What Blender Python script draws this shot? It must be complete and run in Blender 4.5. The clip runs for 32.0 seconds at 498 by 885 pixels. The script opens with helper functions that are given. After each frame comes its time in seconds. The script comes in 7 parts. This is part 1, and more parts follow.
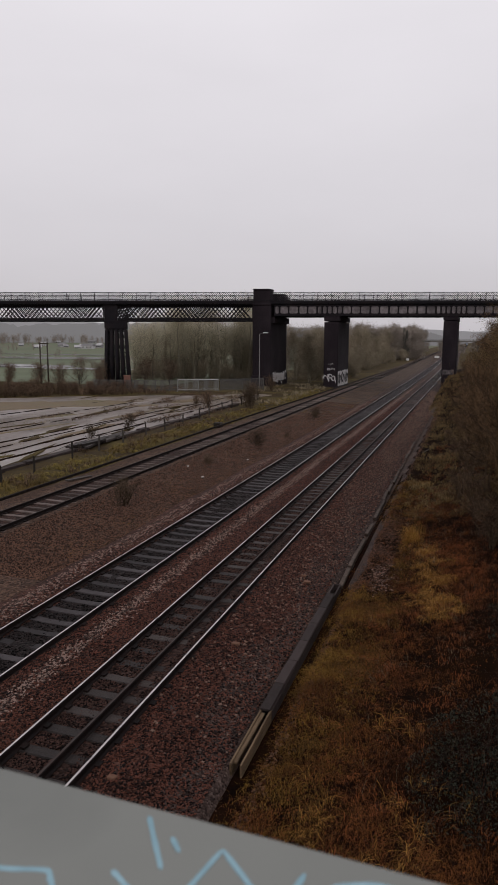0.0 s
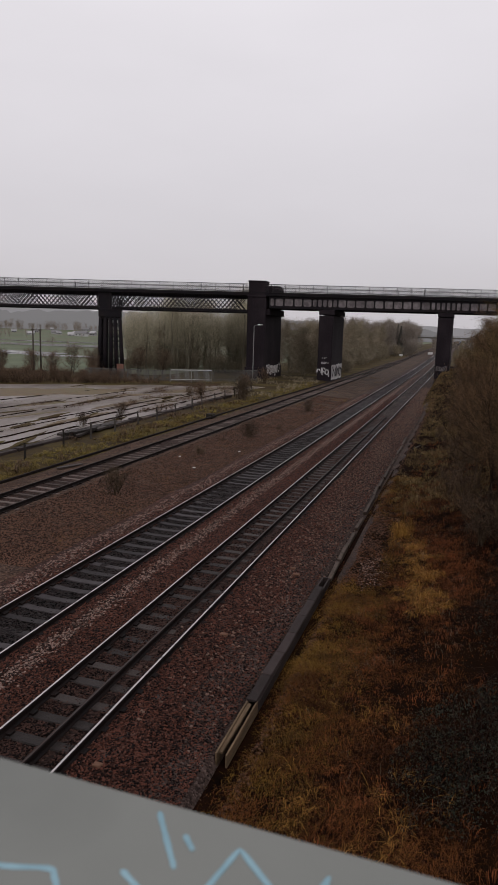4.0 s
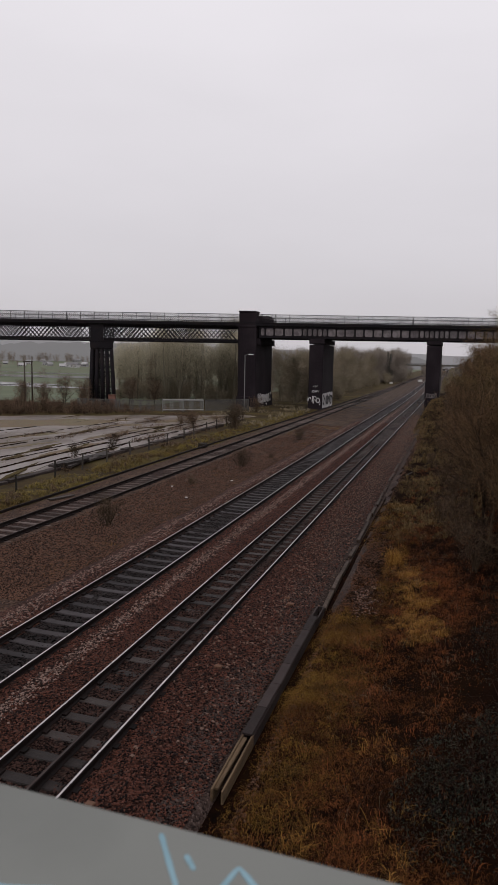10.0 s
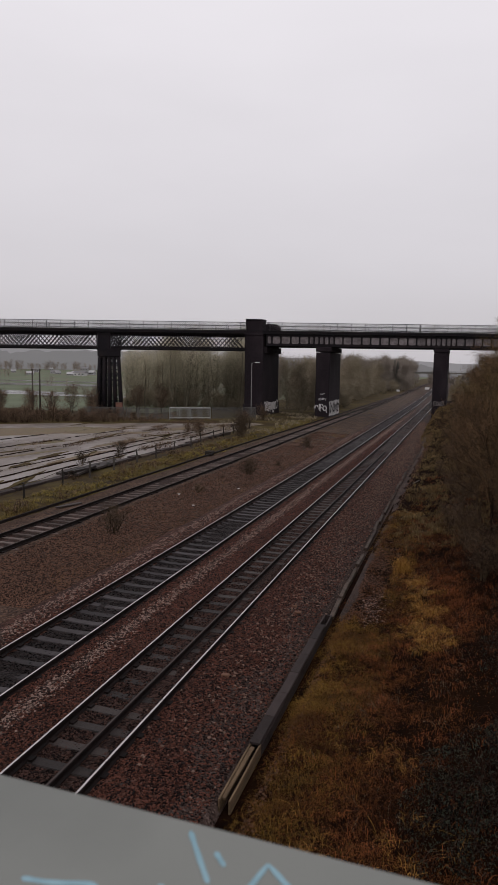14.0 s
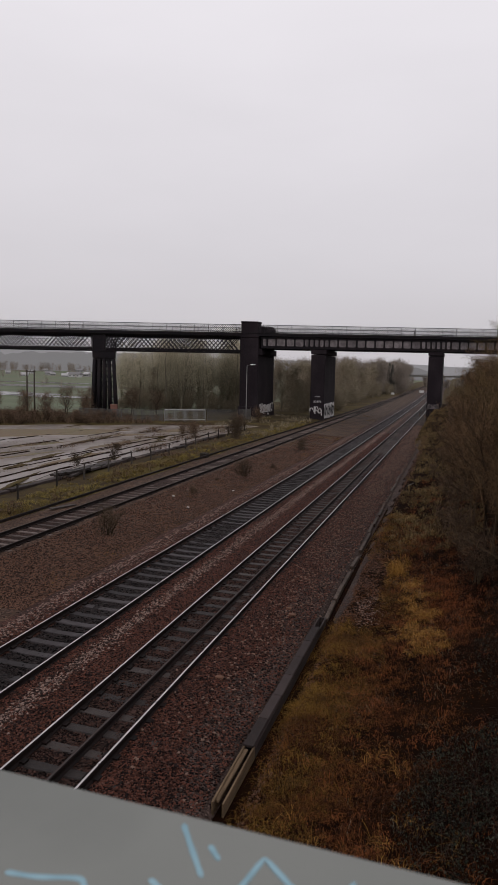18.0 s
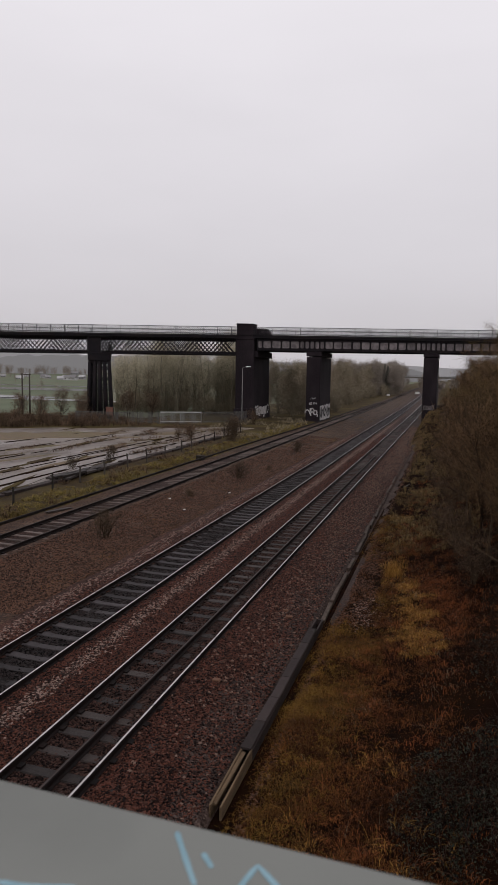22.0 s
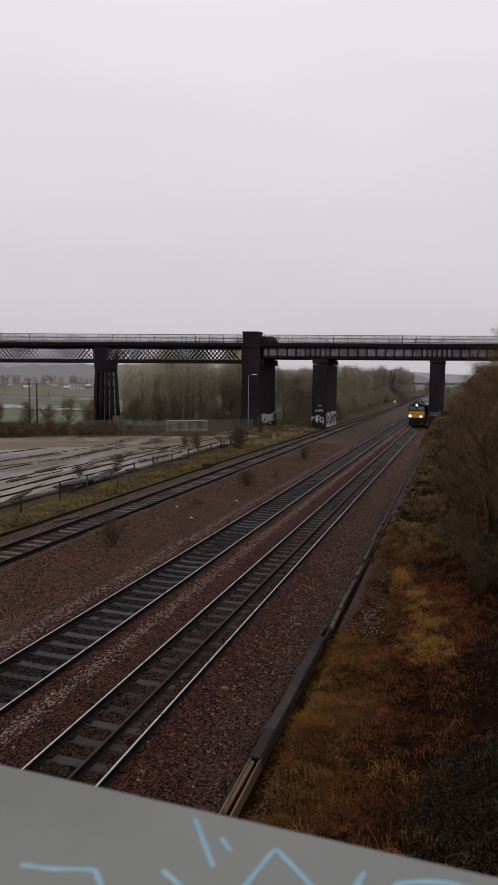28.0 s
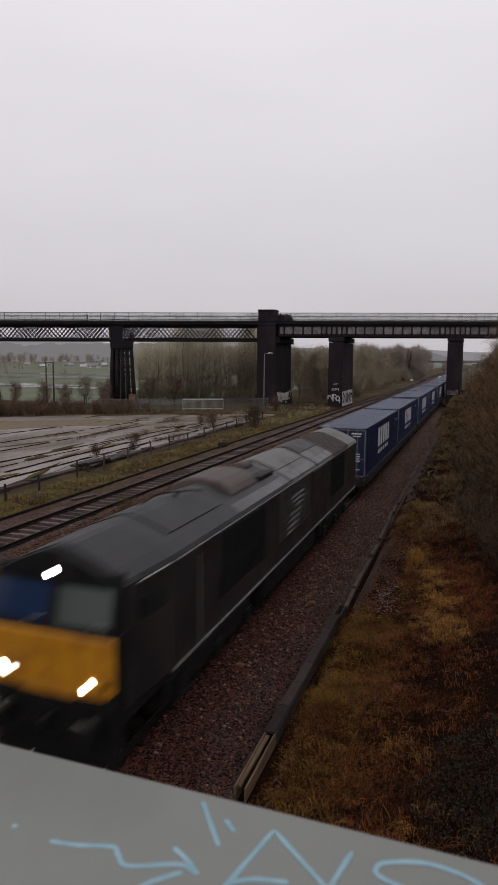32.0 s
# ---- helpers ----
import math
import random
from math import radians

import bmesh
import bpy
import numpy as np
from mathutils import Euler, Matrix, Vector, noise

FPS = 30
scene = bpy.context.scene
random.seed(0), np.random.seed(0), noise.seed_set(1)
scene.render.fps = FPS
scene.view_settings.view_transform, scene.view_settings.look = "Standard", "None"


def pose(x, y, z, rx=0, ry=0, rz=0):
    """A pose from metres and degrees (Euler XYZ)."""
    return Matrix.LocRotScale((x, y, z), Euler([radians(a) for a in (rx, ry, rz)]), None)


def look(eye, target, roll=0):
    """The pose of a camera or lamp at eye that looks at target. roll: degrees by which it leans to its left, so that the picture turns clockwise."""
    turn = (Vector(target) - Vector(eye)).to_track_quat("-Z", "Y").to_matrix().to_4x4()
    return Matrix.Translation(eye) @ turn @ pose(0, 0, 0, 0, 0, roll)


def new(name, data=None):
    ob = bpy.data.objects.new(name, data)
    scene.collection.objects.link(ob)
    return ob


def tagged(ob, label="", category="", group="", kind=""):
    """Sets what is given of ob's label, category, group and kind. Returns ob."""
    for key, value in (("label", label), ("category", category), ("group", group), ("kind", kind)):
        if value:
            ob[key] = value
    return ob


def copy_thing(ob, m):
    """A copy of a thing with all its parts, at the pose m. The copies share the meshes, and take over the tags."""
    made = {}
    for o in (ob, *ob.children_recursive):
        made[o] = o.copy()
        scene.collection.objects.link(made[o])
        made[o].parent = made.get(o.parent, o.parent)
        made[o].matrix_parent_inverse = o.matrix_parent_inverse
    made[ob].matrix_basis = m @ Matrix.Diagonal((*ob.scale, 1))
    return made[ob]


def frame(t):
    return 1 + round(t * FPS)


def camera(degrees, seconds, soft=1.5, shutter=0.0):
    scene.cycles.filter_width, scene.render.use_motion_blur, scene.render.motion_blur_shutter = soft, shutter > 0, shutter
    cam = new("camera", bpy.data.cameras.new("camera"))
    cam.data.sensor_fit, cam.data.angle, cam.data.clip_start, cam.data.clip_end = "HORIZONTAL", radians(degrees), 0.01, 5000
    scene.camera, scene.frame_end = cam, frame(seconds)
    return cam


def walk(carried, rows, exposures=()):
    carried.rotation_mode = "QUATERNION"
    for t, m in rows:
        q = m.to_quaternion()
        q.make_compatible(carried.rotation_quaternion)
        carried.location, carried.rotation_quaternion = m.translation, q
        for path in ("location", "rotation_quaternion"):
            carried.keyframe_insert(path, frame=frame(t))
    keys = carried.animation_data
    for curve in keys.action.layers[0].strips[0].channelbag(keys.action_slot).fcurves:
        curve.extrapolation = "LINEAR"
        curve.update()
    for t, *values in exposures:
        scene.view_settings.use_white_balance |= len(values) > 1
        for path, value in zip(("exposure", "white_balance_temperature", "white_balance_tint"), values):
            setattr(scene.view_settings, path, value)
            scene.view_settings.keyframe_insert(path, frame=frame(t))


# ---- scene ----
rows_cam = [
    (0, 18.954, -8.987, -0.247, 0.03, 0.005, 0.016),
    (0.5, 18.914, -9.505, 0.363, 0.02, 0.031, 0.024),
    (1, 19.478, -9.559, 0.029, 0.023, 0.013, 0.031),
    (1.5, 19.366, -9.062, -0.183, 0.02, 0.018, 0.014),
    (2, 19.374, -9.365, -0.695, 0.021, 0.015, 0.011),
    (2.5, 19.311, -9.368, -1.186, 0.016, 0.013, 0.012),
    (3, 18.946, -9.704, -1.571, 0.004, 0.026, -0.002),
    (3.5, 18.522, -9.795, -1.718, 0.004, 0.026, -0.002),
    (5.5, 18.452, -9.111, -1.631, 0.011, 0.001, 0.014),
    (6, 18.451, -9.17, -1.5, 0.005, 0.014, 0),
    (7, 18.162, -8.885, -1.536, 0.017, -0.013, 0.018),
    (8, 18.146, -8.688, -1.469, 0.018, -0.009, 0.015),
    (8.5, 17.766, -7.813, -1.107, 0.012, -0.001, 0.012),
    (9, 17.656, -6.902, -1.061, 0.007, 0.008, 0.006),
    (10, 17.667, -7.12, -1.097, 0.011, 0.001, 0.007),
    (11, 17.885, -7.103, -1.061, 0.008, 0.006, 0),
    (12, 17.737, -7.116, -1.072, 0.01, 0.001, 0.008),
    (12.5, 17.886, -6.84, -1.122, 0.005, -0.005, 0.007),
    (13, 18.489, -6.972, -0.84, -0, 0, -0),
    (14, 18.255, -6.435, -0.997, 0.003, -0.012, 0.007),
    (14.5, 17.878, -6.366, -1.279, 0.01, -0.032, 0.021),
    (16.5, 17.927, -6.271, -1.259, 0.005, -0.019, 0.007),
    (17, 17.891, -6.21, -1.368, 0.001, -0.006, -0.003),
    (18, 17.828, -6.22, -1.275, -0.002, 0, -0.009),
    (19, 17.668, -6.275, -1.32, 0.005, -0.019, 0.011),
    (20, 17.623, -5.973, -1.055, -0.01, 0.025, -0.027),
    (21, 17.548, -6.006, -0.981, 0, 0.002, -0.009),
    (22, 17.444, -6.029, -1.017, 0.001, -0.001, -0.005),
    (22.5, 17.995, -6.087, -0.287, 0.008, -0.016, 0.006),
    (23, 17.447, -6.16, -0.306, 0.003, -0.002, -0.007),
    (24, 17.417, -6.153, 0.006, 0.006, 0.004, -0.009),
    (25, 17.488, -5.865, -0.113, 0.007, -0.001, -0.009),
    (25.5, 17.865, -5.686, -0.166, 0.016, -0.035, 0.014),
    (27.5, 17.939, -5.402, -0.501, 0.007, -0.022, -0.003),
    (28, 17.973, -5.351, -0.531, -0.001, -0.008, -0.015),
    (28.5, 17.74, -5.395, -0.608, 0.001, -0.02, -0.007),
    (29, 17.575, -5.531, -0.547, 0.013, -0.045, 0.016),
    (29.5, 19.122, -6.011, -0.299, 0.005, -0.048, 0.019),
    (30, 18.882, -6.135, -1.027, -0.012, -0.03, 0.006),
    (30.5, 18.451, -6.967, -1.414, -0.014, -0.023, 0.001),
    (31, 18.373, -6.97, -1.255, -0.007, -0.017, 0),
    (31.5, 18.64, -6.899, -0.945, -0.002, -0.014, -0.003),
    (32, 19.352, -7.254, -0.424, 0.016, -0.036, 0.016)
]
cam = camera(42.0, 32.0, soft=1.5, shutter=0.5)
# a small real aperture, focused far off: the coping close to the lens is soft
cam.data.dof.use_dof, cam.data.dof.focus_distance, cam.data.dof.aperture_fstop = True, 35.0, 20.0
walk(cam, [(t, pose(x, y, 6.94 + z, 90 + pitch, roll, yaw)) for t, yaw, pitch, roll, x, y, z in rows_cam],
     [(0, 0.0), (32, 0.0)])

# ---- overcast daylight ----
SUN_EL, SUN_ROT = radians(32), radians(200)
world = bpy.data.worlds.new("overcast_sky")
scene.world = world
world.use_nodes = True
wn, wl = world.node_tree.nodes, world.node_tree.links
wn.clear()
sky = wn.new("ShaderNodeTexSky")
sky.sky_type, sky.sun_disc, sky.sun_elevation, sky.sun_rotation = "NISHITA", False, SUN_EL, SUN_ROT
sky.air_density, sky.dust_density, sky.ozone_density = 1.0, 4.0, 1.0
sky_bg = wn.new("ShaderNodeBackground")
sky_bg.inputs["Strength"].default_value = 0.06
wl.new(sky.outputs[0], sky_bg.inputs["Color"])
# the cloud layer: pale grey, a little duller low down, with faint drifts
coord = wn.new("ShaderNodeTexCoord")
sep = wn.new("ShaderNodeSeparateXYZ")
wl.new(coord.outputs["Generated"], sep.inputs[0])
ramp = wn.new("ShaderNodeValToRGB")
ramp.color_ramp.elements[0].position, ramp.color_ramp.elements[0].color = 0.0, (0.585, 0.555, 0.585, 1)
ramp.color_ramp.elements[1].position, ramp.color_ramp.elements[1].color = 0.55, (0.93, 0.895, 0.94, 1)
mid = ramp.color_ramp.elements.new(0.16)
mid.color = (0.70, 0.67, 0.705, 1)
wl.new(sep.outputs["Z"], ramp.inputs[0])
drift = wn.new("ShaderNodeTexNoise")
drift.inputs["Scale"].default_value, drift.inputs["Detail"].default_value = 3.0, 4.0
stretch = wn.new("ShaderNodeMapping")
stretch.inputs["Scale"].default_value = (1, 1, 3)
wl.new(coord.outputs["Generated"], stretch.inputs[0])
wl.new(stretch.outputs[0], drift.inputs["Vector"])
soft_drift = wn.new("ShaderNodeMapRange")
soft_drift.inputs["To Min"].default_value, soft_drift.inputs["To Max"].default_value = 0.94, 1.06
wl.new(drift.outputs[0], soft_drift.inputs["Value"])
tone = wn.new("ShaderNodeVectorMath")
tone.operation = "SCALE"
wl.new(ramp.outputs[0], tone.inputs[0])
wl.new(soft_drift.outputs[0], tone.inputs["Scale"])
cloud_bg = wn.new("ShaderNodeBackground")
cloud_bg.inputs["Strength"].default_value = 1.0
wl.new(tone.outputs[0], cloud_bg.inputs["Color"])
both = wn.new("ShaderNodeMixShader")
both.inputs[0].default_value = 0.93
wl.new(sky_bg.outputs[0], both.inputs[1])
wl.new(cloud_bg.outputs[0], both.inputs[2])
out = wn.new("ShaderNodeOutputWorld")
wl.new(both.outputs[0], out.inputs[0])

sun_data = bpy.data.lights.new("sun", "SUN")
sun_data.energy, sun_data.angle, sun_data.color = 0.5, radians(40), (1.0, 0.97, 0.93)
sun = new("sun", sun_data)
sun.matrix_world = look((0, 0, 60), (-20, 40, 60 - 45 * math.tan(SUN_EL)))


# ---- materials ----
def pbr(name, dark, light, scale=4.0, rough=(0.6, 0.85), bump=0.2, bump_scale=None, metal=0.0, spread=0.0, island=False,
        stain=None, stain_scale=0.6, stain_amount=0.5, stretch=(1, 1, 1), detail=6.0, spec=0.4, bump_dist=0.02):
    """Two tones in noise, a second larger tone of stains, uneven gloss and fine relief."""
    m = bpy.data.materials.new(name)
    m.use_nodes = True
    n, l = m.node_tree.nodes, m.node_tree.links
    b = n["Principled BSDF"]
    tc = n.new("ShaderNodeTexCoord")
    mp = n.new("ShaderNodeMapping")
    mp.inputs["Scale"].default_value = stretch
    l.new(tc.outputs["Object"], mp.inputs[0])
    fine = n.new("ShaderNodeTexNoise")
    fine.inputs["Scale"].default_value, fine.inputs["Detail"].default_value = scale, detail
    l.new(mp.outputs[0], fine.inputs["Vector"])
    ra = n.new("ShaderNodeValToRGB")
    ra.color_ramp.elements[0].position, ra.color_ramp.elements[0].color = 0.3, (*dark, 1)
    ra.color_ramp.elements[1].position, ra.color_ramp.elements[1].color = 0.7, (*light, 1)
    value = fine.outputs[0]
    if spread:
        if island:
            rnd = n.new("ShaderNodeNewGeometry").outputs["Random Per Island"]
        else:
            rnd = n.new("ShaderNodeObjectInfo").outputs["Random"]
        ma = n.new("ShaderNodeMath")
        ma.operation = "MULTIPLY_ADD"
        l.new(rnd, ma.inputs[0])
        ma.inputs[1].default_value = spread
        l.new(fine.outputs[0], ma.inputs[2])
        mb = n.new("ShaderNodeMath")
        mb.operation = "SUBTRACT"
        l.new(ma.outputs[0], mb.inputs[0])
        mb.inputs[1].default_value = spread * 0.5
        value = mb.outputs[0]
    l.new(value, ra.inputs[0])
    colour = ra.outputs[0]
    if stain:
        big = n.new("ShaderNodeTexNoise")
        big.inputs["Scale"].default_value, big.inputs["Detail"].default_value = stain_scale, 5.0
        l.new(mp.outputs[0], big.inputs["Vector"])
        mr = n.new("ShaderNodeMapRange")
        mr.inputs["From Min"].default_value, mr.inputs["From Max"].default_value = 0.45, 0.65
        mr.inputs["To Max"].default_value = stain_amount
        l.new(big.outputs[0], mr.inputs["Value"])
        mix = n.new("ShaderNodeMix")
        mix.data_type = "RGBA"
        l.new(mr.outputs[0], mix.inputs[0])
        l.new(colour, mix.inputs[6])
        mix.inputs[7].default_value = (*stain, 1)
        colour = mix.outputs[2]
    l.new(colour, b.inputs["Base Color"])
    rr = n.new("ShaderNodeMapRange")
    rr.inputs["From Min"].default_value, rr.inputs["From Max"].default_value = 0.3, 0.7
    rr.inputs["To Min"].default_value, rr.inputs["To Max"].default_value = rough
    l.new(fine.outputs[0], rr.inputs["Value"])
    l.new(rr.outputs[0], b.inputs["Roughness"])
    b.inputs["Metallic"].default_value = metal
    b.inputs["Specular IOR Level"].default_value = spec
    if bump:
        grain = n.new("ShaderNodeTexNoise")
        grain.inputs["Scale"].default_value, grain.inputs["Detail"].default_value = bump_scale or scale * 4, 4.0
        l.new(mp.outputs[0], grain.inputs["Vector"])
        bp = n.new("ShaderNodeBump")
        bp.inputs["Strength"].default_value, bp.inputs["Distance"].default_value = bump, bump_dist
        l.new(grain.outputs[0], bp.inputs["Height"])
        l.new(bp.outputs[0], b.inputs["Normal"])
    return m


def plain(name, colour, rough=0.5, metal=0.0, emit=0.0, spec=0.5):
    m = bpy.data.materials.new(name)
    m.use_nodes = True
    b = m.node_tree.nodes["Principled BSDF"]
    b.inputs["Base Color"].default_value = (*colour, 1)
    b.inputs["Roughness"].default_value, b.inputs["Metallic"].default_value = rough, metal
    b.inputs["Specular IOR Level"].default_value = spec
    if emit:
        b.inputs["Emission Color"].default_value = (*colour, 1)
        b.inputs["Emission Strength"].default_value = emit
    return m


def gravel(name, tones, size, bump):
    """Loose stone: cells of several tones with rounded relief, and broad patches of damp and dirt."""
    m = bpy.data.materials.new(name)
    m.use_nodes = True
    n, l = m.node_tree.nodes, m.node_tree.links
    b = n["Principled BSDF"]
    tc = n.new("ShaderNodeTexCoord")
    cell = n.new("ShaderNodeTexVoronoi")
    cell.inputs["Scale"].default_value = 1 / size
    l.new(tc.outputs["Object"], cell.inputs["Vector"])
    sp = n.new("ShaderNodeSeparateColor")
    l.new(cell.outputs["Color"], sp.inputs[0])
    ra = n.new("ShaderNodeValToRGB")
    cr = ra.color_ramp
    cr.elements[0].position, cr.elements[0].color = 0.0, (*tones[0], 1)
    cr.elements[1].position, cr.elements[1].color = 1.0, (*tones[-1], 1)
    for i, c in enumerate(tones[1:-1], 1):
        cr.elements.new(i / (len(tones) - 1)).color = (*c, 1)
    l.new(sp.outputs[0], ra.inputs[0])
    big = n.new("ShaderNodeTexNoise")
    big.inputs["Scale"].default_value, big.inputs["Detail"].default_value = 0.7, 6.0
    l.new(tc.outputs["Object"], big.inputs["Vector"])
    mr = n.new("ShaderNodeMapRange")
    mr.inputs["From Min"].default_value, mr.inputs["From Max"].default_value = 0.35, 0.65
    mr.inputs["To Min"].default_value, mr.inputs["To Max"].default_value = 0.65, 1.15
    l.new(big.outputs[0], mr.inputs["Value"])
    sc = n.new("ShaderNodeVectorMath")
    sc.operation = "SCALE"
    l.new(ra.outputs[0], sc.inputs[0])
    l.new(mr.outputs[0], sc.inputs["Scale"])
    l.new(sc.outputs[0], b.inputs["Base Color"])
    b.inputs["Roughness"].default_value = 0.8
    b.inputs["Specular IOR Level"].default_value = 0.12
    bp = n.new("ShaderNodeBump")
    bp.invert = True
    bp.inputs["Strength"].default_value, bp.inputs["Distance"].default_value = bump, size * 0.6
    l.new(cell.outputs["Distance"], bp.inputs["Height"])
    l.new(bp.outputs[0], b.inputs["Normal"])
    return m


M = {}
M["ballast"] = gravel("ballast", [(0.0075, 0.0026, 0.0019), (0.029, 0.0098, 0.006), (0.064, 0.024, 0.0155), (0.031, 0.0112, 0.007), (0.128, 0.064, 0.047)], 0.055, 1.0)
M["dark_ballast"] = gravel("dark_ballast", [(0.005, 0.0042, 0.0042), (0.013, 0.010, 0.0098), (0.022, 0.0165, 0.016), (0.038, 0.029, 0.028)], 0.05, 1.0)
M["cinder"] = gravel("cinder", [(0.017, 0.0084, 0.0056), (0.054, 0.030, 0.020), (0.115, 0.068, 0.047), (0.039, 0.022, 0.0145)], 0.07, 1.0)
M["stone"] = pbr("stone", (0.0048, 0.0017, 0.0012), (0.106, 0.039, 0.0255), 9, (0.6, 0.85), 0.3, 60, spread=1.15, island=True, spec=0.15)
M["dark_stone"] = pbr("dark_stone", (0.003, 0.0026, 0.0026), (0.034, 0.026, 0.025), 9, (0.7, 0.9), 0.3, 60, spread=1.0, island=True, spec=0.06)
M["pale_stone"] = pbr("pale_stone", (0.022, 0.0125, 0.010), (0.240, 0.165, 0.138), 9, (0.6, 0.85), 0.3, 60, spread=1.15, island=True, spec=0.15)
M["rail_rust"] = pbr("rail_rust", (0.004, 0.003, 0.003), (0.014, 0.008, 0.007), 6, (0.6, 0.9), 0.3, 40, spec=0.15)
M["rail_head"] = pbr("rail_head", (0.34, 0.315, 0.31), (0.50, 0.465, 0.455), 3, (0.25, 0.38), 0.05, 30, metal=1.0)
M["rail_dull"] = pbr("rail_dull", (0.018, 0.010, 0.008), (0.04, 0.024, 0.02), 5, (0.5, 0.75), 0.2, 30, spec=0.3)
M["timber"] = pbr("timber", (0.015, 0.0112, 0.0102), (0.046, 0.0355, 0.032), 3, (0.55, 0.75), 0.5, 14, spread=0.4, stretch=(1, 7, 7), spec=0.22)
M["sleeper_concrete"] = pbr("sleeper_concrete", (0.020, 0.017, 0.0174), (0.056, 0.048, 0.050), 5, (0.6, 0.8), 0.25, 40, spread=0.5, stain=(0.015, 0.012, 0.0118), stain_scale=1.8, spec=0.18)
M["old_timber"] = pbr("old_timber", (0.046, 0.034, 0.030), (0.135, 0.106, 0.096), 4, (0.6, 0.85), 0.4, 18, spread=0.6, stretch=(1, 6, 6), spec=0.15)
M["tan_board"] = pbr("tan_board", (0.07, 0.045, 0.025), (0.17, 0.115, 0.07), 4, (0.65, 0.9), 0.5, 22, stretch=(6, 0.6, 6), stain=(0.03, 0.02, 0.012), stain_scale=1.5, spec=0.15)
M["concrete"] = pbr("concrete", (0.09, 0.08, 0.07), (0.17, 0.155, 0.14), 5, (0.55, 0.85), 0.25, 40, stain=(0.04, 0.033, 0.026), stain_scale=0.8, spec=0.25)
M["trough_lid"] = pbr("trough_lid", (0.022, 0.0162, 0.0152), (0.050, 0.0375, 0.0355), 5, (0.6, 0.85), 0.25, 40, spread=0.4, stain=(0.013, 0.0088, 0.0078), stain_scale=1.2, spec=0.12)
M["dusty_kerb"] = pbr("dusty_kerb", (0.032, 0.022, 0.017), (0.09, 0.066, 0.053), 6, (0.6, 0.85), 0.4, 40, spread=0.4, stain=(0.022, 0.013, 0.010), stain_scale=2.5, stain_amount=0.8, spec=0.15)
M["brick"] = pbr("brick", (0.0075, 0.0056, 0.0072), (0.020, 0.0142, 0.0175), 7, (0.7, 0.92), 0.5, 16, stain=(0.034, 0.026, 0.030), stain_scale=0.35, stain_amount=0.4, stretch=(1, 1, 0.6), spec=0.12)
M["iron"] = pbr("iron", (0.005, 0.0042, 0.0056), (0.0125, 0.0102, 0.0130), 3, (0.65, 0.88), 0.2, 20, stain=(0.024, 0.016, 0.015), stain_scale=0.5, stain_amount=0.4, spec=0.15)
M["girder_panel"] = pbr("girder_panel", (0.11, 0.095, 0.10), (0.20, 0.175, 0.18), 2.0, (0.6, 0.85), 0.15, 20, spread=0.4, stain=(0.045, 0.037, 0.038), stain_scale=0.9, stain_amount=0.7, spec=0.2)
M["white_paint"] = pbr("white_paint", (0.42, 0.40, 0.40), (0.62, 0.60, 0.60), 5, (0.6, 0.8), 0.1, 30, stain=(0.2, 0.19, 0.19), stain_scale=1.2, stain_amount=0.6)
M["galvanised"] = pbr("galvanised", (0.10, 0.10, 0.098), (0.17, 0.17, 0.165), 4, (0.5, 0.7), 0.1, 20, spread=0.3, spec=0.3)
M["pale_steel"] = pbr("pale_steel", (0.30, 0.30, 0.29), (0.42, 0.42, 0.41), 4, (0.5, 0.7), 0.1, 20, spec=0.3)
M["dull_fence"] = pbr("dull_fence", (0.06, 0.058, 0.055), (0.10, 0.095, 0.09), 4, (0.55, 0.75), 0.1, 20, metal=0.2)
M["wood_post"] = pbr("wood_post", (0.02, 0.016, 0.013), (0.06, 0.05, 0.042), 6, (0.7, 0.9), 0.4, 20, spread=0.5, stretch=(5, 5, 1), spec=0.15)
M["parapet"] = pbr("parapet", (0.150, 0.157, 0.143), (0.200, 0.206, 0.190), 3, (0.5, 0.7), 0.08, 90, stain=(0.128, 0.133, 0.122), stain_scale=4.5, stain_amount=0.75, bump_dist=0.002, spec=0.3)
M["pen"] = pbr("pen", (0.17, 0.29, 0.34), (0.25, 0.385, 0.44), 60, (0.5, 0.7), 0.1, 200, bump_dist=0.001, spec=0.2)
M["deck"] = pbr("deck", (0.09, 0.085, 0.08), (0.15, 0.14, 0.13), 5, (0.6, 0.85), 0.2, 40)
M["bark"] = pbr("bark", (0.115, 0.100, 0.072), (0.255, 0.228, 0.172), 6, (0.75, 0.95), 0.4, 24, spread=0.5, spec=0.08)
M["twig"] = pbr("twig", (0.27, 0.24, 0.165), (0.50, 0.45, 0.33), 5, (0.8, 0.95), 0, spread=0.7, island=True, spec=0.1)
M["brush_twig"] = pbr("brush_twig", (0.045, 0.028, 0.018), (0.15, 0.10, 0.067), 5, (0.8, 0.95), 0, spread=0.8, island=True, spec=0.1)
# distant trees: aerial haze is painted in as a paler, greyer bark and twig
M["twig_far"] = pbr("twig_far", (0.155, 0.13, 0.108), (0.27, 0.23, 0.195), 5, (0.8, 0.95), 0, spread=0.6, island=True, spec=0.1)
M["scrub_bark"] = pbr("scrub_bark", (0.022, 0.015, 0.010), (0.085, 0.06, 0.038), 6, (0.75, 0.95), 0.4, 24, spread=0.5, spec=0.1)
M["scrub_twig"] = pbr("scrub_twig", (0.030, 0.018, 0.010), (0.165, 0.100, 0.054), 1.2, (0.8, 0.95), 0, spread=0.55, island=True, spec=0.08)
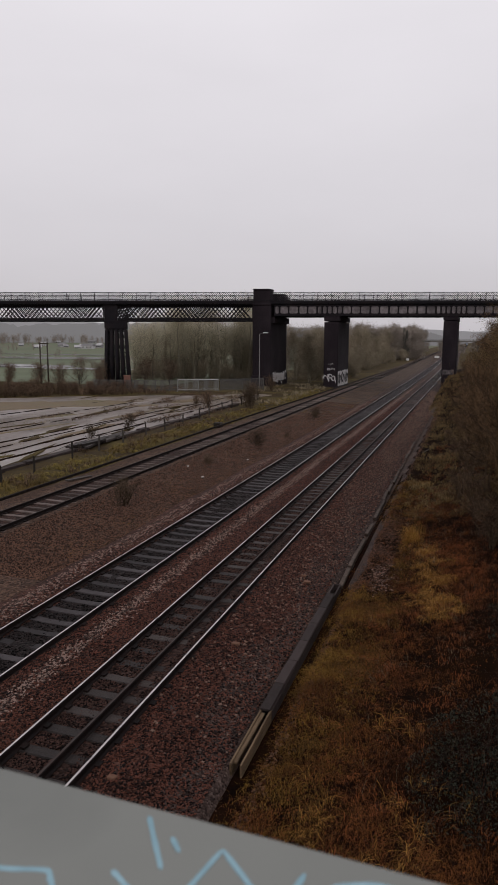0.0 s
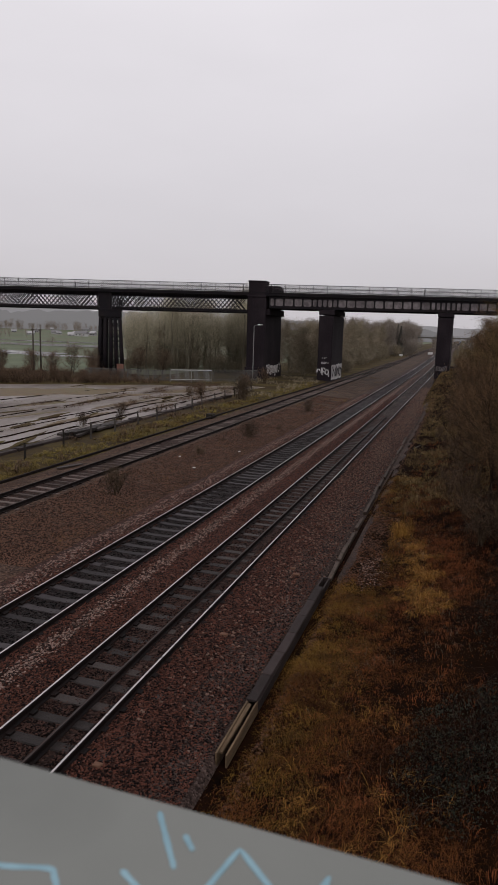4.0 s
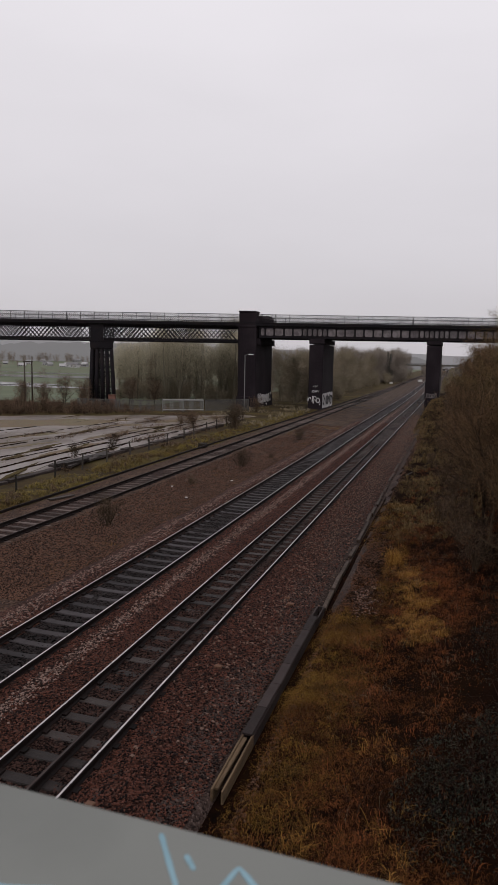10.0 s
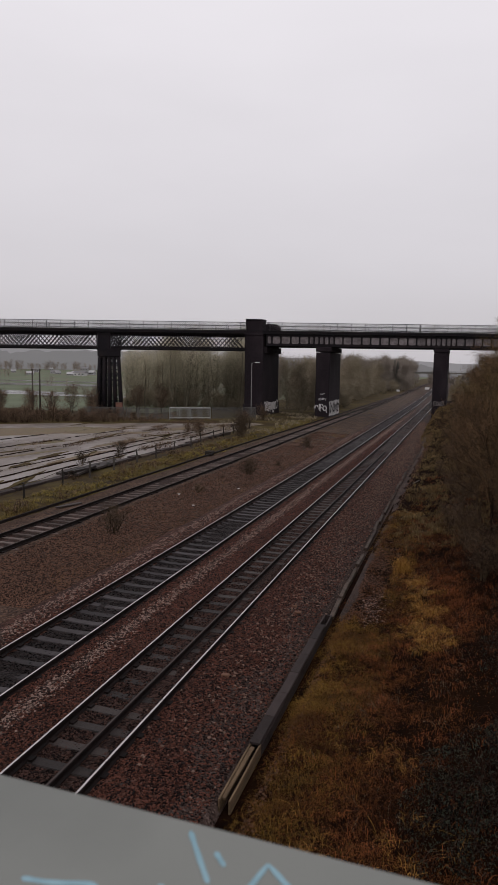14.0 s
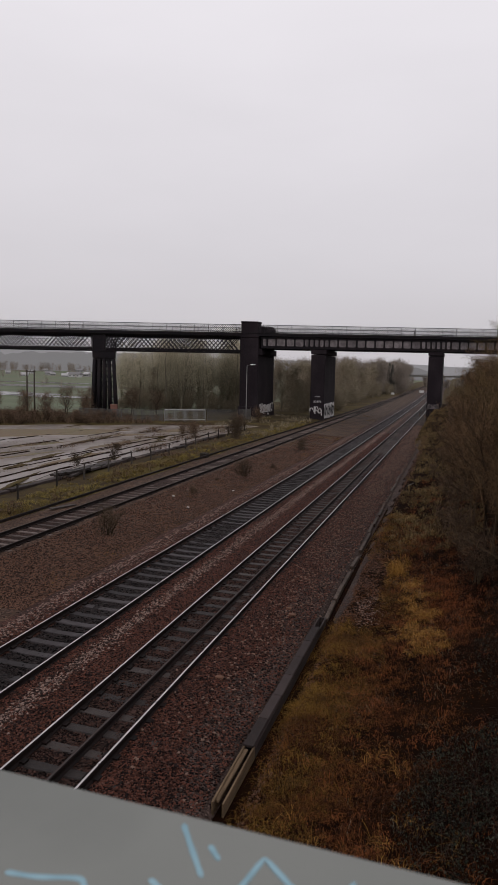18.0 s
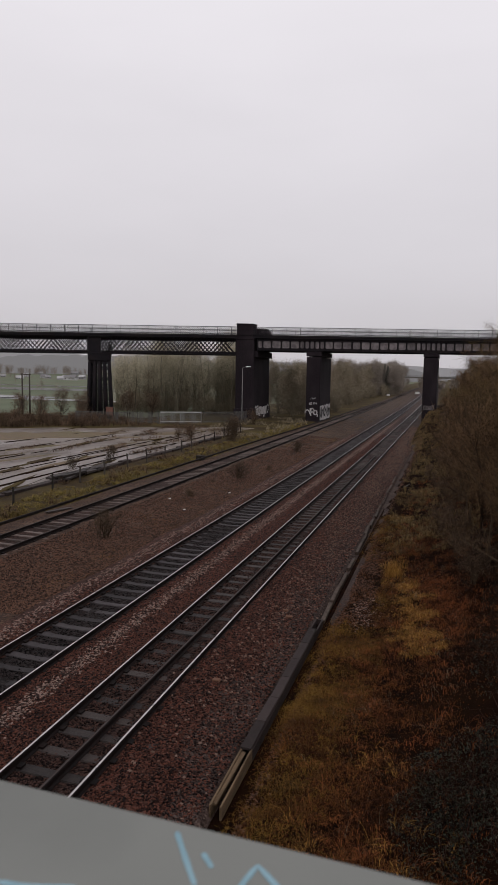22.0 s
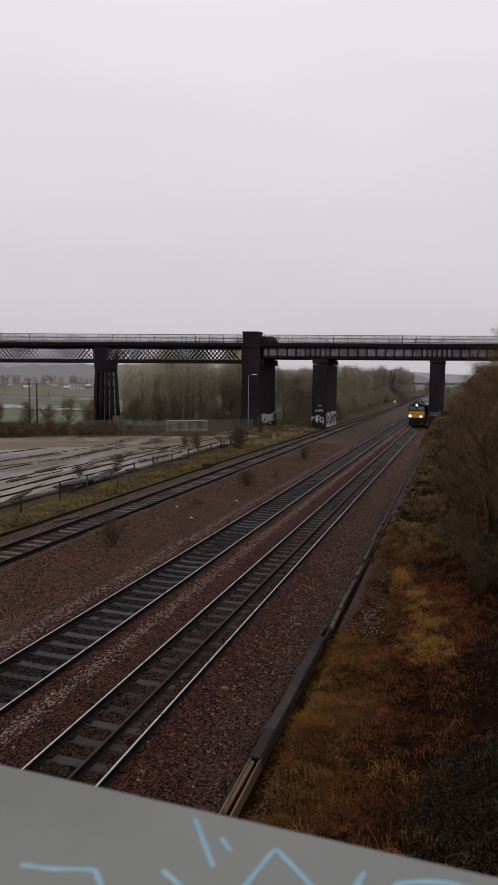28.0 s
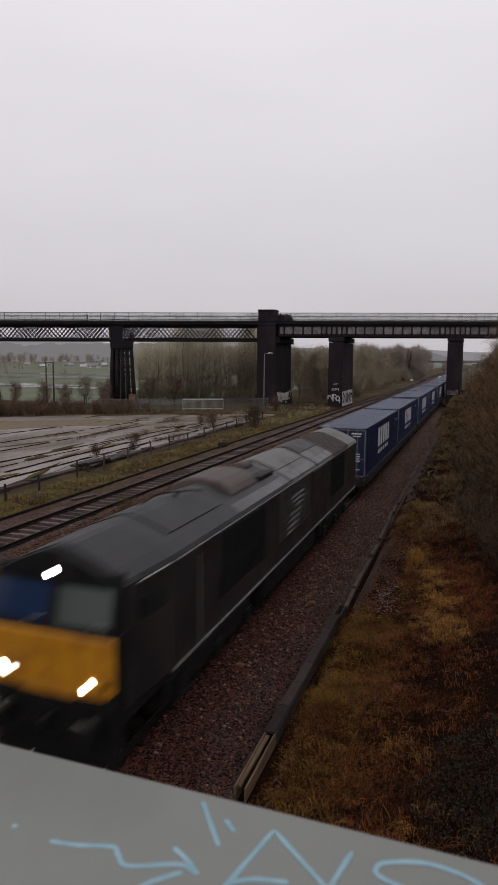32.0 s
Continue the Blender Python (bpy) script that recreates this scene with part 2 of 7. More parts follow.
M["scrub_olive"] = pbr("scrub_olive", (0.030, 0.021, 0.010), (0.165, 0.112, 0.052), 1.2, (0.8, 0.95), 0, spread=0.55, island=True, spec=0.08)
M["ivy"] = pbr("ivy", (0.060, 0.066, 0.034), (0.125, 0.128, 0.072), 5, (0.6, 0.8), 0, spread=0.8, island=True, spec=0.1)
M["dead_leaf"] = pbr("dead_leaf", (0.012, 0.006, 0.003), (0.060, 0.028, 0.012), 5, (0.7, 0.9), 0, spread=0.9, island=True, spec=0.1)
M["straw"] = pbr("straw", (0.130, 0.062, 0.015), (0.42, 0.225, 0.055), 2.2, (0.7, 0.9), 0, spread=0.6, island=True, spec=0.08)
M["olive_grass"] = pbr("olive_grass", (0.052, 0.027, 0.006), (0.225, 0.124, 0.026), 1.6, (0.7, 0.9), 0, spread=0.6, island=True, stain=(0.060, 0.022, 0.007), stain_scale=0.9, stain_amount=0.7, spec=0.08)
M["bracken"] = pbr("bracken", (0.032, 0.0088, 0.0035), (0.240, 0.078, 0.027), 2.0, (0.7, 0.9), 0, spread=0.8, island=True, spec=0.08)
# wide spread from leaf to leaf: the few pale ones are painted glints
M["bramble_leaf"] = pbr("bramble_leaf", (0.0012, 0.0015, 0.0008), (0.034, 0.037, 0.024), 5, (0.45, 0.65), 0, spread=1.6, island=True, spec=0.14)
M["bramble_stem"] = pbr("bramble_stem", (0.010, 0.005, 0.0035), (0.040, 0.019, 0.012), 5, (0.6, 0.8), 0, spread=0.6, island=True, spec=0.1)
# damp soil taken near black, with the shade among the plants in its colour
M["soil"] = pbr("soil", (0.0030, 0.0012, 0.0008), (0.012, 0.0050, 0.0027), 2.2, (0.9, 1.0), 0.8, 18, stain=(0.017, 0.0075, 0.003), stain_scale=0.35, stain_amount=0.5, spec=0.02)
M["verge"] = pbr("verge", (0.022, 0.014, 0.007), (0.06, 0.042, 0.018), 1.5, (0.8, 0.98), 0.7, 14, stain=(0.085, 0.066, 0.020), stain_scale=0.2, stain_amount=0.7, spec=0.08)
M["field"] = pbr("field", (0.090, 0.106, 0.066), (0.130, 0.148, 0.098), 0.05, (0.85, 0.97), 0.3, 2, stain=(0.125, 0.112, 0.082), stain_scale=0.012, stain_amount=0.8, spec=0.1)
M["flood_water"] = plain("flood_water", (0.05, 0.05, 0.048), 0.06, 0.0, 0.0, 0.6)
# pale render toned down to grey, painting the haze over the village
M["house_wall"] = pbr("house_wall", (0.27, 0.265, 0.27), (0.42, 0.415, 0.42), 0.5, (0.7, 0.9), 0, spread=0.8, spec=0.1)
M["house_roof"] = pbr("house_roof", (0.17, 0.165, 0.168), (0.36, 0.355, 0.36), 0.8, (0.6, 0.8), 0.2, 3, spread=0.9, spec=0.1)
M["orange"] = pbr("orange", (0.12, 0.055, 0.04), (0.20, 0.095, 0.07), 6, (0.6, 0.85), 0.2, 30)
M["loco_blue"] = pbr("loco_blue", (0.009, 0.0088, 0.0112), (0.019, 0.0178, 0.0208), 2.0, (0.28, 0.48), 0.05, 12, stain=(0.030, 0.024, 0.021), stain_scale=0.7, stain_amount=0.7, spec=0.5)
M["loco_black"] = pbr("loco_black", (0.003, 0.003, 0.003), (0.009, 0.008, 0.008), 4, (0.55, 0.8), 0.15, 20, spec=0.2)
M["loco_yellow"] = pbr("loco_yellow", (0.43, 0.180, 0.009), (0.53, 0.235, 0.012), 3, (0.4, 0.55), 0.05, 15, stain=(0.24, 0.080, 0.013), stain_scale=2.2, stain_amount=0.65, spec=0.3)
M["loco_roof"] = pbr("loco_roof", (0.012, 0.0125, 0.0135), (0.026, 0.026, 0.027), 1.6, (0.45, 0.65), 0.1, 12, stain=(0.036, 0.033, 0.032), stain_scale=0.8, stain_amount=0.6, spec=0.25)
M["loco_roof_pale"] = pbr("loco_roof_pale", (0.075, 0.075, 0.073), (0.135, 0.132, 0.128), 2.0, (0.45, 0.65), 0.1, 12, stain=(0.045, 0.038, 0.034), stain_scale=1.2, stain_amount=0.75, spec=0.25)
M["loco_soot"] = pbr("loco_soot", (0.05, 0.038, 0.034), (0.09, 0.070, 0.064), 3, (0.6, 0.85), 0.15, 16)
M["glass"] = plain("glass", (0.012, 0.014, 0.016), 0.08, 0.0, 0.0, 0.45)
# pane colours hold part of the reflection: bluish left, greenish right
M["glass_blue"] = plain("glass_blue", (0.014, 0.027, 0.068), 0.10, 0.0, 0.0, 0.5)
M["glass_green"] = plain("glass_green", (0.046, 0.058, 0.054), 0.12, 0.0, 0.0, 0.45)
M["lamp_on"] = plain("lamp_on", (1.0, 0.93, 0.80), 0.3, 0.0, 130.0)
M["lamp_dim"] = plain("lamp_dim", (1.0, 0.93, 0.82), 0.3, 0.0, 5.0)
M["chrome"] = pbr("chrome", (0.35, 0.35, 0.35), (0.5, 0.5, 0.5), 4, (0.3, 0.5), 0.05, 20, metal=0.8)
M["logo_white"] = pbr("logo_white", (0.45, 0.46, 0.48), (0.6, 0.6, 0.62), 4, (0.4, 0.6), 0.05, 20)
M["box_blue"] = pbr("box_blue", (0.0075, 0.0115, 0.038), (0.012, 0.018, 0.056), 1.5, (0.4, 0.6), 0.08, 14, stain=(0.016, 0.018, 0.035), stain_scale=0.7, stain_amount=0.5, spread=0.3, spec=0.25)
# roof blue, several times lighter than the side walls
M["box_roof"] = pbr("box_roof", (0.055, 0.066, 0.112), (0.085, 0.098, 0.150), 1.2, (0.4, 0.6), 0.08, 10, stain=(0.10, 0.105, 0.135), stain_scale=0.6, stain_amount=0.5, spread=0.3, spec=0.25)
M["wagon"] = pbr("wagon", (0.010, 0.009, 0.010), (0.028, 0.023, 0.022), 3, (0.55, 0.8), 0.15, 18, stain=(0.035, 0.023, 0.017), stain_scale=1.0, stain_amount=0.6, spec=0.25)
M["wheel"] = pbr("wheel", (0.012, 0.009, 0.008), (0.03, 0.022, 0.019), 4, (0.5, 0.7), 0.15, 20, spec=0.25)
M["bank_cabinet"] = pbr("bank_cabinet", (0.55, 0.55, 0.55), (0.7, 0.7, 0.7), 3, (0.4, 0.6), 0.05, 20)
M["grit"] = pbr("grit", (0.016, 0.008, 0.0066), (0.175, 0.114, 0.088), 9, (0.6, 0.85), 0.3, 60, spread=1.1, island=True, spec=0.15)
M["pale_brush"] = pbr("pale_brush", (0.12, 0.098, 0.066), (0.30, 0.25, 0.175), 5, (0.8, 0.95), 0, spread=0.8, island=True, spec=0.1)
M["mud"] = pbr("mud", (0.085, 0.060, 0.036), (0.175, 0.130, 0.082), 1.3, (0.6, 0.85), 0.5, 12, stain=(0.12, 0.105, 0.052), stain_scale=0.3, stain_amount=0.7, spec=0.2)
M["cess_stone"] = pbr("cess_stone", (0.017, 0.008, 0.005), (0.130, 0.069, 0.046), 9, (0.65, 0.9), 0.3, 60, spread=1.15, island=True, spec=0.12)
M["gold_grass"] = pbr("gold_grass", (0.075, 0.058, 0.016), (0.235, 0.180, 0.052), 0.9, (0.7, 0.9), 0, spread=0.55, island=True, stain=(0.085, 0.048, 0.020), stain_scale=0.4, stain_amount=0.7, spec=0.08)
M["tangle"] = pbr("tangle", (0.018, 0.0068, 0.003), (0.180, 0.067, 0.021), 1.4, (0.7, 0.9), 0, spread=0.9, island=True, stain=(0.032, 0.010, 0.0045), stain_scale=0.7, stain_amount=0.8, spec=0.06)
M["logo_grey"] = pbr("logo_grey", (0.11, 0.11, 0.115), (0.23, 0.23, 0.235), 4, (0.4, 0.6), 0.05, 20, stain=(0.05, 0.047, 0.045), stain_scale=1.5, stain_amount=0.8)
M["rail_grey"] = pbr("rail_grey", (0.10, 0.10, 0.10), (0.18, 0.18, 0.18), 4, (0.4, 0.6), 0.05, 20)
# ballast of the far part, paler and greyer to paint the mist over it
M["grey_ballast"] = gravel("grey_ballast", [(0.014, 0.0075, 0.006), (0.036, 0.021, 0.017), (0.070, 0.043, 0.036), (0.042, 0.025, 0.021), (0.11, 0.074, 0.063)], 0.06, 1.0)
M["radiator"] = pbr("radiator", (0.030, 0.021, 0.018), (0.055, 0.040, 0.036), 3, (0.6, 0.85), 0.15, 16)
M["far_grass"] = pbr("far_grass", (0.065, 0.043, 0.018), (0.25, 0.175, 0.078), 0.8, (0.7, 0.9), 0, spread=0.6, island=True, stain=(0.08, 0.048, 0.024), stain_scale=0.35, stain_amount=0.7, spec=0.08)
M["grey_post"] = pbr("grey_post", (0.022, 0.019, 0.017), (0.062, 0.054, 0.048), 6, (0.7, 0.9), 0.4, 20, spread=0.5, stretch=(5, 5, 1), spec=0.1)
M["oily_ballast"] = gravel("oily_ballast", [(0.006, 0.0032, 0.0026), (0.018, 0.0095, 0.0075), (0.038, 0.020, 0.0155), (0.066, 0.037, 0.029)], 0.05, 1.0)
M["oily_stone"] = pbr("oily_stone", (0.005, 0.0025, 0.002), (0.066, 0.034, 0.027), 9, (0.65, 0.9), 0.3, 60, spread=1.1, island=True, spec=0.1)
M["cess_dirt"] = gravel("cess_dirt", [(0.010, 0.0058, 0.0048), (0.034, 0.021, 0.017), (0.075, 0.049, 0.041), (0.026, 0.016, 0.013), (0.12, 0.085, 0.073)], 0.035, 0.8)
# cinder of the far part, its red dulled as haze would dull it
M["weedy_cinder"] = gravel("weedy_cinder", [(0.020, 0.0112, 0.0078), (0.056, 0.034, 0.024), (0.100, 0.068, 0.049), (0.040, 0.026, 0.017)], 0.09, 1.0)
# copse twigs lifted in tone to paint the thin haze before them
M["copse_twig"] = pbr("copse_twig", (0.112, 0.091, 0.062), (0.33, 0.272, 0.195), 0.5, (0.8, 0.95), 0, spread=0.5, island=True, stain=(0.140, 0.126, 0.082), stain_scale=0.25, stain_amount=0.7, spec=0.08)
# evergreen sprays greyed and lightened, with the haze mixed into their colour
M["conifer"] = pbr("conifer", (0.105, 0.102, 0.090), (0.19, 0.18, 0.16), 0.6, (0.8, 0.95), 0, spread=0.5, island=True, spec=0.08)
M["wet_slab"] = None


def wet_slab():
    """Old concrete hardstanding: damp slab with shallow pools, dirt and moss along the cracks."""
    m = bpy.data.materials.new("wet_slab")
    m.use_nodes = True
    n, l = m.node_tree.nodes, m.node_tree.links
    b = n["Principled BSDF"]
    tc = n.new("ShaderNodeTexCoord")
    mp = n.new("ShaderNodeMapping")
    mp.inputs["Scale"].default_value = (1.0, 0.45, 1.0)
    l.new(tc.outputs["Object"], mp.inputs[0])
    pool = n.new("ShaderNodeTexNoise")
    pool.inputs["Scale"].default_value, pool.inputs["Detail"].default_value = 0.16, 7.0
    l.new(mp.outputs[0], pool.inputs["Vector"])
    grit = n.new("ShaderNodeTexNoise")
    grit.inputs["Scale"].default_value, grit.inputs["Detail"].default_value = 2.5, 8.0
    l.new(tc.outputs["Object"], grit.inputs["Vector"])
    ra = n.new("ShaderNodeValToRGB")
    e = ra.color_ramp.elements
    e[0].position, e[0].color = 0.34, (0.042, 0.031, 0.022, 1)
    e[1].position, e[1].color = 0.68, (0.200, 0.172, 0.160, 1)
    e.new(0.46).color = (0.132, 0.107, 0.093, 1)
    mixf = n.new("ShaderNodeMath")
    mixf.operation = "MULTIPLY_ADD"
    l.new(grit.outputs[0], mixf.inputs[0])
    mixf.inputs[1].default_value = 0.35
    add = n.new("ShaderNodeMath")
    add.operation = "MULTIPLY_ADD"
    l.new(pool.outputs[0], add.inputs[0])
    add.inputs[1].default_value, add.inputs[2].default_value = 0.9, -0.12
    l.new(add.outputs[0], mixf.inputs[2])
    l.new(mixf.outputs[0], ra.inputs[0])
    dirt = n.new("ShaderNodeTexNoise")
    dirt.inputs["Scale"].default_value, dirt.inputs["Detail"].default_value = 0.09, 8.0
    l.new(tc.outputs["Object"], dirt.inputs["Vector"])
    dm = n.new("ShaderNodeMapRange")
    dm.inputs["From Min"].default_value, dm.inputs["From Max"].default_value, dm.inputs["To Max"].default_value = 0.47, 0.60, 0.9
    l.new(dirt.outputs[0], dm.inputs["Value"])
    dmix = n.new("ShaderNodeMix")
    dmix.data_type = "RGBA"
    l.new(dm.outputs[0], dmix.inputs[0])
    l.new(ra.outputs[0], dmix.inputs[6])
    dmix.inputs[7].default_value = (0.10, 0.070, 0.045, 1)
    l.new(dmix.outputs[2], b.inputs["Base Color"])
    rr = n.new("ShaderNodeMapRange")
    rr.inputs["From Min"].default_value, rr.inputs["From Max"].default_value = 0.42, 0.56
    rr.inputs["To Min"].default_value, rr.inputs["To Max"].default_value = 0.7, 0.36
    l.new(pool.outputs[0], rr.inputs["Value"])
    l.new(rr.outputs[0], b.inputs["Roughness"])
    b.inputs["Specular IOR Level"].default_value = 0.4
    bp = n.new("ShaderNodeBump")
    bp.inputs["Strength"].default_value, bp.inputs["Distance"].default_value = 0.25, 0.02
    l.new(grit.outputs[0], bp.inputs["Height"])
    l.new(bp.outputs[0], b.inputs["Normal"])
    return m


M["wet_slab"] = wet_slab()


# ---- mesh tools ----
class Shape:
    """Collects vertices and faces (with a material slot each) for one mesh."""

    def __init__(self):
        self.v, self.f, self.s = [], [], []

    def add(self, verts, faces, slot=0):
        k = len(self.v)
        self.v += [tuple(p) for p in verts]
        self.f += [tuple(i + k for i in q) for q in faces]
        self.s += [slot] * len(faces)
        return self

    def box(self, x0, x1, y0, y1, z0, z1, slot=0):
        return self.add([(x0, y0, z0), (x1, y0, z0), (x1, y1, z0), (x0, y1, z0), (x0, y0, z1), (x1, y0, z1), (x1, y1, z1), (x0, y1, z1)],
                        [(0, 3, 2, 1), (4, 5, 6, 7), (0, 1, 5, 4), (1, 2, 6, 5), (2, 3, 7, 6), (3, 0, 4, 7)], slot)

    def beam(self, p, q, w, h, slot=0, up=(0, 0, 1)):
        """A bar of rectangular section from p to q: w across, h along up."""
        p, q = Vector(p), Vector(q)
        d = (q - p).normalized()
        side = d.cross(Vector(up))
        side = side.normalized() if side.length > 1e-4 else Vector((1, 0, 0))
        top = side.cross(d).normalized()
        a, b = side * (w / 2), top * (h / 2)
        return self.add([p - a - b, p + a - b, p + a + b, p - a + b, q - a - b, q + a - b, q + a + b, q - a + b],
                        [(0, 1, 2, 3), (4, 7, 6, 5), (0, 4, 5, 1), (1, 5, 6, 2), (2, 6, 7, 3), (3, 7, 4, 0)], slot)

    def tube(self, points, radii, n=6, slot=0, caps=True):
        pts = [Vector(p) for p in points]
        k = len(pts)
        rings = []
        for i, p in enumerate(pts):
            d = (pts[min(i + 1, k - 1)] - pts[max(i - 1, 0)]).normalized()
            ref = Vector((0, 0, 1)) if abs(d.z) < 0.9 else Vector((1, 0, 0))
            a = d.cross(ref).normalized()
            b = d.cross(a)
            rings += [p + (a * math.cos(2 * math.pi * j / n) + b * math.sin(2 * math.pi * j / n)) * radii[i] for j in range(n)]
        faces = [(i * n + j, i * n + (j + 1) % n, (i + 1) * n + (j + 1) % n, (i + 1) * n + j) for i in range(k - 1) for j in range(n)]
        if caps:
            faces += [tuple(range(n))[::-1], tuple((k - 1) * n + j for j in range(n))]
        return self.add(rings, faces, slot)

    def prism(self, outline, y0, y1, slot=0, slots=None):
        """An outline in x and z drawn out along y."""
        n = len(outline)
        verts = [(x, y0, z) for x, z in outline] + [(x, y1, z) for x, z in outline]
        faces = [(i, (i + 1) % n, n + (i + 1) % n, n + i) for i in range(n)]
        self.add(verts, faces + [tuple(range(n))[::-1], tuple(range(n, 2 * n))], slot)
        if slots:
            k = len(self.s) - n - 2
            for i, s in slots.items():
                self.s[k + i] = s
        return self

    def mesh(self, name, mats, bevel=0.0, smooth=False):
        me = bpy.data.meshes.new(name)
        me.from_pydata(self.v, [], self.f)
        for m in mats if isinstance(mats, (list, tuple)) else [mats]:
            me.materials.append(m)
        if any(self.s):
            me.polygons.foreach_set("material_index", self.s)
        if bevel:
            bm = bmesh.new()
            bm.from_mesh(me)
            bmesh.ops.recalc_face_normals(bm, faces=bm.faces)
            edges = [e for e in bm.edges if len(e.link_faces) == 2 and e.calc_face_angle(0) > 0.5]
            bmesh.ops.bevel(bm, geom=edges, offset=bevel, segments=1, affect="EDGES", clamp_overlap=True)
            bm.to_mesh(me)
            bm.free()
        if smooth:
            me.polygons.foreach_set("use_smooth", [True] * len(me.polygons))
        return me


def part(name, shape, mats, parent=None, label="", bevel=0.0, smooth=False, kind=""):
    """Links a shape (or a mesh) as one object, under a thing or a part."""
    me = shape.mesh(name, mats, bevel, smooth) if isinstance(shape, Shape) else shape
    ob = new(name, me)
    ob.parent = parent
    return tagged(ob, label, kind=kind)


def thing(name, label, category, at=None, group="", kind=""):
    ob = new(name)
    if at is not None:
        ob.matrix_basis = at
    return tagged(ob, label, category, group, kind)


def cloud(name, verts, tri, mat, parent=None, label="", kind="stuff", category=""):
    """A mesh of very many small loose pieces from arrays: verts (n, k, 3) and the faces of one piece (m, 3)."""
    n, k, _ = verts.shape
    tri = np.asarray(tri)
    faces = (tri[None] + (np.arange(n) * k)[:, None, None]).reshape(-1)
    me = bpy.data.meshes.new(name)
    me.vertices.add(n * k)
    me.vertices.foreach_set("co", verts.reshape(-1).astype(np.float32))
    me.loops.add(len(faces))
    me.loops.foreach_set("vertex_index", faces.astype(np.int32))
    me.polygons.add(len(faces) // 3)
    me.polygons.foreach_set("loop_start", np.arange(0, len(faces), 3, dtype=np.int32))
    me.update(calc_edges=True)
    me.validate()
    me.materials.append(mat)
    ob = new(name, me)
    ob.parent = parent
    return tagged(ob, label, category, kind=kind)


def smoothstep(a, b, x):
    t = np.clip((np.asarray(x, float) - a) / (b - a), 0, 1)
    return t * t * (3 - 2 * t)


def wave(x, y, s, seed=0.0):
    """A cheap smooth noise between about -1 and 1 on arrays."""
    x, y = np.asarray(x, float) / s + seed * 1.7, np.asarray(y, float) / s - seed * 2.3
    return (np.sin(x * 1.3 + 1.7 * np.sin(y * 0.9 + seed)) + np.sin(y * 1.7 + 1.3 * np.sin(x * 1.1 - seed)) + np.sin((x + y) * 0.8 + 2 * np.sin((x - y) * 0.6))) / 3


# ---- the ground ----
def ground_z(x, y):
    x, y = np.asarray(x, float), np.asarray(y, float)
    z = np.full(np.broadcast(x, y).shape, -0.55)
    edge = -3.3 - 0.006 * np.clip(y, 0, 90)
    z = z + smoothstep(0.8, 9.0, x - edge) * (1.9 + 0.8 * smoothstep(40, 90, y) + 0.2 * wave(x, y, 6, 1)) + 0.28 * smoothstep(0.0, 0.8, x - edge) + 0.10 * smoothstep(0.3, 2, x - edge) * wave(x, y, 1.3, 2)
    z = z + 1.9 * smoothstep(-4.75, -3.3, x) * smoothstep(62, 98, y) * smoothstep(160, 125, y) * (1 - 0.6 * smoothstep(0, 6, x))
    z = z + smoothstep(-19.6, -21.0, x) * (0.30 + 0.05 * wave(x, y, 2.1, 3))
    z = z + smoothstep(-40, -75, x) * smoothstep(60, 72, y) * smoothstep(92, 80, y) * (0.9 + 0.3 * wave(x, y, 5, 4))
    r = np.hypot(x, y)
    off = smoothstep(-110, -300, x)
    z = z - 2.2 * smoothstep(100, 190, r) * smoothstep(-30, -70, x)
    z = z + off * smoothstep(380, 1700, r) * (14 + 3 * wave(x, y, 420, 5))
    return z


def bend(y):
    """The line swings gently aside beyond the viaduct."""
    return -3.7 * smoothstep(105, 440, y)


def axis(*runs):
    a = []
    for lo, hi, step in runs:
        a += list(np.arange(lo, hi, step))
    return np.array(a)


def sheet(name, xs, ys, height, mats, slot=None, curved=False, **tags):
    X, Y = np.meshgrid(xs, ys)
    Z = height(X, Y)
    if curved:
        X = X + bend(Y)
    nx, ny = len(xs), len(ys)
    s = Shape()
    s.v = list(zip(X.ravel().tolist(), Y.ravel().tolist(), Z.ravel().tolist()))
    s.f = [(j * nx + i, j * nx + i + 1, (j + 1) * nx + i + 1, (j + 1) * nx + i) for j in range(ny - 1) for i in range(nx - 1)]
    if slot:
        cx, cy = (xs[1:] + xs[:-1]) / 2, (ys[1:] + ys[:-1]) / 2
        s.s = [slot(a, b) for b in cy for a in cx]
    else:
        s.s = [0] * len(s.f)
    ob = part(name, s, mats, smooth=True)
    return tagged(ob, **tags)


gx = axis((-3200, -1000, 200), (-1000, -300, 50), (-300, -120, 15), (-120, -60, 5), (-60, -24, 2), (-24, 12, 0.6), (12, 40, 3), (40, 200, 20), (200, 3300, 200))
gy = axis((-400, -40, 40), (-40, 0, 4), (0, 70, 0.8), (70, 150, 2.5), (150, 400, 15), (400, 1000, 40), (1000, 4200, 200))
sheet("ground", gx, gy, ground_z, [M["soil"], M["verge"], M["field"]],
      lambda a, b: (2 if (a < -46 and b > 92) or a < -95 or a > 60 else (1 if a < -19.8 or b > 130 else 0)),
      label="damp earth with plant shade in its dark tone, rough verge and green fields beyond the railway", category="ground", kind="structure")


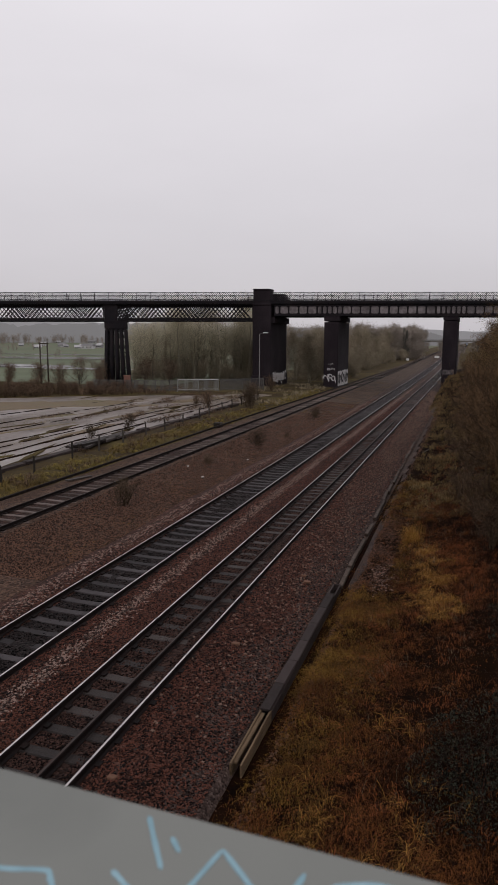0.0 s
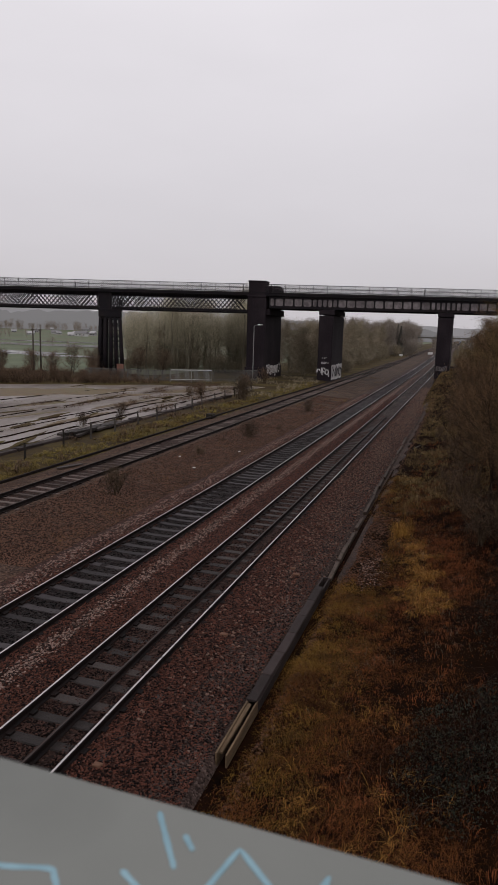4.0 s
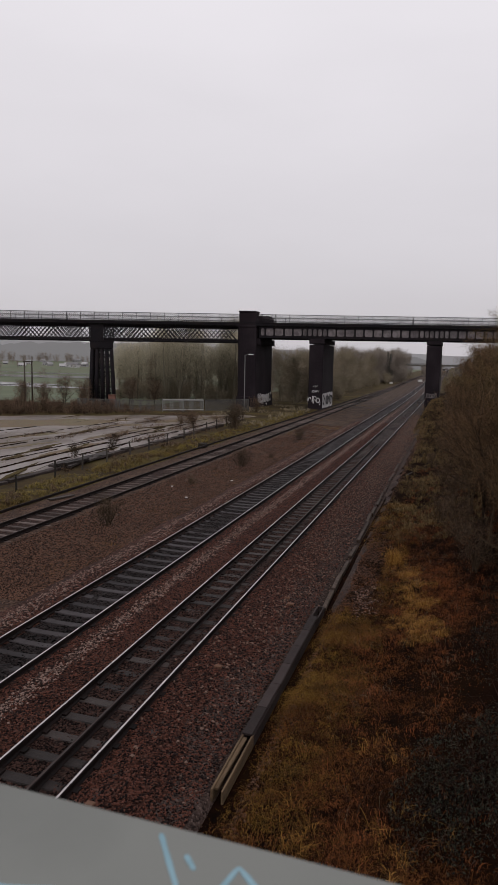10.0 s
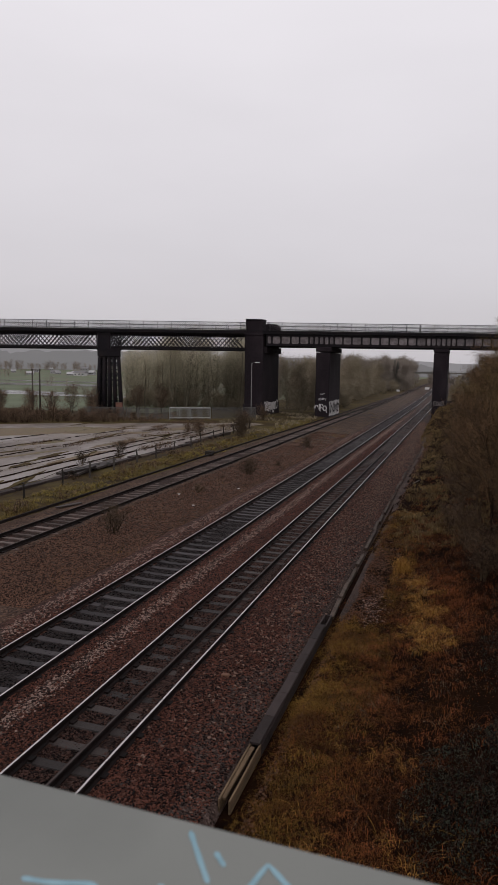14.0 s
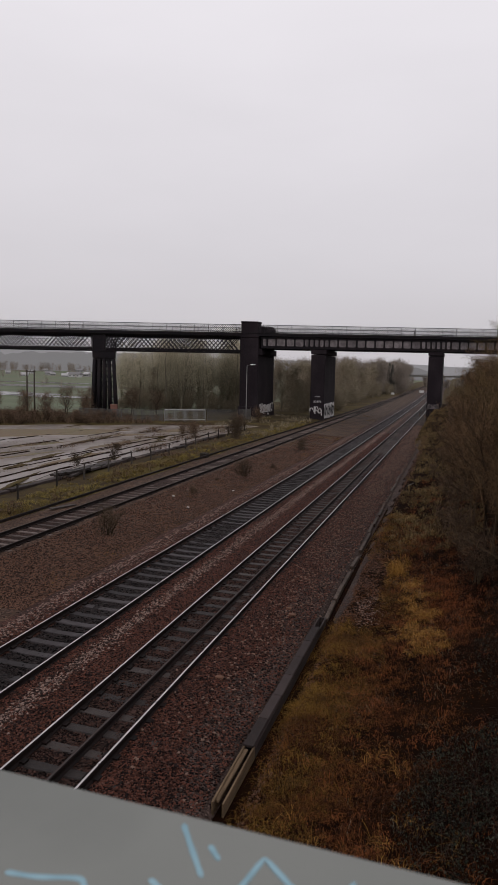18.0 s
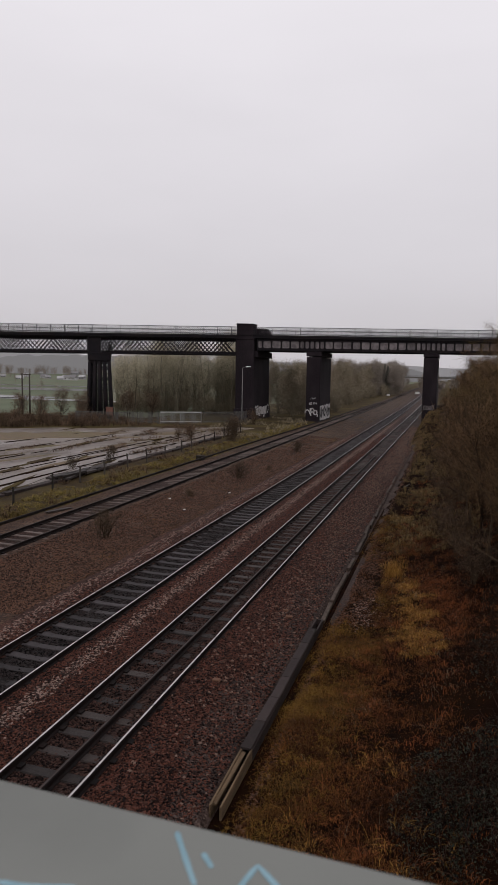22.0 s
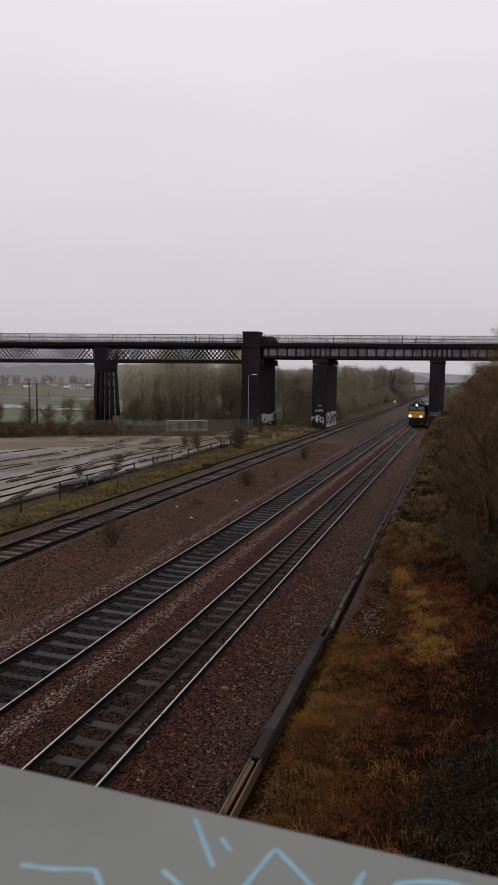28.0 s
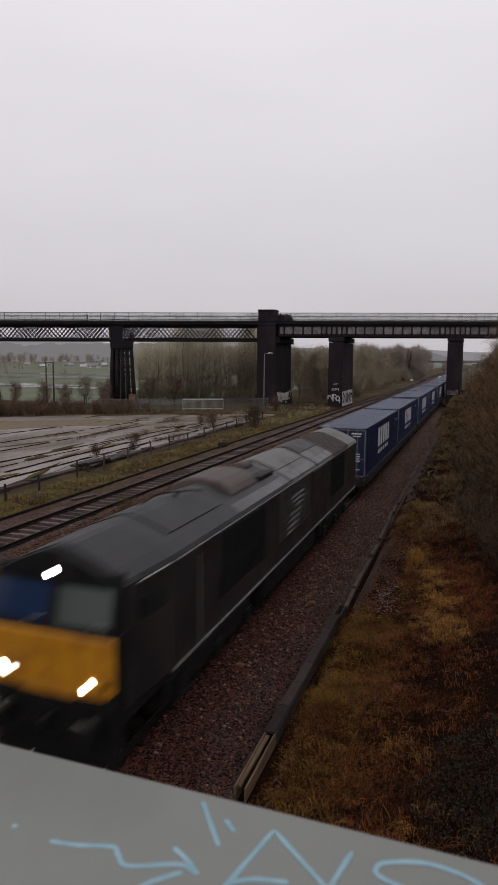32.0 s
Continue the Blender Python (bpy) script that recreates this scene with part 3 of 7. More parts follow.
def bed_z(x, y):
    prof_x = [-12.4, -11.8, -11.3, -10.6, -10.4, -9.05, -8.85, -8.07, -7.3, -7.1, -6.25, -5.75, -5.55, -4.9, -4.4, -3.95, -3.66, -3.42]
    prof_z = [-0.46, -0.30, -0.135, -0.125, -0.185, -0.185, -0.125, -0.105, -0.125, -0.18, -0.175, -0.16, -0.135, -0.15, -0.26, -0.36, -0.37, -0.62]
    return np.interp(x, prof_x, prof_z) + 0.012 * wave(x, y, 0.35, 7) + 0.02 * wave(x, y, 2.3, 8)


def cess_z(x, y):
    prof_x = [-20.2, -19.3, -18.2, -17.9, -16.5, -16.2, -15.2, -14, -12.2, -11.9]
    prof_z = [-0.45, -0.22, -0.15, -0.20, -0.20, -0.15, -0.28, -0.36, -0.40, -0.5]
    return np.interp(x, prof_x, prof_z) + 0.035 * wave(x, y, 0.6, 9) + 0.05 * wave(x, y, 3.1, 10)


by = axis((-20, 5, 2), (5, 60, 0.5), (60, 140, 2), (140, 800, 12))
# past about y 64 the bed takes the ballast with mist in its colour
sheet("ballast_bed", axis((-12.4, -3.4, 0.12)), by, bed_z, [M["ballast"], M["dark_ballast"], M["grey_ballast"], M["oily_ballast"], M["cess_dirt"]], lambda a, b: 1 if -10.42 < a < -9.02 else (3 if -7.1 < a < -5.76 else (4 if a > -4.45 + 0.22 * math.sin(b * 0.9) + 0.1 * math.sin(b * 2.7) - 0.012 * max(b - 20, 0) else (2 if b > 64 + 10 * math.sin(a * 3.1) else 0))), True, label="bed of damp reddish-brown stone ballast", category="track bed", kind="structure")
# from about y 58 on, the cinder colour has haze painted in
sheet("cinder_bed", axis((-20.2, -11.85, 0.25)), by, cess_z, [M["cinder"], M["weedy_cinder"], M["oily_ballast"]], lambda a, b: 2 if -17.95 < a < -16.4 else int(b > 58 + 12 * math.sin(a * 2.3) + 5 * math.sin(a * 7.1)), True, label="flat brown cinder ground with thin weeds", category="track bed", kind="structure")

# ---- tracks ----
RAIL = [(-0.07, -0.159), (0.07, -0.159), (0.07, -0.148), (0.012, -0.13), (0.010, -0.042), (0.035, -0.034), (0.036, -0.010), (0.020, 0.0),
        (-0.020, 0.0), (-0.036, -0.010), (-0.035, -0.034), (-0.010, -0.042), (-0.012, -0.13), (-0.07, -0.148)]


def rail(x, y0, y1, top, parent, z=0.0, label=""):
    ys = [y0] + [y for y in range(105, 445, 20) if y0 < y < y1] + [y1]
    n, k = len(RAIL), len(ys)
    s = Shape().add([(x + a + float(bend(y)), y, b + z) for y in ys for a, b in RAIL],
                    [(j * n + i, j * n + (i + 1) % n, (j + 1) * n + (i + 1) % n, (j + 1) * n + i) for j in range(k - 1) for i in range(n)] +
                    [tuple(range(n))[::-1], tuple((k - 1) * n + i for i in range(n))])
    for j in range(k - 1):
        s.s[j * n + 7] = 1
    return part("rail", s, [M["rail_rust"], top], parent, label)


def track(xc, label, mat, top, spacing, length, height, near, far, cast, seed, wide=0.25):
    """A track: two rails, its sleepers one by one near by, and the far ones in one mesh."""
    t = thing("railway_track", label, "railway track", group="tracks of the line")
    for side in (-0.752, 0.752):
        rail(xc + side, -15, 790, top, t)
    s = Shape()
    w = wide / 2
    outline = [(-w, -0.14), (w, -0.14), (w, -0.02), (w - 0.02, 0), (-w + 0.02, 0), (-w, -0.02)]
    if cast:
        # waisted concrete block: lower in the middle, higher under the rails
        xs = [(-length / 2, -0.03), (-0.95, 0.0), (-0.55, 0.0), (-0.25, -0.025), (0.25, -0.025), (0.55, 0.0), (0.95, 0.0), (length / 2, -0.03)]
    else:
        xs = [(-length / 2, 0), (length / 2, 0)]
    n = len(outline)
    verts = [(x, a, b + dz) for x, dz in xs for a, b in outline]
    faces = [(i * n + j, i * n + (j + 1) % n, (i + 1) * n + (j + 1) % n, (i + 1) * n + j) for i in range(len(xs) - 1) for j in range(n)]
    s.add(verts, faces + [tuple(range(n))[::-1], tuple((len(xs) - 1) * n + j for j in range(n))])
    me = s.mesh("sleeper", mat)
    rnd = random.Random(seed)
    y, rest, clips = near[0], Shape(), Shape()
    while y < far:
        if y < near[1]:
            ob = part("sleeper", me, None, t)
            ob.matrix_basis = pose(xc + rnd.gauss(0, 0.025), y + rnd.gauss(0, 0.012), height + rnd.gauss(0, 0.006), 0, 0, rnd.gauss(0, 0.5))
        else:
            xb = xc + float(bend(y))
            rest.box(xb - length / 2, xb + length / 2, y - w, y + w, height - 0.1, height)
        if y < 70:
            for side in (-0.752, 0.752):
                for q in (-1, 1):
                    x = xc + side + q * 0.105
                    clips.box(x - 0.05, x + 0.05, y - 0.075, y + 0.075, height, height + 0.045)
        y += spacing
    part("far_sleeper_bed", rest, mat, t, kind="stuff")
    part("rail_fastening", clips, M["rail_rust"], t, "small rusty iron rail fastenings", kind="stuff")
    return t


track(-6.43, "running line with bright worn rails on dark timber sleepers", M["timber"], M["rail_head"], 0.66, 2.55, -0.155, (4.0, 118), 300, False, 1)
track(-9.715, "running line with bright worn rails on grey concrete sleepers", M["sleeper_concrete"], M["rail_head"], 0.66, 2.5, -0.155, (4.0, 118), 300, True, 2)
track(-17.18, "little-used siding with rusty rails on pale weathered sleepers", M["old_timber"], M["rail_dull"], 0.66, 2.0, -0.155, (14.0, 118), 260, False, 3, 0.17)

spare = thing("spare_rail", "loose rusty rail lying between the running rails", "rail")
rail(-6.26, -6, 57.5, M["rail_dull"], spare, -0.005, "rusty spare rail")
lone = thing("lone_rail", "disused rusty rail beside the siding", "rail")
for i in range(40):
    a, b = 15 + i * 4.0, 15 + (i + 1) * 4.0
    f = lambda y: -19.35 - 0.25 * math.sin((y - 15) / 45) + (0.45 * smoothstep(52, 90, y))
    part("rail_length", Shape().beam((f(a), a, -0.06), (f(b), b, -0.06), 0.08, 0.13), M["rail_rust"], lone, "rusty rail length")


# ---- ballast stones ----
def stones(name, count, xs, ys, power, size, surface, mat, label, seed, centre=None, skip=None, where=None):
    g = np.random.default_rng(seed)
    y = ys[0] + (ys[1] - ys[0]) * g.random(count) ** power
    x = xs[0] + (xs[1] - xs[0]) * g.random(count) if centre is None else centre + g.normal(0, xs, count)
    keep = np.ones(count, bool)
    for rx in (-7.182, -5.678, -6.09, -10.467, -8.963):
        keep &= np.abs(x - rx) > 0.085
    if where:
        keep &= where(x, y) > g.random(count)
    for a, b in skip or ():
        keep &= ~((x > a) & (x < b))
    # stones lie thinner on the sleepers between the rails
    for xc in (-6.43, -9.715):
        on = (np.abs(x - xc) < 0.72) & ((x < -6.6) | (xc < -9)) & (np.abs(((y - 4.0 + 0.33) % 0.66) - 0.33) < 0.125)
        keep &= ~(on & (g.random(count) < (0.62 if xc > -9 else 0.93)))
    x, y = x[keep], y[keep]
    n = len(x)
    z = surface(x, y)
    octa = np.array([(1, 0, 0), (-1, 0, 0), (0, 1, 0), (0, -1, 0), (0, 0, 1), (0, 0, -1)], float)
    v = octa[None] * (0.75 + 0.5 * g.random((n, 6, 1))) + g.normal(0, 0.16, (n, 6, 3))
    v *= (size * (0.6 + 0.8 * g.random((n, 1, 1)))) * np.array([1.15, 0.8, 0.6])
    a = g.random(n) * 6.283
    c, sn = np.cos(a)[:, None], np.sin(a)[:, None]
    vx, vy = v[:, :, 0] * c - v[:, :, 1] * sn, v[:, :, 0] * sn + v[:, :, 1] * c
    v[:, :, 0], v[:, :, 1] = vx, vy
    v += np.stack([x, y, z + size * 0.2], 1)[:, None]
    return cloud(name, v, [(0, 2, 4), (2, 1, 4), (1, 3, 4), (3, 0, 4), (2, 0, 5), (1, 2, 5), (3, 1, 5), (0, 3, 5)], mat, None, label, "stuff", "stones")


stones("ballast_stones", 190000, (-11.6, -3.7), (6.0, 80), 2.0, 0.025, bed_z, M["stone"], "loose reddish-brown ballast stones round the sleepers", 11, None, ((-10.4, -9.03), (-7.1, -5.76)))
stones("dark_ballast_stones", 14000, (-10.4, -9.03), (8.0, 46), 1.6, 0.028, bed_z, M["dark_stone"], "blackened ballast stones between the rails", 15)
stones("oily_ballast_stones", 24000, (-7.1, -5.76), (7.0, 60), 1.8, 0.027, bed_z, M["oily_stone"], "dark oily ballast stones between the running rails", 18)
stones("cess_gravel", 26000, 0.55, (9, 95), 0.62, 0.036, bed_z, M["grit"], "grey-brown gravel scattered along the cess", 16, -4.55)
stones("bank_pebbles", 2600, 0.40, (17.6, 22.0), 1.0, 0.034, ground_z, M["pale_stone"], "bare patch of pale pebbles on the bank", 17, -2.25, None,
       lambda x, y: np.exp(-((x + 2.2) / 0.36) ** 2 - ((y - 19.5) / 0.9) ** 2) * (0.4 + 0.6 * smoothstep(-0.2, 0.3, wave(x, y, 0.3, 4))))
stones("bank_rubble", 9000, 0.42, (17.8, 29.0), 1.2, 0.030, ground_z, M["cess_stone"], "dark rubble strewn on the bare edge of the bank", 19, -2.8, None,
       lambda x, y: (0.25 + 0.75 * smoothstep(-0.3, 0.3, wave(x, y, 0.5, 6))) * smoothstep(17.8, 19.2, y + 0.4 * wave(x, y, 0.4, 2)) * smoothstep(29, 25, y))
stones("verge_rubble", 15000, 0.17, (5.5, 75), 1.7, 0.032, ground_z, M["cess_stone"], "brown rubble lying along the trackside kerb", 20, -3.18)
stones("pale_ballast", 15000, 0.13, (9, 125), 1.2, 0.034, bed_z, M["pale_stone"], "ridge of paler fresh ballast between the tracks", 12, -8.3)
stones("pale_ballast", 8000, 0.26, (12, 80), 1.4, 0.034, bed_z, M["pale_stone"], "ridge of paler fresh ballast along the track edge", 13, -11.3)
stones("cess_stones", 52000, (-16.0, -11.7), (16, 75), 1.6, 0.034, cess_z, M["cess_stone"], "small stones strewn on the cinder ground", 14)
for x, y, k, m in ((-5.2, 8.4, 0.056, "cess_stone"), (-4.35, 18.2, 0.080, "cess_stone"), (-4.55, 18.6, 0.064, "cess_stone"), (-13.4, 31.5, 0.05, "white_paint"), (-15.2, 33.6, 0.05, "white_paint"), (-12.9, 37.5, 0.05, "white_paint"), (-4.9, 13.5, 0.064, "cess_stone")):
    s = Shape().box(-k * 1.3, k * 1.3, -k, k, -k * 0.3, k * 0.55)
    s.v = [(a + random.uniform(-1, 1) * k * 0.4, b + random.uniform(-1, 1) * k * 0.3, c + random.uniform(-1, 1) * k * 0.15) for a, b, c in s.v]
    ob = part("lump_of_stone", s, M[m], bevel=k * 0.2)
    ob.location = (x, y, float(bed_z(x, y) if x > -12 else cess_z(x, y)) + k * 0.2)
    tagged(ob, "single larger pale stone lying on the ballast", "stone", "strewn stones")

sheet("bare_verge", axis((-4.3, -2.6, 0.1)), axis((17.6, 74, 0.4)),
      lambda x, y: ground_z(x, y) + 0.05 - 0.22 * smoothstep(-3.05, -2.65, x + 0.009 * np.clip(y - 18.6, 0, 60) + 0.16 * wave(x, y, 0.7, 3)) - 0.2 * smoothstep(18.6, 17.7, y),
      M["cess_dirt"], label="bare brown dirt verge beside the kerb", category="ground", kind="structure")

# ---- cable trough along the cess ----
trough = thing("cable_trough", "concrete cable trough with dark slab lids", "cable trough")
y = 11.25
rnd = random.Random(5)
while y < 17.4:
    s = Shape().box(-0.105, 0.105, 0, 1.035, -0.055, 0.0)
    ob = part("lid", s, M["trough_lid"], trough, bevel=0.008)
    ob.matrix_basis = pose(-3.46 + rnd.gauss(0, 0.006), y, -0.20 + rnd.gauss(0, 0.004), 0, 0, rnd.gauss(0, 0.25))
    y += 1.04
for x0 in (-3.575, -3.385):
    part("trough_wall", Shape().box(x0, x0 + 0.04, 11.3, 18.4, -0.75, -0.257), M["trough_lid"], trough)
    part("trough_wall", Shape().beam((x0 + 0.02, 9.55, -0.42), (x0 + 0.02, 11.3, -0.40), 0.035, 0.32), M["tan_board"], trough, "weathered tan wall of the open trough")
part("edge_board", Shape().beam((-3.51, 9.65, -0.31), (-3.49, 11.2, -0.28), 0.075, 0.04), M["tan_board"], trough, "loose weathered tan board")
part("floor_slab", Shape().box(-3.535, -3.385, 9.6, 18.4, -0.80, -0.74), M["trough_lid"], trough)
part("end_wall", Shape().box(-3.535, -3.385, 18.36, 18.4, -0.75, -0.26), M["trough_lid"], trough)
kerb = thing("trackside_kerb", "dusty concrete trough edging half sunk in the ground", "kerb")
y = 18.65
while y < 72:
    gap = 0.06 if rnd.random() < 0.8 else 0.7
    x = -3.43 - 0.010 * (y - 18.6) * (1 if y < 60 else 0.6)
    s = Shape().box(-0.065, 0.065, 0, 1.6, -0.35, 0)
    ob = part("kerb_block", s, M["dusty_kerb"], kerb, bevel=0.015)
    ob.matrix_basis = pose(x + rnd.gauss(0, 0.02), y, -0.36 + rnd.gauss(0, 0.02), rnd.gauss(0, 0.6), rnd.gauss(0, 4), rnd.gauss(0, 1.0) + 0.5)
    y += 1.6 + gap

# ---- the hardstanding beyond the siding ----
def slab_z(x, y):
    return -0.13 + 0.015 * wave(x, y, 4, 11) + 0 * x


slab = Shape()
us = np.linspace(0, 1, 46)
vs = np.linspace(0, 1, 60)
for j, v in enumerate(vs):
    for i, u in enumerate(us):
        x = -24.6 - 56 * u
        y = 14 + v * ((84 - 0.62 * (-24.6 - x) - 2.5 * math.sin(x * 0.7) * 0.3) - 14)
        slab.v.append((x, y, float(slab_z(x, y)) if 0 < j < 59 and i > 0 else -0.35))
n = len(us)
slab.f = [(j * n + i + 1, j * n + i, (j + 1) * n + i, (j + 1) * n + i + 1) for j in range(len(vs) - 1) for i in range(n - 1)]
slab.s = [0] * len(slab.f)
tagged(part("yard_slab", slab, M["wet_slab"], smooth=True), "old wet concrete hardstanding with pools and dirt", "hardstanding", kind="structure")
# sunken lines of old sidings and broken edges across it
for k, (x0, y0, x1, y1, w, h) in enumerate(((-27.3, 20, -28.3, 66, 0.5, 0.05), (-29.0, 22, -29.6, 72, 0.12, 0.10), (-31.2, 24, -28.6, 74, 0.45, 0.05), (-34.6, 28, -33.4, 70, 0.35, 0.05), (-38.2, 34, -36.4, 66, 0.5, 0.04), (-26.0, 18, -26.4, 70, 0.5, 0.04), (-43, 40, -40, 66, 0.7, 0.02))):
    s = Shape()
    rr = random.Random(k)
    steps = 40
    for i in range(steps):
        if rr.random() < 0.14:
            continue
        a, b = i / steps, (i + 1.02) / steps
        j = rr.gauss(0, 0.03)
        s.beam((x0 + (x1 - x0) * a + j, y0 + (y1 - y0) * a, -0.12), (x0 + (x1 - x0) * b + rr.gauss(0, 0.03), y0 + (y1 - y0) * b, -0.12), w * rr.uniform(0.3, 0.75), 0.015 + h * 0.6)
    tagged(part("old_siding_strip", s, M["soil"]), "dark line of a lifted siding filled with dirt", "track remains", kind="structure")
def mud_patch(cx, cy, a, b, turn, seed, mat="mud", label="tan silt and moss lying on the hardstanding"):
    """A thin ragged spread of tan silt lying on the slab."""
    rr = random.Random(seed)
    n, s = 72, Shape()
    c, q = math.cos(radians(turn)), math.sin(radians(turn))
    ph = [rr.random() * 6.28 for _ in range(5)]
    for k, f in enumerate((0.0, 0.5, 0.85, 1.0)):
        for i in range(n):
            t = 2 * math.pi * i / n
            e = f * (1 + 0.16 * math.sin(2 * t + ph[0]) + 0.13 * math.sin(5 * t + ph[1]) + 0.10 * math.sin(11 * t + ph[2]) + 0.08 * rr.uniform(-1, 1))
            x, y = a * e * math.cos(t), b * e * math.sin(t)
            px, py = cx + x * c - y * q, cy + x * q + y * c
            s.v.append((px, py, float(slab_z(px, py)) + (0.03, 0.028, 0.02, -0.02)[k]))
    for k in range(3):
        s.add([], [])
        s.f += [(k * n + i, (k + 1) * n + i, (k + 1) * n + (i + 1) % n, k * n + (i + 1) % n) for i in range(n)]
        s.s += [0] * n
    tagged(part("mud_patch", s, M[mat], smooth=True), label, "mud", kind="structure")


for k, q in enumerate(((-45.0, 58.5, 10.5, 5.0, 52), (-38.6, 65.5, 3.2, 1.2, 40), (-33.6, 62.5, 2.2, 1.0, 60), (-31.5, 69.0, 2.6, 1.3, 70), (-36.5, 50.5, 3.2, 0.7, 75), (-30.6, 54.0, 4.5, 0.6, 88), (-28.4, 44.0, 5.0, 0.45, 89), (-33.0, 43.0, 4.0, 0.4, 80))):
    mud_patch(*q, 40 + k)
rr = random.Random(31)
for k in range(26):
    y = rr.uniform(30, 72)
    mud_patch(-25.5 - rr.random() * (4 + 0.22 * y), y, rr.uniform(0.8, 3.2), rr.uniform(0.12, 0.42), 92 + rr.gauss(0, 9), 70 + k, "verge", "dark dirt and moss gathered in a crack of the hardstanding")
edge = thing("loading_kerb", "low broken concrete kerb along the hardstanding", "kerb")
y = 16.0
while y < 66:
    ln = rnd.uniform(1.3, 2.6)
    s = Shape().box(-0.25, 0.25, 0, ln - 0.08, -0.4, 0)
    ob = part("kerb_block", s, M["dusty_kerb"] if rnd.random() < 0.2 else M["trough_lid"], edge, bevel=0.02)
    ob.matrix_basis = pose(-24.2 - 0.012 * (y - 30) + rnd.gauss(0, 0.08), y, -0.07 + rnd.gauss(0, 0.04), rnd.gauss(0, 0.6), 0, rnd.gauss(0, 1.2))
    y += ln
pile = thing("sleeper_stack", "low stack of old dark timbers on the hardstanding", "timber stack")
for i in range(14):
    s = Shape().box(-0.13, 0.13, -1.25, 1.25, 0, 0.14)
    ob = part("timber", s, M["timber"], pile, bevel=0.01)
    ob.matrix_basis = pose(-23.95 - 0.30 * (i % 4) + rnd.gauss(0, 0.05), 37.2 + 2.55 * (i // 4 % 3) * 0.9 + rnd.gauss(0, 0.25), -0.12 + (0.145 if i > 11 else 0), 0, 0, 3 + rnd.gauss(0, 3))

# ---- boundary fence of leaning posts and wire ----
fence = thing("post_and_wire_fence", "old fence of leaning posts and slack wires", "fence")
line = []
for i in range(18):
    y = 15.0 + i * 3.55 + rnd.gauss(0, 0.2)
    x = np.interp(y, [15, 28, 36, 50, 63, 90], [-20.0, -22.3, -22.9, -23.2, -24.0, -25.5]) + rnd.gauss(0, 0.05)
    z = float(ground_z(x, y))
    h = rnd.uniform(0.95, 1.15)
    s = Shape().tube([(0, 0, -0.2), (0.02, 0, h * 0.5), (rnd.gauss(0, 0.03), rnd.gauss(0, 0.03), h)], [0.065, 0.06, 0.055], 7)
    ob = part("post", s, M["grey_post"], fence)
    ob.location = (x, y, z)
    line.append((x, y, z + h))
for level in (0.12, 0.5):
    for a, b in zip(line[:-1], line[1:]):
        mid_p = ((a[0] + b[0]) / 2, (a[1] + b[1]) / 2, (a[2] + b[2]) / 2 - level - 0.05)
        part("wire", Shape().tube([(a[0], a[1], a[2] - level), mid_p, (b[0], b[1], b[2] - level)], [0.016 if level < 0.3 else 0.008] * 3, 4), M["grey_post"], fence)

# ---- the footbridge that the camera stands on ----
bridge = thing("footbridge", "grey painted steel footbridge parapet and deck", "footbridge", kind="structure")
TOP = 6.69
s = Shape()
prof = [(0.3085, TOP - 0.05), (0.3085, TOP - 0.004), (0.3045, TOP), (0.112, TOP), (0.108, TOP - 0.004), (0.108, TOP - 0.05), (0.112, TOP - 0.05), (0.112, TOP - 0.008), (0.3045, TOP - 0.008), (0.3045, TOP - 0.05)]
verts = [(x, y, z) for x in (-14.0, 7.0) for y, z in prof]
n = len(prof)
s.add(verts, [(i, (i + 1) % n, n + (i + 1) % n, n + i) for i in range(n)] + [tuple(range(n)), tuple(range(n, 2 * n))[::-1]])
part("coping", s, M["parapet"], bridge, "grey painted steel coping")
part("parapet_plate", Shape().box(-14, 7, 0.2, 0.212, 5.2, TOP - 0.008), M["parapet"], bridge)
part("parapet_plate", Shape().box(-14, 7, -2.012, -2.0, 5.2, TOP), M["parapet"], bridge)
part("bridge_deck", Shape().box(-14, 7, -2.1, 0.3, 5.0, 5.2), M["deck"], bridge, "grey deck slab")
for x in (-13.6, 6.6):
    part("bridge_pier", Shape().box(x - 0.5, x + 0.5, -2.0, 0.2, -0.6, 5.0), M["brick"], bridge, bevel=0.03)
# loops and strokes of pale blue marker on the coping
marks = thing("marker_scrawl", "pale blue marker strokes drawn on the grey coping", "graffiti")
STROKES = [[(-0.2235, 0.2415), (-0.2205, 0.2425)],
           [(-0.196, 0.239), (-0.180, 0.2415), (-0.161, 0.247), (-0.155, 0.243), (-0.146, 0.238), (-0.121, 0.248), (-0.109, 0.245)],
           [(-0.129, 0.258), (-0.118, 0.252), (-0.109, 0.245)], [(-0.136, 0.222), (-0.130, 0.232), (-0.117, 0.244)],
           [(-0.129, 0.298), (-0.118, 0.283), (-0.106, 0.267)], [(-0.110, 0.288), (-0.102, 0.280)],
           [(-0.096, 0.229), (-0.092, 0.245), (-0.081, 0.289)], [(-0.081, 0.289), (-0.043, 0.258), (-0.038, 0.250)], [(-0.092, 0.245), (-0.080, 0.252), (-0.063, 0.256)],
           [(-0.036, 0.288), (-0.043, 0.257), (-0.046, 0.245)],
           [(0.012, 0.268), (-0.005, 0.272), (-0.018, 0.275), (-0.022, 0.279), (-0.018, 0.286), (0.002, 0.293), (0.022, 0.291), (0.034, 0.285)]]
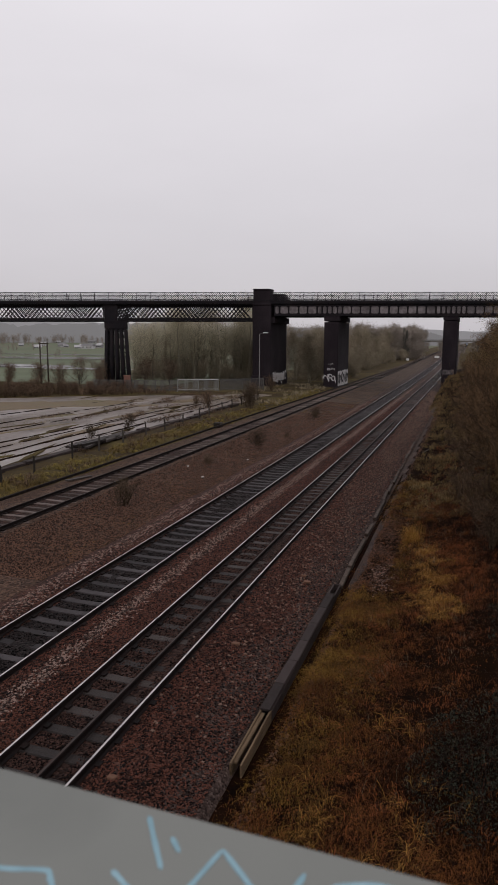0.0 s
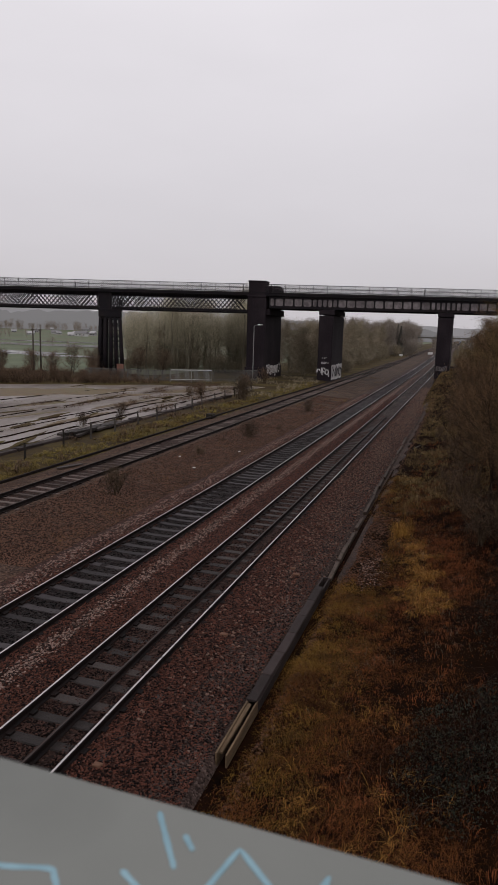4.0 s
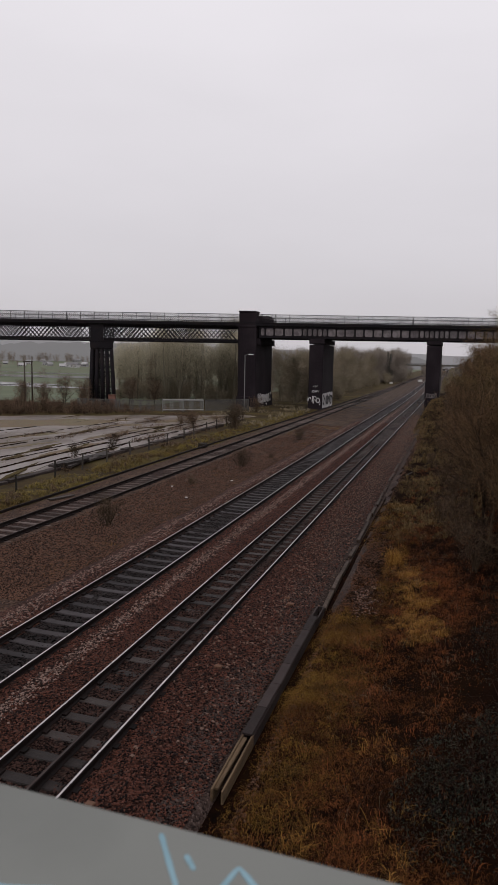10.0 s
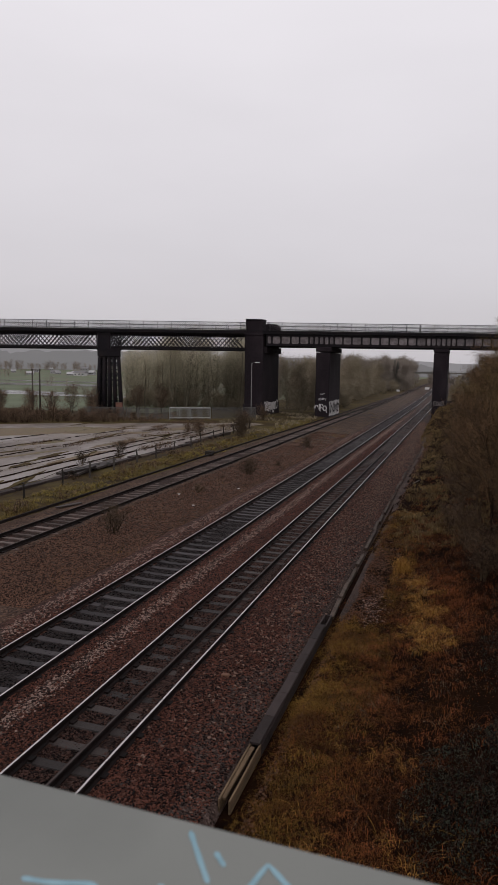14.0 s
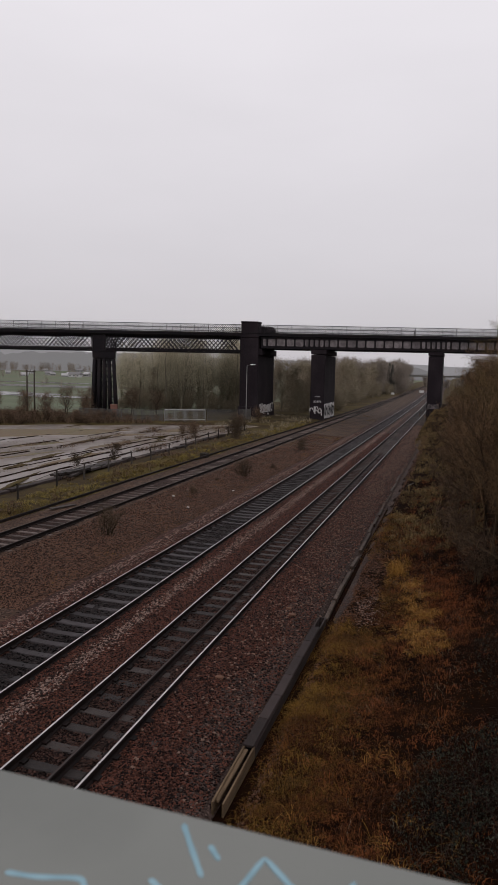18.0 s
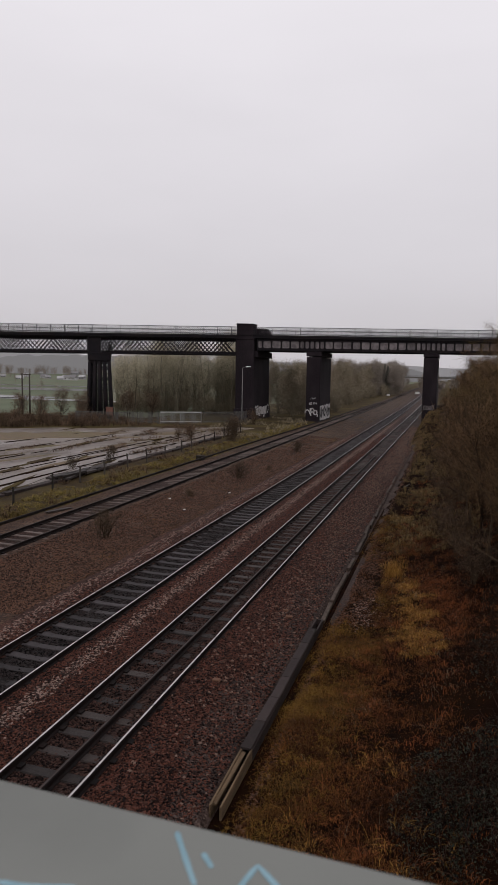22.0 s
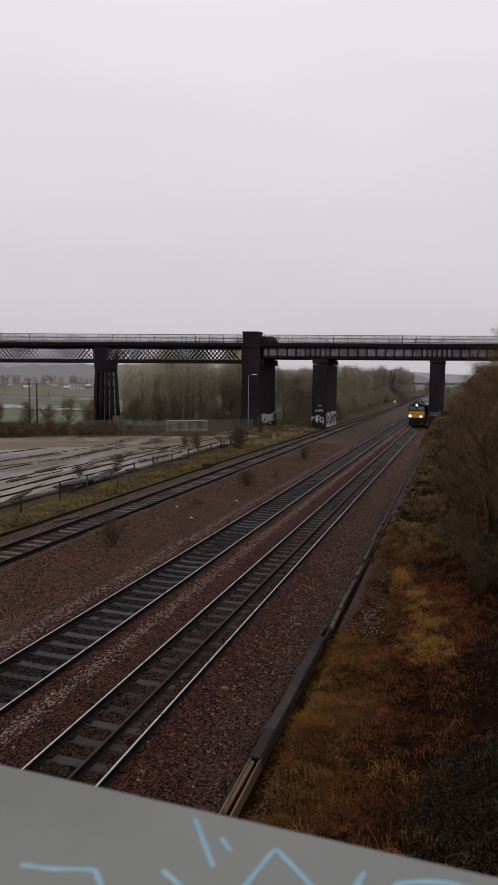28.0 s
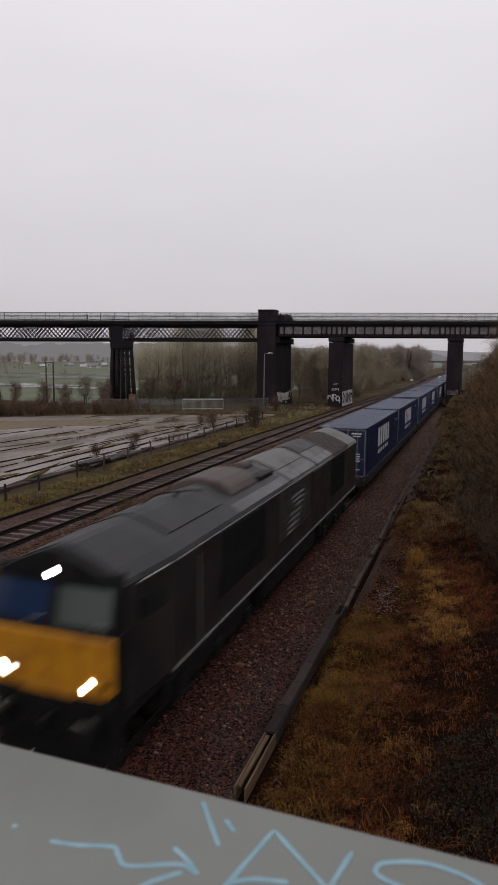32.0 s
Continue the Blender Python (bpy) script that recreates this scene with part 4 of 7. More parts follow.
for order, pts in enumerate(STROKES):
    s = Shape()
    w, lift = 0.0016, 0.00012 + 0.00004 * order
    fine = []
    pts = [Vector((a, b, 0)) for a, b in pts]
    for j in range(len(pts) - 1):
        p0, p1, p2, p3 = pts[max(j - 1, 0)], pts[j], pts[j + 1], pts[min(j + 2, len(pts) - 1)]
        for k in range(10):
            f = k / 10
            q = (p1 * 2 + (p2 - p0) * f + (p0 * 2 - p1 * 5 + p2 * 4 - p3) * f * f + (p1 * 3 - p0 - p2 * 3 + p3) * f ** 3) * 0.5
            fine.append((q.x, q.y))
    fine.append((pts[-1].x, pts[-1].y))
    fine = [p for i, p in enumerate(fine) if i == 0 or math.dist(p, fine[i - 1]) > 0.0002]
    left, right = [], []
    for i, p in enumerate(fine):
        a, b = fine[max(i - 1, 0)], fine[min(i + 1, len(fine) - 1)]
        dx, dy = b[0] - a[0], b[1] - a[1]
        d = math.hypot(dx, dy) or 1
        ww = w * (0.92 + 0.08 * math.sin(i * 0.7)) * (0.35, 0.75, 1.0)[min(i, len(fine) - 1 - i, 2)]
        left.append((p[0] - dy / d * ww, p[1] + dx / d * ww, TOP + lift))
        right.append((p[0] + dy / d * ww, p[1] - dx / d * ww, TOP + lift))
    k = len(fine)
    base = [(x, y, TOP - 0.0002) for x, y, z in left + right]
    s.add(left + right + base, [(i, k + i, k + i + 1, i + 1) for i in range(k - 1)] + [(i + 1, 2 * k + i + 1, 2 * k + i, i) for i in range(k - 1)] +
          [(k + i, 3 * k + i, 3 * k + i + 1, k + i + 1) for i in range(k - 1)] + [(0, 2 * k, 3 * k, k), (k - 1, 2 * k - 1, 4 * k - 1, 3 * k - 1)])
    part("stroke", s, M["pen"], marks)

# ---- the viaduct ----
VX, VY, VA = -19.86, 100.53, 18.5
VM = pose(VX, VY, 0, 0, -0.25, VA)
viaduct = thing("viaduct", "dark iron and brick railway viaduct with lattice girders", "viaduct", VM)
CA, SA = math.cos(radians(VA)), math.sin(radians(VA))


def skew(u, w):
    """A point w metres behind the front, measured along the tracks: pier sides run with the rails."""
    return (u + w * SA, w * CA)


def pier(name, u0, u1, w0, w1, z0, z1, mat=None, parent=viaduct, label="", bevel=0.04):
    s = Shape()
    c = [skew(u0, w0), skew(u1, w0), skew(u1, w1), skew(u0, w1)]
    s.add([(x, y, z0) for x, y in c] + [(x, y, z1) for x, y in c], [(0, 3, 2, 1), (4, 5, 6, 7), (0, 1, 5, 4), (1, 2, 6, 5), (2, 3, 7, 6), (3, 0, 4, 7)])
    return part(name, s, mat or M["brick"], parent, label, bevel)


# brick tower between the lattice and the plate girders
tower = pier("brick_tower", -13.2, -10.4, -0.25, 8.9, -1.0, 12.2, label="tall dark brick tower pier")
pier("tower_plinth", -13.4, -10.25, -0.4, 9.0, -1.0, 1.6, parent=tower)
pier("tower_turret", -13.05, -10.5, -0.3, 1.6, 12.2, 14.45, parent=tower)
pier("tower_cap", -13.12, -10.43, -0.38, 1.7, 14.45, 14.72, parent=tower, bevel=0.08)
pier("tower_band", -13.22, -10.36, -0.34, 1.75, 12.25, 12.5, parent=tower)
pier("tower_turret", -13.05, -10.5, 7.0, 8.9, 12.2, 14.45, parent=tower)
pier("parapet_block", -10.5, -10.1, 1.7, 8.8, 12.9, 14.1, parent=tower)
pier("bearing_shelf", -10.4, -9.9, 0.2, 8.6, 9.6, 10.55, parent=tower)
# piers of the plate girder spans
pier_mid = pier("brick_pier", -2.2, 0.0, 0.0, 9.0, -1.0, 9.75, label="dark brick pier with graffiti at the foot")
pier("pier_cap", -2.26, 0.16, -0.06, 9.1, 9.85, 10.6, parent=pier_mid, bevel=0.08)
pier_right = pier("brick_pier", 16.12, 18.35, 0.0, 9.0, -0.5, 9.85, label="slim dark brick pier beside the running line")
pier("pier_cap", 16.06, 18.42, -0.05, 9.1, 9.95, 10.6, parent=pier_right, bevel=0.08)
pier_end = pier("brick_pier", 36.0, 38.0, 0.0, 9.0, -0.5, 10.6, label="dark brick pier behind the scrub")
# faded white paint and scrawls at the feet
g = random.Random(21)


def daub(parent, corner, along, z0, z1, length, name="paint_patch", mat="white_paint"):
    """A ragged patch of paint on a pier face: corner (u, w), along 'u' or 'w'."""
    s = Shape()
    n = 14
    top, low = [], []
    for i in range(n + 1):
        d = length * i / n
        u, w = (skew(corner[0] + d, corner[1] - 0.02) if along == "u" else (skew(corner[0] + 0.02, corner[1] + d)))
        top.append((u, w, z1 + g.uniform(-0.12, 0.12)))
        low.append((u, w, z0 + g.uniform(-0.08, 0.08)))
    s.add(low + top, [(i, i + 1, n + 2 + i, n + 1 + i) for i in range(n)])
    return part(name, s, M[mat], parent, "faded pale paint daubed on the brick")


def scrawl(parent, u, w, z, size, kind, along="u", mat="white_paint"):
    """A loop or a bar of white paint that cannot be read."""
    s = Shape()
    pts = [(math.cos(a) * size * 0.5, math.sin(a) * size * 0.7) for a in np.linspace(0.0, 6.6 if kind == "loop" else 3.9, 11)] if kind != "bar" else [(0, -size * 0.7), (size * 0.15, size * 0.7)]
    q = []
    for a, b in pts:
        x, y = skew(u + a, w - 0.015) if along == "u" else skew(u + 0.015, w + a)
        q.append((x, y, z + b))
    for a, b in zip(q[:-1], q[1:]):
        s.beam(a, b, 0.02, size * 0.28, 0, (0, 0, 1) if abs(a[2] - b[2]) < abs(a[0] - b[0]) + abs(a[1] - b[1]) else ((1, 0, 0) if along == "u" else (0, 1, 0)))
    return part("painted_mark", s, M[mat], parent, "white spray-painted mark")


daub(pier_mid, (0.0, 0.15), "w", -0.15, 2.15, 8.6)
for i, (u, z, k, kind) in enumerate(((-2.3, 1.15, 0.28, "bar"), (-1.95, 1.25, 0.42, "hook"), (-1.55, 1.35, 0.62, "bar"), (-1.15, 1.45, 0.42, "hook"), (-1.15, 0.85, 0.50, "hook"), (-0.65, 1.1, 0.52, "loop"), (-0.35, 0.6, 0.35, "bar"), (-1.6, 2.5, 0.26, "bar"), (-1.35, 2.5, 0.24, "loop"), (-1.05, 2.55, 0.26, "bar"), (-0.8, 2.5, 0.24, "hook"), (-0.55, 2.5, 0.22, "bar"), (-1.4, 3.3, 0.16, "bar"), (-1.1, 3.3, 0.16, "loop"), (-0.8, 3.3, 0.16, "hook"))):
    scrawl(pier_mid, u, 0.0, z, k, kind)
for i, w in enumerate((0.9, 1.9, 2.9, 3.8, 4.9, 5.9, 6.9, 7.9)):
    scrawl(pier_mid, 0.035, w, 0.95 + 0.25 * math.sin(w * 2.3), 1.0, ("loop", "hook", "bar")[i % 3], "w", "iron")
for w in (0.8, 1.8, 3.0, 4.2, 5.4, 6.6, 7.6):
    scrawl(tower, -10.25, w, 1.0 + 0.3 * math.sin(w), 0.95, "loop" if int(w) % 2 else "hook", "w")
daub(tower, (-10.25, 0.8), "w", 0.5, 1.7, 6.0)
daub(pier_right, (16.3, 0.0), "u", 1.7, 2.4, 1.75, mat="girder_panel")
for u, k, kind in ((16.65, 0.30, "loop"), (17.2, 0.34, "hook"), (17.7, 0.30, "loop")):
    scrawl(pier_right, u, -0.03, 2.05, k, kind, mat="iron")

for w in (2.2, 3.6, 5.0, 6.4, 7.6):
    scrawl(tower, -10.07, w, 13.5, 0.8, "loop" if w < 4 else "hook", "w", "girder_panel")

# deck, fascia and railings
U0, U1 = -96.0, 62.0
deck = part("deck", Shape().box(U0, U1, -0.1, 8.3, 12.52, 12.9), M["iron"], viaduct, "dark deck of the viaduct")
s = Shape().box(U0, U1, -0.28, -0.1, 12.52, 12.98).box(U0, U1, -0.36, -0.06, 12.9, 13.0).box(U0, U1, 8.3, 8.45, 12.52, 12.98)
part("fascia", s, M["iron"], deck)
brackets = Shape()
u = U0 + 0.6
while u < U1:
    brackets.box(u - 0.04, u + 0.04, -0.26, 0.0, 12.3, 12.54)
    u += 1.065
part("deck_bracketing", brackets, M["iron"], deck, kind="stuff")
for w, near in ((-0.22, True), (8.38, False)):
    railing = part("railing", Shape().box(U0, U1, w - 0.035, w + 0.035, 14.16, 14.23), M["iron"], viaduct, "iron railing with diamond mesh infill")
    for z in (13.06, 13.70):
        part("rail_bar", Shape().box(U0, U1, w - 0.02, w + 0.02, z, z + 0.05), M["iron"], railing)
    ps = Shape().box(-0.045, 0.045, -0.045, 0.045, 0, 1.27).mesh("railing_post", M["iron"])
    joined = Shape()
    u = -50.27 - 2.135 * 21
    while u < U1:
        if near and -56 < u < 40:
            part("railing_post", ps, None, railing).location = (u, w, 12.98)
        else:
            joined.box(u - 0.045, u + 0.045, w - 0.045, w + 0.045, 12.98, 14.25)
        u += 2.135
    part("far_railing_row", joined, M["iron"], railing, kind="stuff")
    infill = Shape()
    u = -60.0 if near else -56.0
    while u < 34:
        for d in (-1, 1):
            if near:
                infill.beam((u, w, 13.72), (u + d * 0.44, w, 14.17), 0.045, 0.012, 0, (0, 1, 0))
            infill.beam((u, w, 13.09), (u + d * 0.62, w, 13.72), 0.055, 0.012, 0, (0, 1, 0))
        u += 0.30
    part("mesh_infill", infill, M["iron"], railing, kind="stuff")

# lattice girders on the trestles
SPANS = [(-32.6, -13.2), (-55.6, -36.2), (-79.2, -59.2)]
for k, (a, b) in enumerate(SPANS):
    s = Shape().box(a, b, 0.1, 0.5, 9.98, 10.05).box(a, b, 0.2, 0.4, 10.05, 10.36).box(a, b, 0.1, 0.5, 12.42, 12.53).box(a, b, 0.22, 0.38, 12.3, 12.42)
    girder = part("lattice_girder", s, M["iron"], viaduct, "riveted wrought-iron lattice girder")
    if k < 2:
        for d in (-1, 1):
            bar = Shape().beam((-d * 0.95, 0.24 + 0.06 * (d > 0), 10.25), (d * 0.95, 0.24 + 0.06 * (d > 0), 12.4), 0.125, 0.02, 0, (0, 1, 0)).mesh("lattice_bar", M["iron"])
            bar.transform(Matrix.Identity(4))
            u = a + 1.0
            while u < b - 0.9:
                part("lattice_bar", bar, None, girder).location = (u, 0, 0)
                u += 0.66
    rear = Shape().box(a, b, 7.7, 8.1, 9.98, 10.36).box(a, b, 7.7, 8.1, 12.3, 12.53).box(a, b, 3.9, 4.2, 9.98, 10.3).box(a, b, 3.9, 4.2, 12.35, 12.53)
    for d in (-1, 1):
        u = a + 1.0
        while u < b - 0.9:
            rear.beam((u - d * 0.95, 7.9, 10.25), (u + d * 0.95, 7.9, 12.4), 0.125, 0.02, 0, (0, 1, 0))
            u += 0.66
    u = a + 1.5
    while u < b:
        rear.box(u - 0.1, u + 0.1, 0.4, 7.8, 10.0, 10.2)
        u += 2.4
    part("rear_girder", rear, M["iron"], viaduct)
    for e in (a, b - 0.12):
        part("end_post", Shape().box(e, e + 0.12, 0.1, 0.5, 9.98, 12.45), M["iron"], girder)


def trestle(u0, u1):
    """A pier of raking iron columns with cross-bracing, set askew to the deck, under a deep iron crosshead."""
    mid_u, half = (u0 + u1) / 2, (u1 - u0) / 2
    lean = lambda w: -0.185 * w
    s = Shape()
    for a, b, w0, w1, z0, z1 in ((u0 - 0.05, u1 + 0.05, 0.0, 8.2, 8.75, 9.98), (u0 - 0.2, u1 + 0.2, -0.05, 8.25, 9.72, 9.978), (u0 + 0.1, u1 - 0.1, 0.15, 8.1, 8.55, 8.75)):
        c = [(a + lean(w0), w0), (b + lean(w0), w0), (b + lean(w1), w1), (a + lean(w1), w1)]
        s.add([(x, y, z0) for x, y in c] + [(x, y, z1) for x, y in c], [(0, 3, 2, 1), (4, 5, 6, 7), (0, 1, 5, 4), (1, 2, 6, 5), (2, 3, 7, 6), (3, 0, 4, 7)])
    head = part("trestle_head", s, M["iron"], viaduct, "iron crosshead over the trestle columns", 0.02)
    part("crosshead_panel", Shape().box(u0 + 0.0, u0 + 1.95, 0.08, 0.48, 9.98, 12.45), M["iron"], head)
    for d in (-1, 1):
        for du in (-0.2, 0.25, 0.7, 1.1):
            part("cross_bar", Shape().beam((mid_u + 0.95 + du - d * 0.4 - 0.4, 0.25, 10.1), (mid_u + 0.95 + du + d * 0.75 - 0.4, 0.25, 12.3), 0.17, 0.03, 0, (0, 1, 0)), M["iron"], head)
    rear = Shape().box(u0 - 0.2, u1 + 0.2, 7.7, 8.1, 9.98, 10.36).box(u0 - 0.2, u1 + 0.2, 7.7, 8.1, 12.3, 12.53).box(u0 - 0.2, u1 + 0.2, 3.9, 4.2, 9.98, 10.4).box(u0 - 0.2, u1 + 0.2, 3.9, 4.2, 12.2, 12.53)
    for w in (4.05, 7.9):
        for d in (-1, 1):
            for k in range(6):
                u = u0 + 0.2 + k * 0.62
                rear.beam((u - d * 0.95, w, 10.25), (u + d * 0.95, w, 12.4), 0.15, 0.02, 0, (0, 1, 0))
    part("rear_panel", rear, M["iron"], head, kind="stuff")
    for w in (0.3, 2.9, 5.4, 7.8):
        for i in range(5):
            f = (i - 2) / 2
            wo = w + (w - 4.05) * 0.05
            part("column", Shape().tube([(mid_u + f * half * 0.86 + lean(w), w, 8.6), (mid_u + f * half * 1.10 + lean(wo), wo, -1.2)], [0.25, 0.34], 8), M["iron"], head, smooth=True)
    zs = [0.4, 1.9, 3.4, 5.0, 6.7, 8.4]
    for w in (0.3, 7.8):
        for z0, z1 in zip(zs[:-1], zs[1:]):
            k0, k1 = 1.10 - 0.24 * z0 / 8.6, 1.10 - 0.24 * z1 / 8.6
            for i in range(4):
                fa, fb = (i - 2) / 2, (i - 1) / 2
                part("brace", Shape().beam((mid_u + fa * half * k0 + lean(w), w, z0), (mid_u + fb * half * k1 + lean(w), w, z1), 0.07, 0.04, 0, (0, 1, 0)), M["iron"], head)
                part("brace", Shape().beam((mid_u + fb * half * k0 + lean(w), w + 0.05, z0), (mid_u + fa * half * k1 + lean(w), w + 0.05, z1), 0.07, 0.04, 0, (0, 1, 0)), M["iron"], head)
            part("tie_bar", Shape().beam((mid_u - half * k1 + lean(w), w, z1), (mid_u + half * k1 + lean(w), w, z1), 0.08, 0.12), M["iron"], head)
    s = Shape()
    c = [(u0 - 0.3 + lean(-0.4), -0.4), (u1 + 0.3 + lean(-0.4), -0.4), (u1 + 0.3 + lean(8.6), 8.6), (u0 - 0.3 + lean(8.6), 8.6)]
    s.add([(x, y, -2.5) for x, y in c] + [(x, y, 0.3) for x, y in c], [(0, 3, 2, 1), (4, 5, 6, 7), (0, 1, 5, 4), (1, 2, 6, 5), (2, 3, 7, 6), (3, 0, 4, 7)])
    part("trestle_plinth", s, M["brick"], head, "brick plinth", 0.05)


trestle(-36.1, -32.65)
trestle(-59.2, -55.7)
trestle(-82.6, -79.2)

# plate girders with pale panels
plate = part("plate_girder", Shape().box(-10.0, U1, 0.1, 0.16, 10.7, 12.45), M["iron"], viaduct, "riveted plate girder with pale weathered panels")
for w0, w1, z0, z1 in ((-0.08, 0.34, 10.66, 10.74), (-0.04, 0.3, 10.74, 10.98), (-0.1, 0.3, 12.15, 12.3)):
    part("flange", Shape().box(-10.0, U1, w0, w1, z0, z1), M["iron"], plate)
for w in (2.0, 4.1, 6.2, 8.1):
    part("inner_girder", Shape().box(-10.0, U1, w - 0.03, w + 0.03, 10.76, 12.45).box(-10.0, U1, w - 0.2, w + 0.2, 10.66, 10.76), M["iron"], viaduct)
u = -9.75
g = random.Random(8)
while u < 40:
    tight = -3.4 < u < 0.6 or 13.8 < u < 19.6 or u < -9.2
    pitch = 0.78 if tight else (1.44 + 0.22 * (g.random() - 0.5))
    w = pitch * (0.66 if tight else 0.82)
    c = 0.14
    zt, zb = 12.12, 11.03
    outline = [(u + c, zb), (u + w - c, zb), (u + w, zb + c), (u + w, zt - c), (u + w - c, zt), (u + c, zt), (u, zt - c), (u, zb + c)]
    part("panel", Shape().prism(outline, 0.06, 0.1), M["girder_panel"], plate)
    part("stiffener", Shape().box(u + w + (pitch - w) * 0.25, u + w + (pitch - w) * 0.75, -0.05, 0.1, 10.74, 12.16), M["iron"], plate)
    u += pitch


# ---- the freight train ----
ARC = [(1.32, 3.28), (1.27, 3.36), (1.02, 3.50), (0.62, 3.67), (0.16, 3.84), (0.0, 3.86)]


def hull(grow=0.0, low=1.2):
    r = [(x + grow * (x > 0), z + grow) for x, z in ARC]
    return [(-1.32 - grow, low), (1.32 + grow, low)] + r + [(-x, z) for x, z in r[-2::-1]]


def arch(grow, thick):
    """The roof's curve as a curved plate."""
    up = [(x + grow, z + grow) if x else (0, z + grow) for x, z in ARC]
    up = up + [(-x, z) for x, z in up[-2::-1]]
    dn = [(x * 0.985, z - thick) for x, z in up]
    return up + dn[::-1]


def wheelset(parent, y, r, mat):
    for sx in (-0.76, 0.76):
        w = part("wheel", Shape().tube([(sx - 0.065, y, r), (sx + 0.065, y, r)], [r, r], 20), mat, parent, smooth=False)
        part("hub", Shape().tube([(sx - 0.1, y, r), (sx + 0.1, y, r)], [0.14, 0.14], 10), M["loco_black"], w)
    part("axle", Shape().tube([(-0.7, y, r), (0.7, y, r)], [0.09, 0.09], 8), mat, parent)


def locomotive():
    t = thing("diesel_locomotive", "dark blue diesel freight locomotive with yellow front, lights lit", "locomotive")
    body = part("body", Shape().prism(hull(), 1.9, 21.0), M["loco_blue"], t, "dark blue body side", 0.012)
    s, n = Shape(), len(hull())
    s.add([(x * 0.925, 0.40, z) for x, z in hull()] + [(x * 0.998, 1.9, z - 0.002) for x, z in hull()], [(i, (i + 1) % n, n + (i + 1) % n, n + i) for i in range(n)] + [tuple(range(n))[::-1]])
    part("cab_shell", s, M["loco_blue"], t, "dark blue tapered cab")
    part("front_skirt", Shape().box(-1.18, 1.18, 0.1, 0.36, 0.34, 1.5), M["loco_black"], t, "black skirt under the cab", 0.03)
    # cab front
    part("nose", Shape().box(-1.21, 1.21, 0.02, 0.42, 1.18, 2.56), M["loco_black"], t, bevel=0.05)
    part("yellow_panel", Shape().prism([(-1.05, 1.48), (1.05, 1.48), (1.225, 1.58), (1.225, 2.50), (-1.225, 2.50), (-1.225, 1.58)], -0.02, 0.05), M["loco_yellow"], t, "yellow warning panel", 0.03)
    part("yellow_panel", Shape().box(-0.55, 0.55, -0.035, 0.0, 1.44, 1.56), M["loco_yellow"], t, "yellow lower lip", 0.02)
    s = Shape()
    prof = [(0.02, 2.54), (0.42, 2.54), (0.42, 3.52), (0.26, 3.52)]
    s.add([(x, y, z) for x in (-1.21, 1.21) for y, z in prof], [(0, 1, 2, 3), (7, 6, 5, 4), (0, 4, 5, 1), (1, 5, 6, 2), (2, 6, 7, 3), (3, 7, 4, 0)])
    part("screen_surround", s, M["loco_black"], t, "dark windscreen surround", 0.015)
    for a, b in ((-1.12, -0.1), (0.1, 1.12)):
        s = Shape()
        q = [(a, 2.64), (b, 2.64), (b, 3.38), (a, 3.38)]
        slope = lambda z: 0.02 + (z - 2.54) * 0.245 - 0.012
        s.add([(x, slope(z), z) for x, z in q] + [(x, slope(z) + 0.02, z) for x, z in q], [(0, 1, 2, 3), (7, 6, 5, 4), (0, 4, 5, 1), (1, 5, 6, 2), (2, 6, 7, 3), (3, 7, 4, 0)])
        pane = part("windscreen", s, M["glass_blue"] if a < 0 else M["glass_green"], t, "windscreen pane reflecting sky, with reflected tint painted in")
        x = (a + b) / 2
        part("wiper", Shape().beam((x + 0.15, slope(2.68) - 0.03, 2.68), (x + 0.42, slope(2.72) - 0.03, 2.72), 0.025, 0.025), M["chrome"], pane)
    part("brow", Shape().prism([(x * 0.915, z - 0.01) for x, z in ([(1.32, 3.28)] + ARC[1:] + [(-a, b) for a, b in ARC[-2::-1]])], 0.16, 0.42), M["loco_black"], t, "dark brow over the windscreens", 0.02)
    # lamps
    for x, z, r, m, lab in ((-1.05, 1.70, 0.11, "lamp_on", "bright lit headlight"), (-0.80, 1.72, 0.06, "lamp_dim", "lit marker lamp"), (0.72, 1.68, 0.065, "lamp_on", "lit marker lamp"), (-0.02, 3.46, 0.06, "lamp_on", "lit roof marker lamp")):
        y = -0.03 if z < 2 else 0.14
        lamp = part("headlight", Shape().tube([(x, y, z), (x, y + 0.05, z)], [r, r], 16), M[m], t, lab)
        part("bezel", Shape().tube([(x, y + 0.012, z), (x, y + 0.06, z)], [r + 0.03, r + 0.03], 16), M["loco_black"], lamp)
    part("tail_lamp", Shape().tube([(1.04, -0.03, 1.72), (1.04, 0.02, 1.72)], [0.07, 0.07], 12), M["loco_black"], t)
    # buffer beam and below
    part("buffer_beam", Shape().box(-1.2, 1.2, 0.0, 0.3, 0.82, 1.44), M["loco_black"], t, "black buffer beam", 0.02)
    for x in (-0.865, 0.865):
        b = part("buffer", Shape().tube([(x, -0.42, 1.06), (x, 0.02, 1.06)], [0.10, 0.13], 12), M["loco_black"], t)
        part("buffer_head", Shape().tube([(x, -0.47, 1.06), (x, -0.42, 1.06)], [0.25, 0.25], 16), M["loco_black"], b)
    part("coupling_hook", Shape().beam((0, -0.3, 1.05), (0, 0.05, 1.0), 0.1, 0.14), M["loco_black"], t)
    part("plough", Shape().prism([(-1.2, 0.22), (1.2, 0.22), (1.25, 0.6), (-1.25, 0.6)], 0.02, 0.1), M["loco_black"], t, "black obstacle plate", 0.01)
